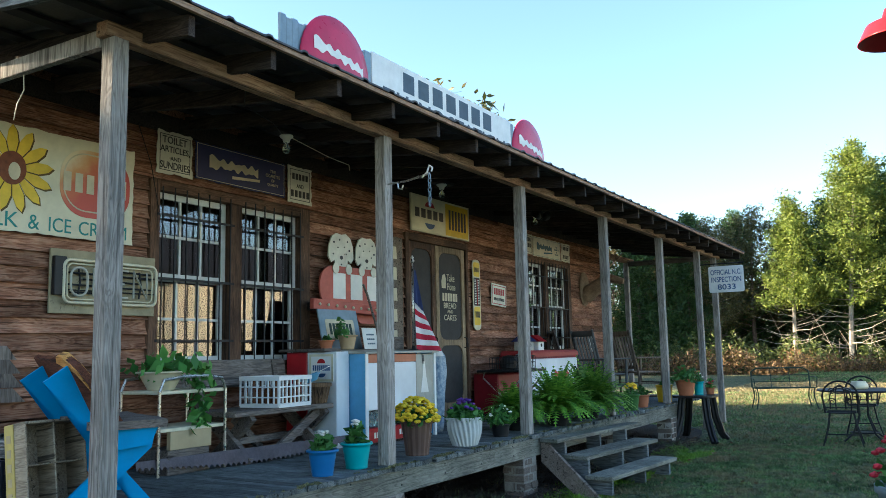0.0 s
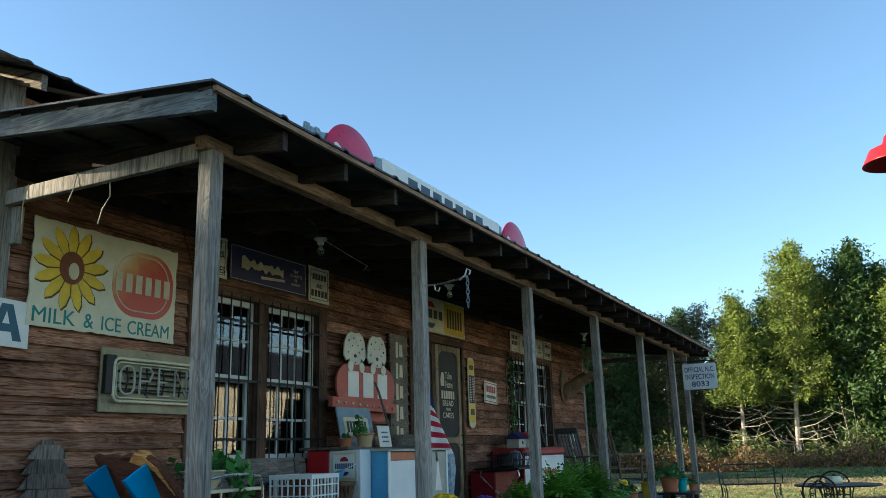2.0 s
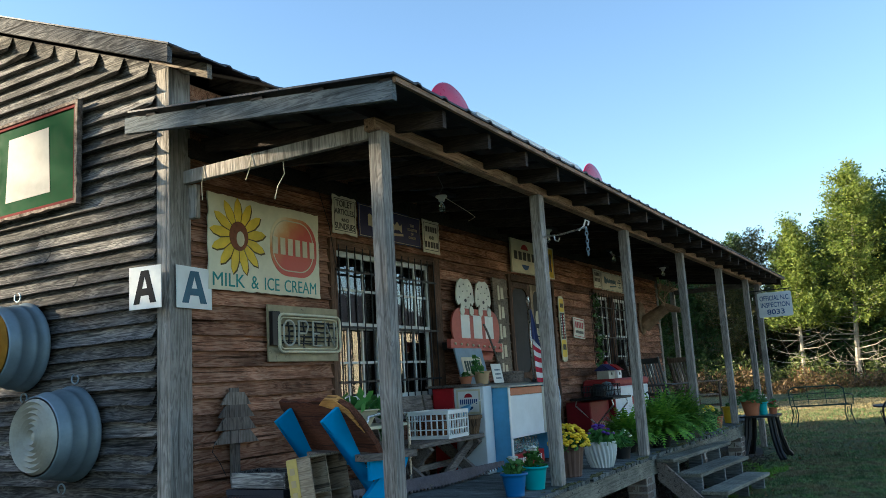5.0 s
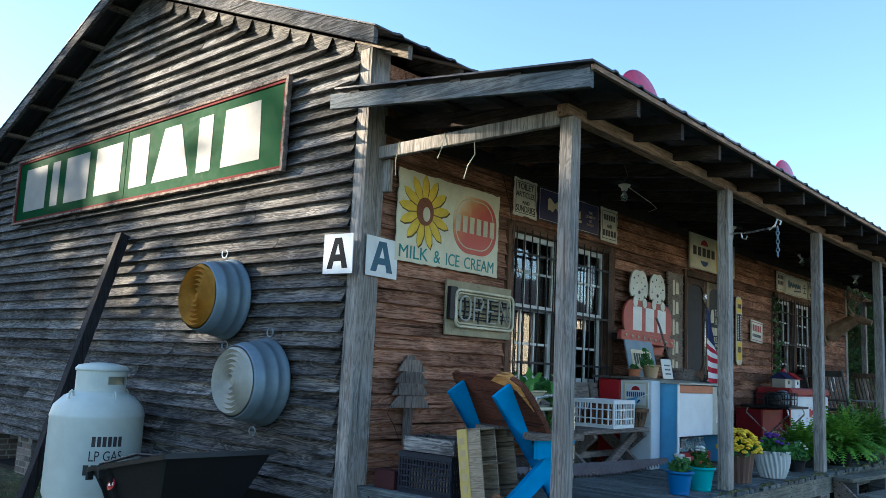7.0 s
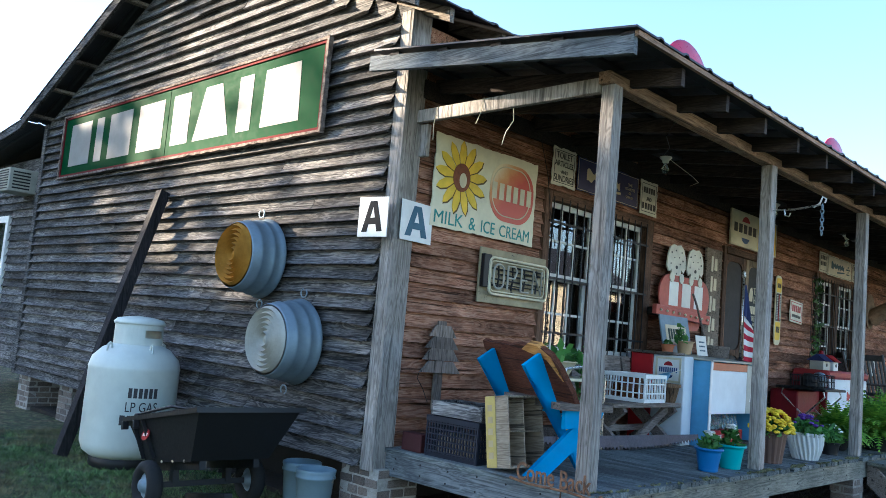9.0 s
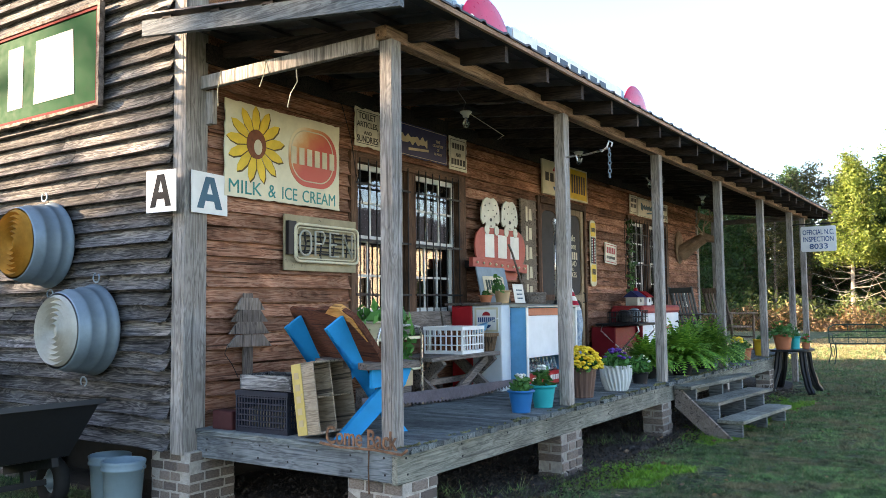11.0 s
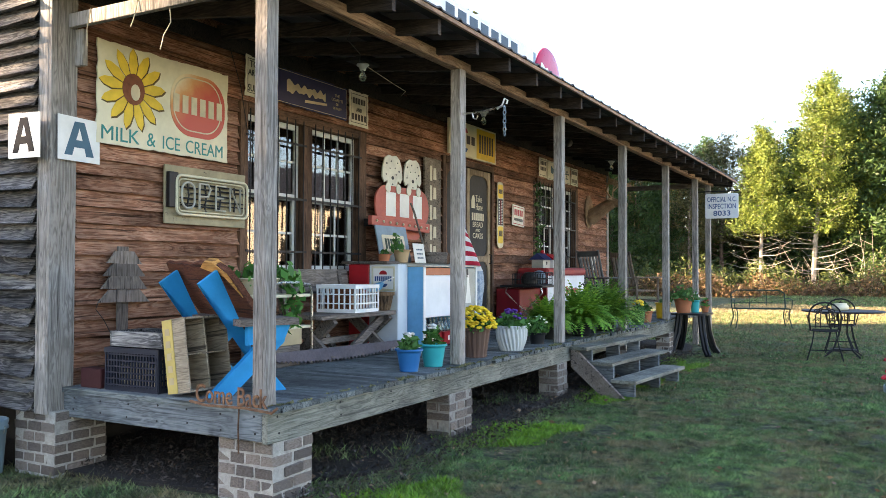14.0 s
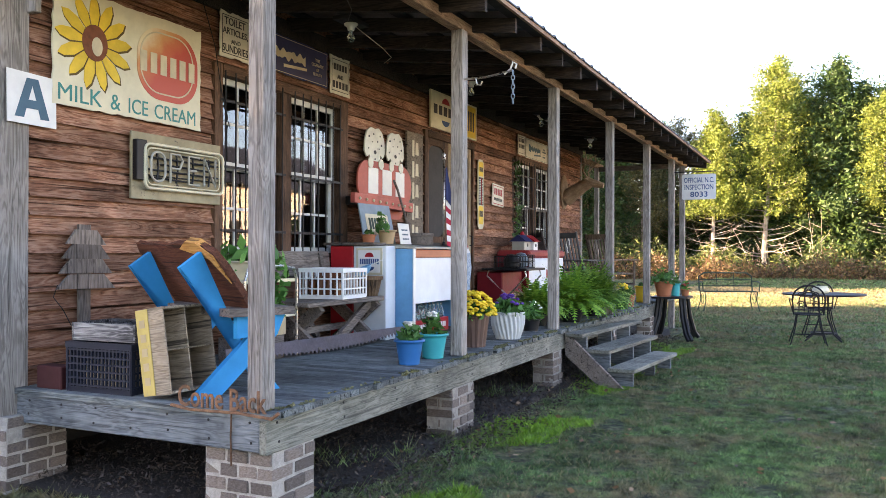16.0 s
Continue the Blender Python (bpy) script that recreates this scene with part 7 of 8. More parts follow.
saw = single("crosscut_saw", bm, "saw", Matrix.Translation((0.72, 2.20, DECK + 0.001)) @ Matrix.Rotation(radians(-7), 4, "Z") @ Matrix(((0, 0, 1, 0), (1, 0, 0, 0), (0, 1, 0, 0), (0, 0, 0, 1))) @ Matrix.Rotation(radians(-14), 4, "X"), "long rusty two-man crosscut saw blade leaning at the bench", "saw")

bm = B()
plate(bm, [(-0.035, 0.0), (0.035, 0.0), (0.012, 0.075), (-0.01, 0.08)], 0, 0.002)
single("paper_scrap", bm, "card", pose(1.0, 3.05, DECK + 0.002, 70, 0, 60), "small folded white paper scrap on the porch floor", "paper")

# ---------------------------------------------------------------- coolers, and what stands on them
cool = thing("drink_cooler", Matrix.Identity(4), "old red and white soda cooler cabinet on the porch", "cooler")
part("body", box(B(), 0.12, 0.36, 3.14, 3.325, DECK, 1.41, 0.006), "red", cool, "red painted side")
part("body", box(B(), 0.364, 0.70, 3.145, 3.325, DECK, 1.41, 0.006), "case_white", cool, "white painted side")
part("top", box(B(), 0.06, 0.60, 3.10, 3.335, 1.414, 1.44, 0.004), "bench_wood", cool, "grey ledge")
lg = thing("soda_plaque", Matrix(((1, 0, 0, 0.533), (0, 0, -1, 3.143), (0, 1, 0, 1.275), (0, 0, 0, 1))), "small soda plaque with a red and blue round mark", "sign")
part("panel", plate(B(), rounded(-0.135, 0.135, -0.125, 0.115, 0.008, 2), 0, 0.006), "white", lg)
ring_bm = ring(B(), [(-0.135, -0.125), (0.135, -0.125), (0.135, 0.115), (-0.135, 0.115)], [(-0.115, -0.105), (0.115, -0.105), (0.115, 0.095), (-0.115, 0.095)], 0.0062, 0.009)
part("border", ring_bm, "cream", lg)
part("logo_top", plate(B(), [(0.045 * math.cos(radians(a)), 0.035 + 0.04 * math.sin(radians(a))) for a in range(0, 181, 15)], 0.0065, 0.0085), "red", lg)
part("logo_low", plate(B(), [(0.05 * math.cos(radians(a)), -0.055 + 0.035 * math.sin(radians(a))) for a in range(180, 361, 15)], 0.0065, 0.0085), "blue_letter", lg)
bars("brand_bars", -0.10, 0.10, -0.03, 0.018, 9, 0.0065, "blue_letter", lg, 0.35)


def display_case():
    t = thing("display_case", Matrix.Identity(4), "pale blue and white chest case with an open base", "cooler")
    part("end_panel", box(B(), 0.18, 0.87, 3.34, 3.37, DECK, 1.385, 0.003), "case_blue", t, "sky blue end panel")
    part("end_panel", box(B(), 0.18, 0.87, 4.48, 4.51, DECK, 1.385, 0.003), "case_blue", t, "sky blue end panel")
    part("front_panel", box(B(), 0.845, 0.868, 3.372, 4.16, 0.885, 1.30, 0.003), "case_white", t, "chalky white front panel")
    part("front_panel", box(B(), 0.845, 0.868, 4.165, 4.478, 0.885, 1.375, 0.003), "galv_pale", t, "grey front panel with a worn picture")
    part("picture_shape", plate(B(), [(0.02, 0.0), (0.16, 0.0), (0.12, 0.16), (0.10, 0.30), (0.06, 0.30), (0.055, 0.16)], 0, 0.002), "letter_white", t).matrix_local = on_front(4.22, 1.0, 0.8685)
    part("picture_cap", plate(B(), [(0.05, 0.30), (0.09, 0.29), (0.08, 0.38), (0.045, 0.39)], 0, 0.002), "letter_dark", t).matrix_local = on_front(4.22, 0.98, 0.8685)
    part("orange_strip", box(B(), 0.845, 0.870, 3.372, 4.16, 1.303, 1.378, 0.003), "case_orange", t, "faded orange strip")
    part("corner_strip", box(B(), 0.869, 0.880, 3.33, 3.371, DECK, 1.385, 0.002), "white", t)
    part("corner_strip", box(B(), 0.85, 0.878, 4.479, 4.515, DECK, 1.385, 0.003), "white", t)
    part("chest_body", box(B(), 0.20, 0.84, 3.372, 4.478, 0.88, 1.37), "case_white", t)
    part("shelf", box(B(), 0.20, 0.84, 3.372, 4.478, DECK + 0.002, DECK + 0.02), "dark_wood", t)
    part("back_panel", box(B(), 0.18, 0.199, 3.372, 4.478, DECK, 0.88), "black", t)
    bm = B()
    vs = [bm.verts.new(p) for p in ((0.14, 3.31, 1.40), (0.90, 3.31, 1.386), (0.90, 4.54, 1.386), (0.14, 4.54, 1.40), (0.14, 3.31, 1.44), (0.90, 3.31, 1.402), (0.90, 4.54, 1.402), (0.14, 4.54, 1.44))]
    for f in ((0, 1, 2, 3), (4, 5, 6, 7), (0, 1, 5, 4), (1, 2, 6, 5), (2, 3, 7, 6), (3, 0, 4, 7)):
        bm.faces.new([vs[i] for i in f])
    part("lid", bm, "galv_pale", t, "grey-white sloping lid")


display_case()
for y in (3.58, 3.98):
    c = thing("bottle_carrier", pose(0.70, y, DECK + 0.022), "red painted soda bottle carrier with empty bottles", "crate", "bottle carriers")
    part("box", box(B(), -0.15, 0.15, -0.17, 0.17, 0, 0.13, 0.004), "red", c)
    bars("brand_bars", -0.10, 0.10, 0.04, 0.09, 5, 0.0, "letter_white", c, m=on_front(0, 0, 0.151))
    for i in range(3):
        for j in range(4):
            bm = lathe(B(), [(0.026, 0.0), (0.027, 0.05), (0.012, 0.09), (0.010, 0.13), (0.013, 0.135)], 8)
            part("bottle", bm, "bottle", c, "clear glass bottle", True).location = (-0.09 + 0.09 * i, -0.125 + 0.083 * j, 0.132)

gb = thing("garden_board", on_front(3.74, 1.62, 0.26) @ Matrix.Rotation(radians(-12), 4, "X"), "grey-green painted garden board with a worn framed label", "sign")
part("board", box(B(), -0.30, 0.30, -0.19, 0.20, 0, 0.018, 0.003), "galv", gb)
part("label_panel", plate(B(), rounded(-0.22, 0.22, -0.10, 0.10, 0.02, 3), 0.0185, 0.021), "letter_cream", gb)
bars("writing_bars", -0.18, 0.18, -0.05, 0.06, 7, 0.0215, "iron_green", gb)
pot_plant("flower_pot", pose(0.36, 3.42, 1.442), 0.05, 0.07, 0.075, "terracotta", "low terracotta pot with a small seedling on the case", leaf_cloud(14, ball(0.05, 0.05, 0.05, (0, 0, 0.07)), 0.03, 31))
pot_plant("flower_pot", pose(0.42, 3.66, 1.430), 0.062, 0.088, 0.135, "tan_pot", "tan clay pot with a stooping green plant on the case", leaf_cloud(26, ball(0.06, 0.09, 0.20, (0, -0.07, 0.12)), 0.045, 32))
card = thing("price_card", on_front(4.02, 1.535, 0.42) @ Matrix.Rotation(radians(-10), 4, "X"), "small white written card on the case", "card")
part("card", box(B(), -0.115, 0.115, -0.105, 0.105, 0, 0.006, 0.001), "card", card)
for k in range(3):
    bars("writing_bars", -0.06, 0.07, 0.03 - 0.045 * k, 0.045 - 0.045 * k, 4, 0.0062, "letter_grey", card, 0.2)
box_round = thing("hat_box", pose(0.40, 4.36, 1.425), "round brown wooden cheese box on the case", "box")
part("drum", lathe(B(), [(0.155, 0.0), (0.16, 0.004), (0.16, 0.115), (0.155, 0.118)], 30), "bench_wood", box_round, "", True)
part("lid", lathe(B(), [(0.164, 0.09), (0.166, 0.12), (0.155, 0.126), (0.01, 0.127)], 30), "bench_wood", box_round, "", True)
bm = B()
tube(bm, [(0.34, 4.30, 1.55), (0.22, 4.25, 2.0), (0.18, 4.24, 2.10)], 0.012, 6)
single("brush_handle", bm, "bench_wood", Matrix.Identity(4), "worn wooden paint brush handle leaning on the wall", "tool")


def flag():
    t = thing("flag", pose(0.66, 4.44, 1.40, 0, 0, -24), "small drooping striped flag on a chrome pole", "flag")
    bm = B()
    tube(bm, [(0, 0, 0.0), (0, 0, 0.90)], 0.011, 8)
    part("pole", bm, "chrome", t, "chrome pole", True)
    part("finial", lathe(B(), [(0.008, 0.90), (0.022, 0.915), (0.024, 0.93), (0.012, 0.945), (0.02, 0.96), (0.004, 0.985)], 12), "chrome", t, "", True)
    part("base", lathe(B(), [(0.07, 0.0), (0.07, 0.012), (0.02, 0.03), (0.012, 0.06)], 20), "iron", t)
    stripes = 9
    for k in range(stripes):
        bm = B()
        z1, z0 = 0.50 - 0.062 * k, 0.50 - 0.062 * (k + 1)
        rows = []
        for z in (z1, z0):
            d = (0.52 - z) / 0.55
            wd = 0.10 + 0.26 * d
            rows.append([bm.verts.new((0.012 + 0.035 * math.sin(u * 9 + 1.2) * d, 0.012 + wd * u, z - 0.10 * u * (1 - d))) for u in np.linspace(0, 1, 9)])
        for a, b, c, e in zip(rows[0], rows[0][1:], rows[1][1:], rows[1]):
            bm.faces.new((a, b, c, e))
        part("stripe", bm, "flag_red" if k % 2 else "flag_white", t, "", True)
    bm = B()
    rows = []
    for z in (0.83, 0.75, 0.62, 0.50):
        d = (0.83 - z) / 0.33
        rows.append([bm.verts.new((0.012 + 0.02 * math.sin(u * 8) * d, 0.012 + (0.02 + 0.08 * d) * u, z - 0.10 * u * 0.95 * d)) for u in np.linspace(0, 1, 7)])
    for r0, r1 in zip(rows, rows[1:]):
        for a, b, c, e in zip(r0, r0[1:], r1[1:], r1):
            bm.faces.new((a, b, c, e))
    part("canton", bm, "flag_blue", t, "dark blue canton", True)


flag()
bm = B()
lathe(bm, [(0.10, 0.0), (0.12, 0.1), (0.135, 0.4), (0.15, 0.62), (0.13, 0.78), (0.08, 0.85), (0.01, 0.86)], 26, ripple=lambda a, t: 0.018 * math.cos(5 * a + 4 * t) + 0.008 * math.cos(11 * a))
single("cloth_bundle", bm, "denim", pose(0.66, 4.78, DECK), "tall bundle of faded blue and white cloth beside the case", "bundle", smooth=True)

# ---------------------------------------------------------------- ice chest, side table and small things
chest = thing("ice_chest", Matrix.Identity(4), "white soda ice chest with a red lid and dark red end", "cooler")
part("body", box(B(), 0.06, 0.52, 7.52, 9.15, 0.62, 1.27, 0.012), "case_white", chest, "white enamel front")
part("end_panel", box(B(), 0.06, 0.525, 7.475, 7.518, 0.62, 1.32, 0.006), "dark_red", chest, "dark red end")
part("lid", box(B(), 0.05, 0.54, 7.50, 9.17, 1.273, 1.385, 0.03), "lid_red", chest, "worn red lid")
for y in (7.6, 9.05):
    for x in (0.12, 0.46):
        part("leg", box(B(), x - 0.02, x + 0.02, y - 0.02, y + 0.02, DECK, 0.62), "iron", chest)
ob = part("brand_ribbon", script_mark(B(), -0.33, 0.33, -0.09, 0.11, 0.0), "red", chest)
ob.matrix_local = on_front(8.55, 1.03, 0.5205) @ Matrix.Scale(0.8, 4)
ice = thing("red_cooler", Matrix.Identity(4), "dark red ice cold drinks cooler under a folding table", "cooler")
part("body", box(B(), 0.08, 0.44, 6.70, 7.46, DECK + 0.03, 1.10, 0.015), "dark_red", ice)
part("base", box(B(), 0.10, 0.42, 6.73, 7.43, DECK, DECK + 0.03), "black", ice)
ob = words("front_words", "ICE COLD", -0.24, 0.24, 0.0, 0.07, 0, "letter_cream", ice)
ob.matrix_local = on_front(7.08, 0.74, 0.4405)
bm = B()
tube(bm, [(0.52, 8.98, 1.0), (0.58, 8.98, 1.02), (0.58, 8.98, 1.10), (0.55, 8.98, 1.14), (0.525, 8.98, 1.12)], 0.012, 6)
part("opener", bm, "iron", chest)

st = thing("folding_table", Matrix.Identity(4), "small black folding table with bent tube legs", "table")
part("top", box(B(), 0.18, 0.80, 6.62, 7.38, 1.12, 1.15, 0.006), "black", st)
for y in (6.70, 7.30):
    part("leg_tube", tube(B(), [(0.75, y, 1.12), (0.77, y, 1.05), (0.30, y + 0.02, DECK)], 0.011, 6), "chrome", st)
    part("leg_tube", tube(B(), [(0.25, y, 1.12), (0.23, y, 1.05), (0.75, y + 0.03, DECK)], 0.011, 6), "chrome", st)


def wire_cage(m, w, d, h, label, house=False):
    t = thing("wire_basket", m, label, "basket", "wire baskets")
    bm = B()
    for i in range(9):
        x = -w / 2 + w * i / 8
        for y in (-d / 2, d / 2):
            tube(bm, [(x, y, 0), (x, y, h)], 0.004, 4)
    for i in range(7):
        y = -d / 2 + d * i / 6
        for x in (-w / 2, w / 2):
            tube(bm, [(x, y, 0), (x, y, h)], 0.004, 4)
    for z in (0.004, h / 2, h):
        tube(bm, [(-w / 2, -d / 2, z), (w / 2, -d / 2, z), (w / 2, d / 2, z), (-w / 2, d / 2, z), (-w / 2, -d / 2, z)], 0.005, 4)
    part("wire_mesh", bm, "iron", t)
    part("bottom", box(B(), -w / 2, w / 2, -d / 2, d / 2, 0, 0.006), "iron", t)
    part("jumble", lathe(B(), [(0.03, 0.007), (w * 0.30, 0.02), (w * 0.33, h * 0.7), (w * 0.2, h * 1.1), (0.01, h * 1.2)], 14), "iron" if not house else "galv", t, "dark jumble in the basket")
    return t


wire_cage(pose(0.52, 6.84, 1.152), 0.34, 0.36, 0.15, "black wire basket of dark odds and ends")
wire_cage(pose(0.52, 7.20, 1.152), 0.30, 0.26, 0.17, "black wire basket with pale bits in it", True)
for y, w, body, roof_m, lab in ((7.66, 0.13, "galv_pale", "navy", "little white birdhouse with a blue striped roof"), (8.02, 0.09, "white", "red", "little white birdhouse with a red roof")):
    b = thing("birdhouse", pose(0.36, y, 1.387), lab, "birdhouse", "birdhouses")
    part("box", box(B(), -0.09, 0.09, -w, w, 0, 0.13, 0.003), body, b)
    bm = B()
    vs = [bm.verts.new(p) for p in ((-0.13, -w - 0.02, 0.12), (0, -w - 0.02, 0.215), (0.13, -w - 0.02, 0.12), (-0.13, w + 0.02, 0.12), (0, w + 0.02, 0.215), (0.13, w + 0.02, 0.12))]
    for f in ((0, 1, 4, 3), (1, 2, 5, 4), (0, 2, 1), (3, 4, 5), (0, 3, 5, 2)):
        bm.faces.new([vs[i] for i in f])
    part("roof", bm, roof_m, b)
    part("entry", lathe(B(), [(0.025, 0.0), (0.025, 0.004), (0.004, 0.005)], 12), "black", b).matrix_local = Matrix.Translation((0.091, 0, 0.07)) @ Matrix.Rotation(radians(90), 4, "Y")
lant = thing("red_lantern", pose(0.30, 7.87, 1.387), "small red and white lantern on the ice chest", "lantern")
part("glass", lathe(B(), [(0.05, 0.0), (0.055, 0.01), (0.055, 0.16), (0.04, 0.18)], 16), "letter_white", lant, "", True)
part("cap", lathe(B(), [(0.06, 0.16), (0.05, 0.21), (0.025, 0.235), (0.03, 0.25), (0.004, 0.27)], 16), "red", lant, "red cap", True)

vine = thing("wire_trellis", on_front(8.22, 2.0, 0.06), "dry vine on a wire trellis beside the far window", "trellis")
bm = B()
for k in range(5):
    tube(bm, [(-0.12 + 0.06 * k, -0.6, 0), (-0.12 + 0.06 * k, 0.75, 0)], 0.004, 4)
for k in range(8):
    tube(bm, [(-0.12, -0.55 + 0.18 * k, 0.004), (0.12, -0.55 + 0.18 * k, 0.004)], 0.004, 4)
part("wire_mesh", bm, "iron", vine)
part("dry_leaves", leaf_cloud(170, lambda rr: np.array((0.10 * rr.normal(), -0.5 + 1.2 * rr.random(), 0.03 + 0.04 * rr.random())), 0.035, 41), "leaf_dark", vine)


def rocking_chair(m, mat, label):
    t = thing("rocking_chair", m, label, "chair", "rocking chairs")
    for s in (-1, 1):
        bm = B()
        tube(bm, [(s * 0.25, y, 0.02 + 0.22 * (y - 0.05) ** 2) for y in np.linspace(-0.45, 0.45, 9)], 0.020, 6)
        part("rocker", bm, "rocker_dark", t)
        part("rear_post", tube(B(), [(s * 0.25, -0.22, 0.04), (s * 0.25, -0.24, 0.42), (s * 0.25, -0.34, 0.80), (s * 0.25, -0.42, 1.12)], 0.021, 7), mat, t)
        part("front_post", tube(B(), [(s * 0.27, 0.24, 0.03), (s * 0.27, 0.25, 0.64)], 0.022, 7), mat, t)
        part("arm", box(B(), s * 0.27 - 0.045, s * 0.27 + 0.045, -0.30, 0.32, 0.645, 0.67, 0.008), mat, t)
        part("side_rung", tube(B(), [(s * 0.26, -0.23, 0.24), (s * 0.26, 0.24, 0.22)], 0.012, 6), mat, t)
    part("seat", box(B(), -0.26, 0.26, -0.24, 0.27, 0.40, 0.43, 0.01), mat, t)
    part("front_rung", tube(B(), [(-0.26, 0.245, 0.24), (0.26, 0.245, 0.24)], 0.012, 6), mat, t)
    part("head_rail", beam(B(), (-0.25, -0.41, 1.06), (0.25, -0.41, 1.06), 0.025, 0.09), mat, t)
    part("low_rail", beam(B(), (-0.25, -0.26, 0.50), (0.25, -0.26, 0.50), 0.025, 0.05), mat, t)
    for k in range(6):
        x = -0.19 + 0.076 * k
        part("back_slat", beam(B(), (x, -0.262, 0.50), (x, -0.41, 1.05), 0.040, 0.014), mat, t)
    return t


rocking_chair(pose(0.55, 10.15, DECK, 0, 0, -28), "rocker", "dark grey-green slat rocking chair on the porch")
rocking_chair(pose(0.80, 11.25, DECK, 0, 0, -32), "bench_wood_v", "brown wooden slat rocking chair near the porch end")
rocking_chair(pose(0.42, 9.50, DECK, 0, 0, -60), "rocker_dark", "dark wooden rocking chair beside the ice chest")

# mounted trophy, one plain shape
bm = B()
lathe(bm, [(0.02, 0.0), (0.20, 0.0), (0.21, 0.02), (0.19, 0.035), (0.02, 0.036)], 20)
for v in bm.verts:
    v.co.y *= 1.45
tube(bm, [(0.0, -0.12, 0.03), (0.0, -0.02, 0.18), (0.0, 0.10, 0.36), (0.0, 0.15, 0.48)], 0.15, 12, 0.09)
tube(bm, [(0.0, 0.17, 0.42), (0.0, 0.13, 0.58), (0.0, 0.09, 0.72)], 0.09, 10, 0.045)
for s in (-1, 1):
    tube(bm, [(s * 0.04, 0.22, 0.45), (s * 0.20, 0.36, 0.40), (s * 0.30, 0.50, 0.50), (s * 0.24, 0.60, 0.66)], 0.018, 6, 0.006)
    tube(bm, [(s * 0.20, 0.36, 0.40), (s * 0.19, 0.58, 0.46)], 0.013, 5, 0.005)
    tube(bm, [(s * 0.30, 0.50, 0.50), (s * 0.33, 0.68, 0.48)], 0.013, 5, 0.004)
    tube(bm, [(s * 0.08, 0.20, 0.45), (s * 0.17, 0.22, 0.43)], 0.03, 6, 0.008)
single("wall_trophy", bm, "hide", on_front(10.78, 2.42, 0.03), "brown mounted trophy head shape with branching antlers", "trophy")

# ---------------------------------------------------------------- lamps, wires and hooks under the porch roof
for y in (2.38, 4.83, 7.2, 9.71):
    b = thing("bare_bulb", pose(0.80, y, porch_z(0.80) - 0.158), "bare clear bulb in a white porcelain holder", "lamp", "porch bulbs")
    part("holder", lathe(B(), [(0.055, 0.0), (0.055, -0.012), (0.032, -0.03), (0.026, -0.055), (0.004, -0.056)], 18), "letter_white", b, "white porcelain holder", True)
    part("bulb", lathe(B(), [(0.012, -0.056), (0.014, -0.07), (0.030, -0.10), (0.033, -0.12), (0.022, -0.145), (0.003, -0.152)], 16), "bottle", b, "clear glass bulb", True)
    part("block", box(B(), -0.07, 0.07, -0.16, 0.16, 0.0, 0.03), "roof_under_shaded", b)
wires = thing("porch_cables", Matrix.Identity(4), "loose pale cables strung beneath the porch roof", "cables")
for pts in (
    [(1.66, 1.05, 3.14), (1.4, 1.3, 3.05), (1.1, 1.9, 3.12), (0.82, 2.3, 3.17)], [(0.80, 2.45, 3.17), (0.75, 3.0, 3.12), (0.5, 3.6, 3.2), (0.2, 4.0, 3.26)],
    [(0.25, 0.0, 3.09), (0.24, -0.02, 2.95), (0.245, -0.02, 2.83)], [(0.70, 0.0, 3.09), (0.70, -0.022, 2.98), (0.66, -0.022, 2.90)],
    [(0.95, 0.03, 2.99), (0.96, 0.03, 2.90), (0.90, 0.03, 2.83), (0.87, 0.03, 2.74)], [(0.05, 1.52, 3.2), (0.06, 1.64, 2.9), (0.05, 1.72, 2.6), (0.07, 1.80, 2.3)],
):
    part("cable", tube(B(), pts, 0.0035, 5), "letter_cream" if 0.1 < pts[0][0] < 1.5 else "iron", wires)
hk = thing("bracket_hook", Matrix.Identity(4), "steel bracket arm with a hanging chain on a porch post", "hook")
part("arm", tube(B(), [(1.745, 2.45, 2.66), (1.95, 2.42, 2.655), (2.17, 2.39, 2.68)], 0.008, 6), "chrome", hk)
part("hook", tube(B(), [(2.10, 2.40, 2.66), (2.15, 2.39, 2.69), (2.17, 2.39, 2.74), (2.20, 2.385, 2.72), (2.19, 2.385, 2.69)], 0.007, 6), "letter_white", hk)
part("spur", tube(B(), [(1.86, 2.43, 2.655), (1.87, 2.43, 2.61), (1.90, 2.43, 2.60), (1.91, 2.43, 2.63)], 0.006, 6), "chrome", hk)
part("plate", box(B(), 1.749, 1.757, 2.42, 2.47, 2.55, 2.75), "chrome", hk)
for k in range(7):
    bm = B()
    fr = [(0.012 * math.cos(a), 0.022 * math.sin(a)) for a in np.linspace(0, 2 * math.pi, 11)[:-1]]
    tube(bm, [((x, 0, z) if k % 2 else (0, x, z)) for x, z in fr + fr[:1]], 0.004, 5)
    part("link", bm, "galv", hk).location = (2.17, 2.39, 2.66 - 0.034 * k)
sp = thing("porch_speaker", pose(0.95, 7.05, 3.06), "dark ceiling spotlight with two heads under the porch roof", "lamp")
part("mount", lathe(B(), [(0.06, 0.14), (0.06, 0.10), (0.02, 0.08), (0.02, 0.0)], 14), "iron", sp)
for s in (-1, 1):
    part("head", lathe(B(), [(0.03, 0.0), (0.04, 0.05), (0.065, 0.13), (0.06, 0.13), (0.01, 0.10)], 16), "iron", sp, "", True).matrix_local = Matrix.Translation((0, s * 0.05, 0.02)) @ Matrix.Rotation(radians(s * -65), 4, "X")

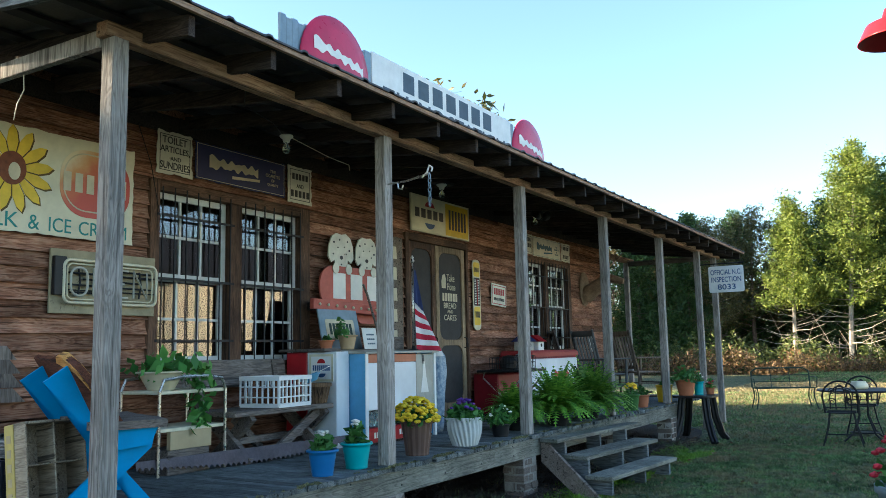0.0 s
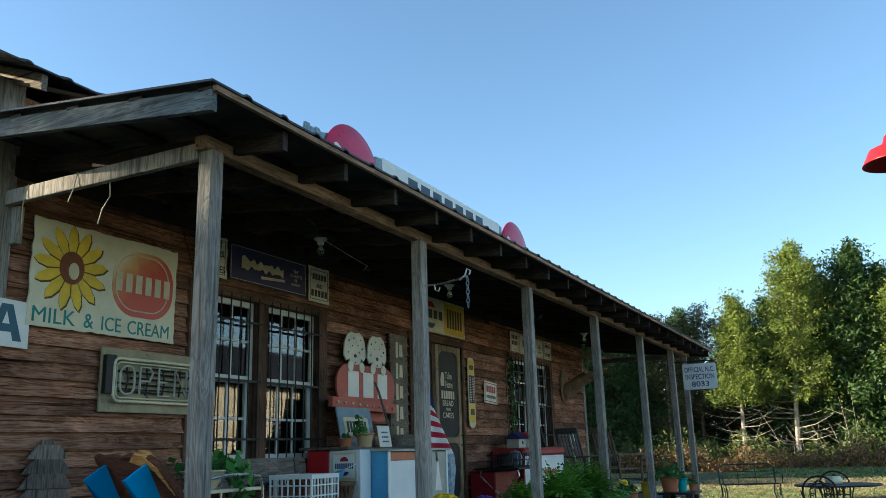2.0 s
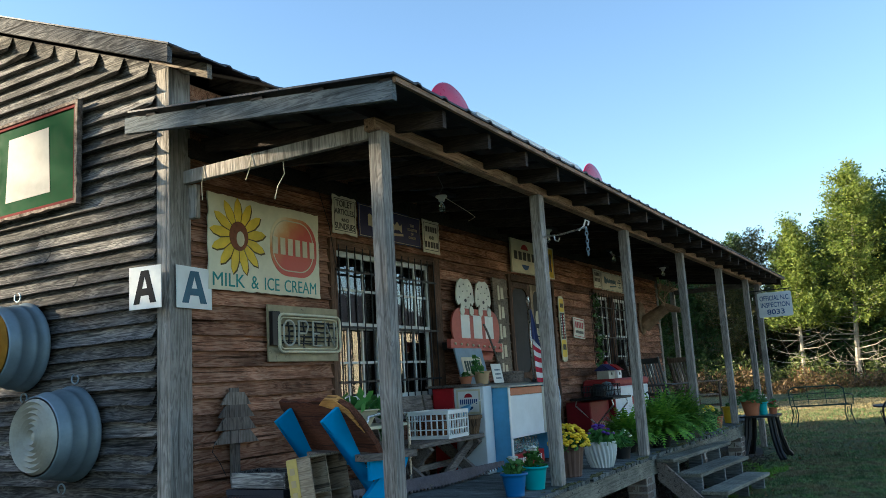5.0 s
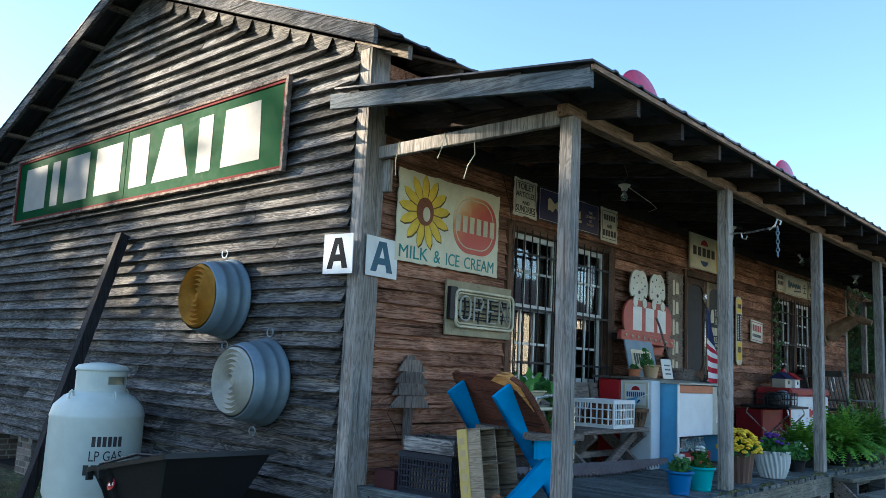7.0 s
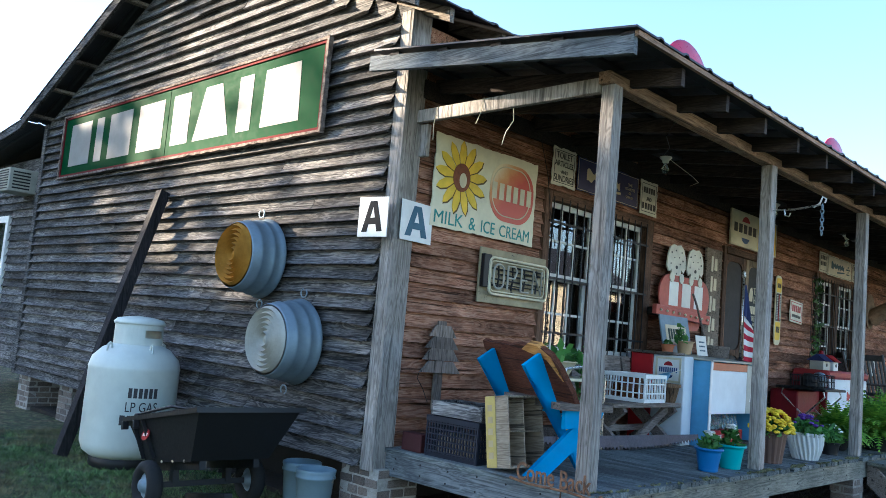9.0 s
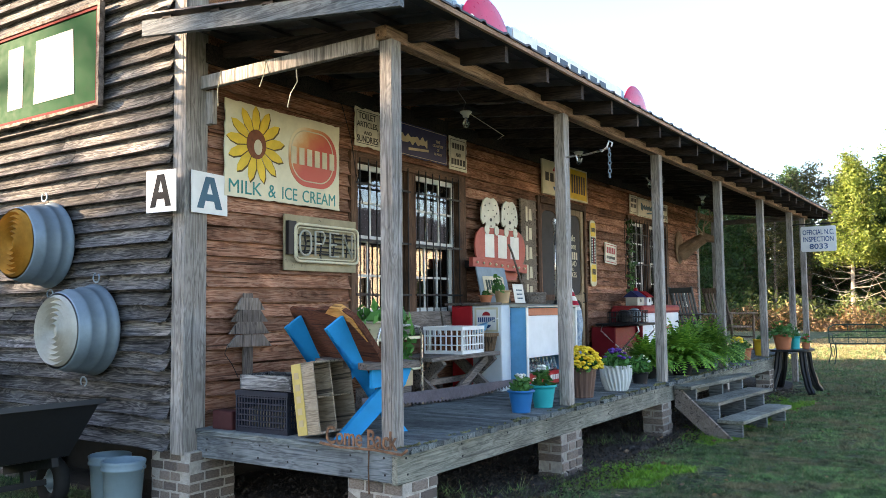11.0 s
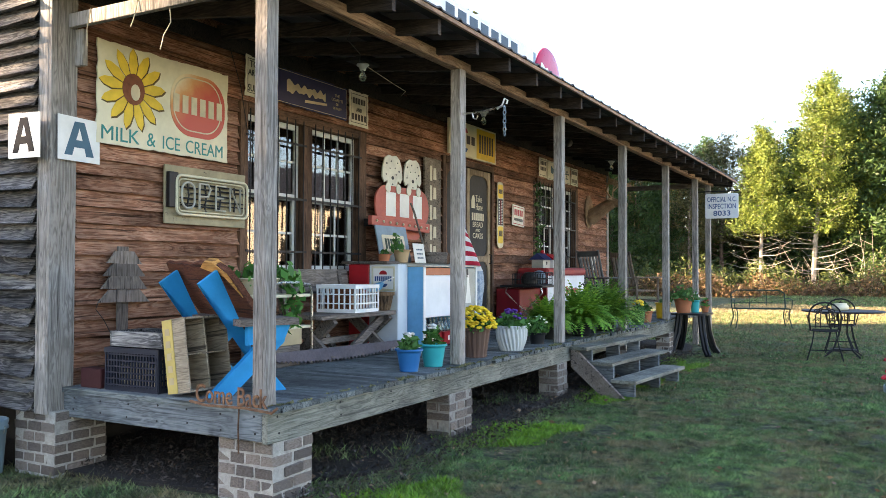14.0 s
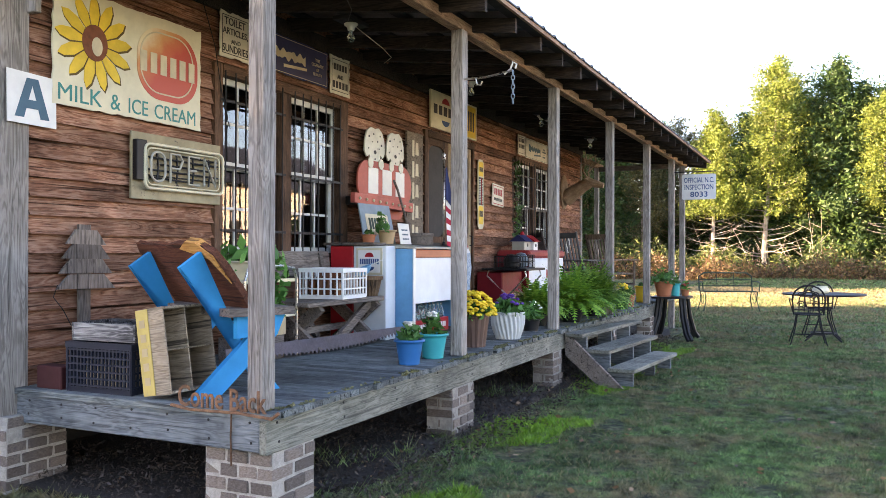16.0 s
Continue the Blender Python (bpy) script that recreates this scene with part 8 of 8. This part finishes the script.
# ---------------------------------------------------------------- on the lawn
pt = thing("plastic_table", pose(2.02, 10.05, 0), "black plastic patio table with splayed legs by the porch", "table")
part("top", plate(B(), rounded(-0.28, 0.30, -0.33, 0.36, 0.12, 5), 0.64, 0.67), "black_plastic", pt)
for sx in (-1, 1):
    for sy in (-1, 1):
        for d in (0.0, 0.05):
            part("leg", tube(B(), [(sx * 0.17 + d, sy * 0.2, 0.64), (sx * 0.20 + d, sy * 0.23, 0.35), (sx * 0.26 + d, sy * 0.30, 0.10), (sx * 0.31 + d, sy * 0.36, 0.01)], 0.033, 6), "black_plastic", pt)
pot_plant("flower_pot", pose(1.93, 9.88, 0.672), 0.10, 0.15, 0.24, "terracotta", "terracotta pot with a dark leafy plant on the black table", leaf_cloud(260, ball(0.24, 0.24, 0.24, (0, 0, 0.2), 0.4), 0.04, 51))
pot_plant("flower_pot", pose(2.08, 10.05, 0.672), 0.06, 0.07, 0.20, "teal_pot", "turquoise tin with small white flowers on the black table", leaf_cloud(60, ball(0.08, 0.08, 0.12, (0, 0, 0.18)), 0.03, 52), (blooms(8, ball(0.07, 0.07, 0.08, (0, 0, 0.26)), 0.018, 53), "petal_white"))
pot_plant("flower_pot", pose(2.2, 10.24, 0.672), 0.05, 0.065, 0.10, "terracotta", "small clay pot with red flowers on the black table", leaf_cloud(60, ball(0.09, 0.09, 0.14, (0, 0, 0.10)), 0.03, 54), (blooms(7, ball(0.08, 0.08, 0.08, (0, 0, 0.16)), 0.02, 55), "petal_red"))


def iron_chair(m, label):
    t = thing("iron_chair", m, label, "chair", "iron garden chairs")
    part("seat", lathe(B(), [(0.01, 0.44), (0.21, 0.44), (0.215, 0.45), (0.20, 0.455), (0.01, 0.452)], 24), "iron", t)
    for sx in (-1, 1):
        for sy in (-1, 1):
            part("leg", tube(B(), [(sx * 0.15, sy * 0.15, 0.44), (sx * 0.18, sy * 0.18, 0.25), (sx * 0.25, sy * 0.26, 0.0)], 0.010, 6), "iron", t)
    bm = B()
    pts = [(-0.20, 0.17, 0.45), (-0.22, 0.20, 0.65)] + [(-0.22 * math.cos(a), 0.22, 0.68 + 0.20 * math.sin(a)) for a in np.linspace(0, math.pi, 11)] + [(0.22, 0.20, 0.65), (0.20, 0.17, 0.45)]
    tube(bm, pts, 0.014, 6)
    part("back_hoop", bm, "iron", t)
    for k, (w, h) in enumerate(((0.13, 0.12), (0.06, 0.17))):
        part("back_scroll", tube(B(), [(-w, 0.185, 0.50)] + [(-w * math.cos(a), 0.215, 0.66 + h * math.sin(a)) for a in np.linspace(0, math.pi, 9)] + [(w, 0.185, 0.50)], 0.009, 5), "iron", t)
    part("back_scroll", tube(B(), [(0.08 * math.cos(a), 0.215, 0.76 + 0.05 * math.sin(a)) for a in np.linspace(0, 6.28, 13)], 0.008, 5), "iron", t)
    for s in (-1, 1):
        for zc, r0 in ((0.60, 0.055), (0.74, 0.045)):
            part("back_scroll", tube(B(), [(s * 0.10 + r0 * (1 - a / 12.0) * math.cos(a), 0.21, zc + r0 * (1 - a / 12.0) * math.sin(a)) for a in np.linspace(0, 9.5, 20)], 0.007, 5), "iron", t)
    for k in range(5):
        part("seat_rib", tube(B(), [(-0.18, -0.14 + 0.07 * k, 0.457), (0.18, -0.14 + 0.07 * k, 0.457)], 0.006, 5), "iron", t)
    for z in (0.16, 0.52):
        part("back_rail", tube(B(), [(-0.205, 0.18, z), (0.205, 0.18, z)], 0.009, 5), "iron", t)
    for s in (-1, 1):
        part("arm", tube(B(), [(s * 0.215, 0.19, 0.66), (s * 0.25, 0.0, 0.67), (s * 0.25, -0.15, 0.65), (s * 0.20, -0.16, 0.46)], 0.009, 6), "iron", t)
    return t


gt = thing("garden_table", pose(4.20, 10.9, 0), "round black iron garden table on the lawn", "table")
part("top", lathe(B(), [(0.01, 0.70), (0.60, 0.70), (0.61, 0.712), (0.60, 0.724), (0.01, 0.724)], 44), "iron", gt)
for k in range(4):
    a = radians(45 + 90 * k)
    part("leg", tube(B(), [(0.10 * math.cos(a), 0.10 * math.sin(a), 0.70), (0.08 * math.cos(a), 0.08 * math.sin(a), 0.35), (0.20 * math.cos(a), 0.20 * math.sin(a), 0.10), (0.36 * math.cos(a), 0.36 * math.sin(a), 0.0)], 0.013, 6), "iron", gt)
part("foot_ring", lathe(B(), [(0.19, 0.10), (0.20, 0.11), (0.19, 0.12), (0.18, 0.11)], 24), "iron", gt)
iron_chair(pose(3.99, 10.12, 0, 0, 0, 184), "black wrought iron garden chair drawn up to the table")
iron_chair(pose(4.14, 11.6, 0, 0, 0, 5), "black wrought iron garden chair behind the table")
bm = B()
lathe(bm, [(0.01, 0.0), (0.13, 0.0), (0.155, 0.03), (0.15, 0.09), (0.11, 0.13), (0.12, 0.15), (0.04, 0.12), (0.005, 0.13)], 18, ripple=lambda a, t: 0.02 * math.sin(3 * a) + 0.008 * math.sin(7 * a))
single("plastic_bag", bm, "cream_clean", pose(4.16, 10.95, 0.725) @ Matrix.Scale(0.75, 4), "crumpled white plastic bag lying on the garden table", "bag", smooth=True)

gbn = thing("garden_bench", pose(2.15, 17.1, 0, 0, 0, 22), "dark green wrought iron garden bench on the lawn", "bench")
for k in range(7):
    part("seat_rod", tube(B(), [(-0.62, -0.22 + 0.07 * k, 0.45), (0.62, -0.22 + 0.07 * k, 0.45)], 0.010, 5), "iron_green", gbn)
bm = B()
tube(bm, [(-0.62, 0.22, 0.45), (-0.62, 0.28, 0.80), (-0.5, 0.29, 0.88), (0.5, 0.29, 0.88), (0.62, 0.28, 0.80), (0.62, 0.22, 0.45)], 0.018, 6)
for z in (0.58, 0.72):
    tube(bm, [(-0.62, 0.25, z), (0.62, 0.25, z)], 0.008, 5)
for x in (-0.2, 0.2):
    tube(bm, [(x, 0.22, 0.45), (x, 0.29, 0.88)], 0.008, 5)
part("back", bm, "iron_green", gbn)
for s in (-1, 1):
    part("arm", tube(B(), [(s * 0.64, 0.27, 0.68), (s * 0.66, 0.0, 0.69), (s * 0.66, -0.22, 0.66), (s * 0.64, -0.22, 0.45)], 0.012, 6), "iron_green", gbn)
    for y in (-0.22, 0.22):
        part("leg", tube(B(), [(s * 0.60, y, 0.45), (s * 0.58, y * 1.05, 0.25), (s * 0.64, y * 1.2, 0.0)], 0.014, 6), "iron_green", gbn)
    part("leg_scroll", tube(B(), [(s * 0.60, 0.12 * math.cos(a), 0.28 + 0.12 * math.sin(a)) for a in np.linspace(0, 6.28, 13)], 0.008, 5), "iron_green", gbn)

lamp = thing("barn_lamp", pose(5.69, 3.05, -0.07), "red enamel gooseneck lamp on a tall grey pole", "lamp")
part("pole", tube(B(), [(0, 0, 0), (0, 0, 3.6)], 0.045, 10), "galv", lamp)
part("gooseneck", tube(B(), [(0, 0, 3.55), (-0.12, -0.03, 3.72), (-0.35, -0.08, 3.74), (-0.49, -0.11, 3.62), (-0.51, -0.115, 3.45)], 0.016, 8), "red", lamp)
part("shade", lathe(B(), [(0.03, 0.20), (0.05, 0.19), (0.07, 0.13), (0.16, 0.09), (0.205, 0.0), (0.212, -0.012), (0.20, -0.008), (0.15, 0.075), (0.05, 0.12)], 32, (-0.51, -0.115, 3.28)), "red", lamp, "red enamel shade", True)
ger = pot_plant("geranium_tub", pose(5.10, 3.27, 0), 0.20, 0.26, 0.52, "galv", "zinc tub of red geraniums on the lawn", leaf_cloud(260, ball(0.26, 0.26, 0.36, (0, 0, 0.5), 0.4), 0.05, 61), (blooms(60, ball(0.30, 0.30, 0.38, (0, 0, 0.54), 0.85), 0.028, 62), "petal_red"))

# ---------------------------------------------------------------- pieces of walls, floor and piers
def board_mesh(L, warp, curl, seed, t=0.036):
    """One lapped weatherboard: x along, y out of the wall, z up; wavy and cupped."""
    n = max(3, int(L / 0.28))
    h = EXPOSE + 0.016
    vs, fs = [], []
    for k in range(n + 1):
        x = -L / 2 + L * k / n
        u = x + seed * 9.7
        o = warp * (0.5 + 0.5 * noise.noise((u * 0.9, seed, 0))) + warp * 0.35 * noise.noise((u * 3.1, seed, 4))
        e = max(0.0, 1 - (L / 2 - x) / 0.35)
        o += curl * e * e
        dz = 0.006 * noise.noise((u * 1.3, seed, 9)) - 0.25 * curl * e * e
        vs += [(x, 0.001, h), (x, 0.006, h), (x, 0.006 + t * 0.16 + o * 0.12, h * 0.5), (x, 0.006 + t * 0.46 + o * 0.5, h * 0.2 + dz), (x, t + o, dz), (x, o + 0.002, dz + 0.004)]
    for k in range(n):
        a, b = 6 * k, 6 * k + 6
        fs += [(a + i, a + (i + 1) % 6, b + (i + 1) % 6, b + i) for i in range(6)]
    fs += [(0, 5, 4, 3, 2, 1), tuple(6 * n + i for i in range(6))]
    return raw_mesh("weatherboard", vs, fs)


def lay(parent, material, a, b, z, place, warp, curl, seed, thick):
    ob = part("weatherboard", board_mesh(b - a, warp, curl, seed, thick), material, parent)
    ob.matrix_world = place((a + b) / 2, z)
    return ob


def courses(parent, material, lo, hi, top, holes, place, warp, curl_at, seed, long=3.6, thick=0.036):
    rr = random.Random(seed)
    z, k = lo, 0
    while z < top:
        spans = [hi(z)] if callable(hi) else [hi]
        for y0, y1, z0, z1 in holes:
            if z + EXPOSE > z0 + 0.03 and z < z1 - 0.03:
                spans = [s for a, b in spans for s in ((a, min(b, y0)), (max(a, y1), b)) if s[1] - s[0] > 0.05]
        for a, b in spans:
            x = a
            while x < b - 0.02:
                e = min(b, x + long * (0.45 + 0.75 * rr.random()))
                if b - e < 0.5:
                    e = b
                curl = curl_at * rr.random() ** 1.5 if abs(e - hi(z)[1] if callable(hi) else e - hi[1]) < 0.01 else 0.0
                lay(parent, material, x + 0.002, e - 0.002, z + 0.004 * (rr.random() - 0.5), place, warp * (0.3 + rr.random()), curl, k + rr.random(), thick)
                x, k = e, k + 1
        z += EXPOSE




def front_place(y, z):
    # x along the wall (towards -y), out of the wall towards +x
    return Matrix.Translation((0.0, y, z)) @ Matrix(((0, 1, 0, 0), (-1, 0, 0, 0), (0, 0, 1, 0), (0, 0, 0, 1)))


def gable_place(x, z):
    return Matrix.Translation((x, GABLE, z)) @ Matrix(((1, 0, 0, 0), (0, -1, 0, 0), (0, 0, 1, 0), (0, 0, 0, 1)))


def wing_place(x, z):
    return Matrix.Translation((x, 0.06, z)) @ Matrix(((1, 0, 0, 0), (0, -1, 0, 0), (0, 0, 1, 0), (0, 0, 0, 1)))


def gable_span(z):
    zt = z + EXPOSE + 0.14
    right = min(-0.10, 0.31 - (zt - 3.86) / 0.39)
    left = max(SIDE + 0.05, RIDGE[0] - (RIDGE[1] - zt) / 0.43)
    return (left, right)


courses(wall_front, "clap_brown", 0.555, (0.075, END - 0.09), 3.20, HOLES, front_place, 0.013, 0.0, 4, 4.2, 0.037)
courses(wall_front, "clap_brown", 3.44, (0.028, END), 3.62, [], front_place, 0.006, 0.0, 6, 4.2)
courses(wall_side, "clap_grey", 0.43, gable_span, 5.02, [], gable_place, 0.036, 0.06, 9, 3.4, 0.054)
courses(wall_wing, "clap_grey", 0.43, (-10.9, SIDE - 0.06), 3.22, [(-9.7, -8.6, 0.9, 2.6)], wing_place, 0.012, 0.0, 12, 3.4)


def plank_mesh(L, w, seed):
    """A floor plank: x along, cupped, with an uneven worn end."""
    n, t = 6, 0.032
    vs, fs = [], []
    for k in range(n + 1):
        x = L * k / n
        o = 0.0025 * noise.noise((x * 2 + seed, seed, 0))
        vs += [(x, -w / 2, -t), (x, w / 2, -t), (x, w / 2, o - 0.001), (x, w / 2 - 0.006, o + 0.001), (x, -w / 2 + 0.006, o + 0.001), (x, -w / 2, o - 0.001)]
    for k in range(n):
        a, b = 6 * k, 6 * k + 6
        fs += [(a + i, a + (i + 1) % 6, b + (i + 1) % 6, b + i) for i in range(6)]
    fs += [tuple(range(5, -1, -1)), tuple(6 * n + i for i in range(6))]
    return raw_mesh("plank", vs, fs)


pr = random.Random(21)
variants = [plank_mesh(FRONT + 0.02 - 0.03 + d, 0.088, k * 3.3) for k, d in enumerate((0.0, 0.012, -0.008, 0.02, 0.005))]
y = 0.03
while y < 11.9:
    me = pr.choice(variants)
    if not me.materials:
        me.materials.append(M["deck"])
    ob = new("plank", me)
    ob.parent = porch_deck
    ob.matrix_world = pose(0.03, y, DECK + 0.003 * (pr.random() - 0.5))
    y += 0.0925

br = random.Random(44)
brick_variants = []
for k in range(6):
    bm = box(B(), -0.5, 0.5, -0.5, 0.5, -0.5, 0.5, 0.055)
    for v in bm.verts:
        v.co += Vector((br.uniform(-0.022, 0.022), br.uniform(-0.03, 0.03), br.uniform(-0.05, 0.05)))
    me = mesh_from(bm, "brick")
    me.materials.append(M["brick"])
    brick_variants.append(me)


def pier(x0, x1, y0, y1, h, seed, label="tan brick pier under the porch"):
    rr = random.Random(seed)
    p = thing("brick_pier", pose((x0 + x1) / 2, (y0 + y1) / 2, 0), label, "pier", "brick piers")
    w, d = (x1 - x0) / 2, (y1 - y0) / 2
    bm = B()
    box(bm, -w + 0.007, w - 0.007, -d + 0.007, d - 0.007, -0.08, h)
    part("mortar_core", bm, "mortar", p, "pale mortar joints")
    n = max(4, round(h / 0.071))
    ch = h / n
    for c in range(n):
        z = c * ch + ch / 2
        odd = c % 2
        for s in (-1, 1):
            for along, half, off in ((0, w, d), (1, d, w)):
                lo, hi = -half, half
                if (along == 0) == bool(odd):
                    lo, hi = -half + 0.096, half - 0.096
                m = max(1, round((hi - lo) / 0.15))
                for k in range(m):
                    a, b = lo + (hi - lo) * k / m, lo + (hi - lo) * (k + 1) / m
                    ob = new("brick", rr.choice(brick_variants))
                    ob.parent = p
                    mid, ln = (a + b) / 2 + 0.006 * (rr.random() - 0.5), b - a - 0.010 - 0.008 * rr.random()
                    j = 0.012 * (rr.random() - 0.5)
                    if along == 0:
                        ob.location, ob.scale = (mid, s * (off - 0.047 + j), z), (ln, 0.094, ch - 0.015)
                    else:
                        ob.location, ob.scale = (s * (off - 0.047 + j), mid, z), (0.094, ln, ch - 0.015)
                    ob.rotation_euler = (0.02 * (rr.random() - 0.5), 0.02 * (rr.random() - 0.5), 0.03 * (rr.random() - 0.5))
    return p


pier(1.36, 1.79, 0.05, 0.42, 0.365, 1)
pier(1.58, 1.80, 2.16, 2.56, 0.365, 2)
pier(1.58, 1.80, 4.56, 4.86, 0.365, 3)
pier(1.58, 1.80, 7.1, 7.5, 0.365, 4)
pier(1.58, 1.80, 9.5, 9.9, 0.365, 5)
pier(-0.33, 0.09, -0.11, 0.30, 0.42, 6, "tan brick pier under the store's corner")
for k, x in enumerate((-2.4, -4.3, -5.6, -6.95)):
    pier(x - 0.2, x + 0.2, -0.06, 0.34, 0.42, 10 + k, "tan brick pier under the side wall")

# ---------------------------------------------------------------- grass, moss and fallen leaves


def blades(name, n, area, hmin, hmax, width, material, label, where=None):
    x0, x1, y0, y1 = area
    xs, ys = x0 + (x1 - x0) * rng.random(n), y0 + (y1 - y0) * rng.random(n)
    if where is not None:
        keep = np.array([where(x, y) for x, y in zip(xs, ys)])
        xs, ys = xs[keep], ys[keep]
    n = len(xs)
    h, a = hmin + (hmax - hmin) * rng.random(n), rng.random(n) * 6.283
    h *= np.array([max(0.35, 0.95 + 1.5 * noise.noise((x * 8.0, y * 8.0, 40.0))) for x, y in zip(xs, ys)])
    lean = 0.9 * h
    b = rng.random(n) * 6.283
    z = np.array([0.035 * noise.noise((x * 0.35, y * 0.35, 3.0)) - 0.012 for x, y in zip(xs, ys)])
    c, s = np.cos(a) * width, np.sin(a) * width
    v = np.stack([np.stack([xs - c, ys - s, z], 1), np.stack([xs + c, ys + s, z], 1), np.stack([xs + lean * np.cos(b), ys + lean * np.sin(b), z + h], 1)], 1).reshape(-1, 3)
    ob = part(name, raw_mesh(name, v.tolist(), np.arange(3 * n).reshape(n, 3).tolist()), material, None)
    return tagged(ob, label, "grass", kind="stuff")


rough = random.Random(77)


def open_lawn(x, y):
    edge = 1.45 if y < 2.2 else 1.45 + min(0.55, 0.5 * (y - 2.2))
    if -7.3 < x < edge + 0.35 * noise.noise((0, y * 1.7, 0)) and 0.0 < y < 12.2:
        return False
    return noise.noise((x * 2.4, y * 2.4, 1.0)) + 0.6 * noise.noise((x * 7, y * 7, 1.0)) > -0.25 - 0.5 * rough.random()


blades("grass", 430000, (1.4, 6.4, -1.8, 5.0), 0.007, 0.025, 0.0036, "blade", "short green lawn grass", open_lawn)
blades("grass", 60000, (-5, 1.4, -2.6, 0.0), 0.012, 0.045, 0.005, "blade", "short green lawn grass", open_lawn)
blades("grass", 150000, (1.6, 7.0, 5.0, 10.0), 0.009, 0.032, 0.0060, "blade", "short green lawn grass", open_lawn)
blades("grass", 150000, (-3.0, 9, 10.0, 24.0), 0.012, 0.042, 0.011, "blade", "short green lawn grass", open_lawn)
blades("grass", 40000, (-1.0, 15, 31.0, 45.0), 0.02, 0.06, 0.035, "blade", "lawn grass farther off", open_lawn)
# straw colour paints the yellow of the sunlit strip onto the far lawn
blades("dry_grass", 45000, (-1.0, 14, 15.0, 31.0), 0.015, 0.05, 0.025, "straw", "grass farther off, coloured straw yellow to look sunlit", open_lawn)
blades("dry_grass", 55000, (1.6, 7, -2, 14.0), 0.012, 0.04, 0.004, "straw", "dry straw-coloured grass among the green", lambda x, y: open_lawn(x, y) and noise.noise((x * 0.9, y * 0.9, 6.0)) > 0.02)
blades("moss_patch", 70000, (1.65, 2.9, 0.4, 9.5), 0.022, 0.045, 0.006, "moss", "bright green moss near the porch", lambda x, y: noise.noise((x * 1.3, y * 0.9, 12.0)) > 0.05 and x < 2.5 + 0.5 * noise.noise((y, 0, 0)))
n = 14000
c = np.stack([1.745 + 0.075 * rng.random(n) ** 0.6, 0.02 + 9.95 * rng.random(n), DECK + 0.001 + 0.010 * rng.random(n) ** 2], 1)
c = c[[noise.noise((x * 9, y * 3.0, 60.0)) + 0.6 * noise.noise((x * 30, y * 14, 61.0)) > 0.22 for x, y, z in c]]
tagged(part("edge_moss", leaf_mesh("edge_moss", cards(c, 0.005 + 0.007 * rng.random(len(c)), 0.7, 0.7)), "deck_moss", None), "dull green moss and dirt along the porch floor's edge", "moss", kind="stuff")
n = 2400
c = np.stack([1.6 + 6.5 * rng.random(n) ** 1.3, -2 + 22 * rng.random(n), 0.03 + 0.025 * rng.random(n)], 1)
tagged(part("fallen_leaves", leaf_mesh("fallen_leaves", cards(c, 0.008 + 0.024 * rng.random(n) ** 2, 0.8, 0.55)), "dead_leaf", None), "scattered brown fallen leaves on the lawn", "leaves", kind="stuff")
# under-porch litter, coloured dark to deepen the shade there
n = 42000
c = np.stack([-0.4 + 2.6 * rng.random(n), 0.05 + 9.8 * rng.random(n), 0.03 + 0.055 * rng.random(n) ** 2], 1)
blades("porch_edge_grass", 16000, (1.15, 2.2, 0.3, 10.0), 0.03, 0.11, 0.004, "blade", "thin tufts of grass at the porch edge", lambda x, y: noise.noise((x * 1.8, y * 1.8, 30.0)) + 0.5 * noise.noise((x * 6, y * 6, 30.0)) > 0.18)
tagged(part("leaf_litter", leaf_mesh("leaf_litter", cards(c, 0.006 + 0.016 * rng.random(n) ** 1.5, 0.3, 0.35)), "litter", None), "leaf litter and twigs under the porch, colour darkened for shade", "litter", kind="stuff")
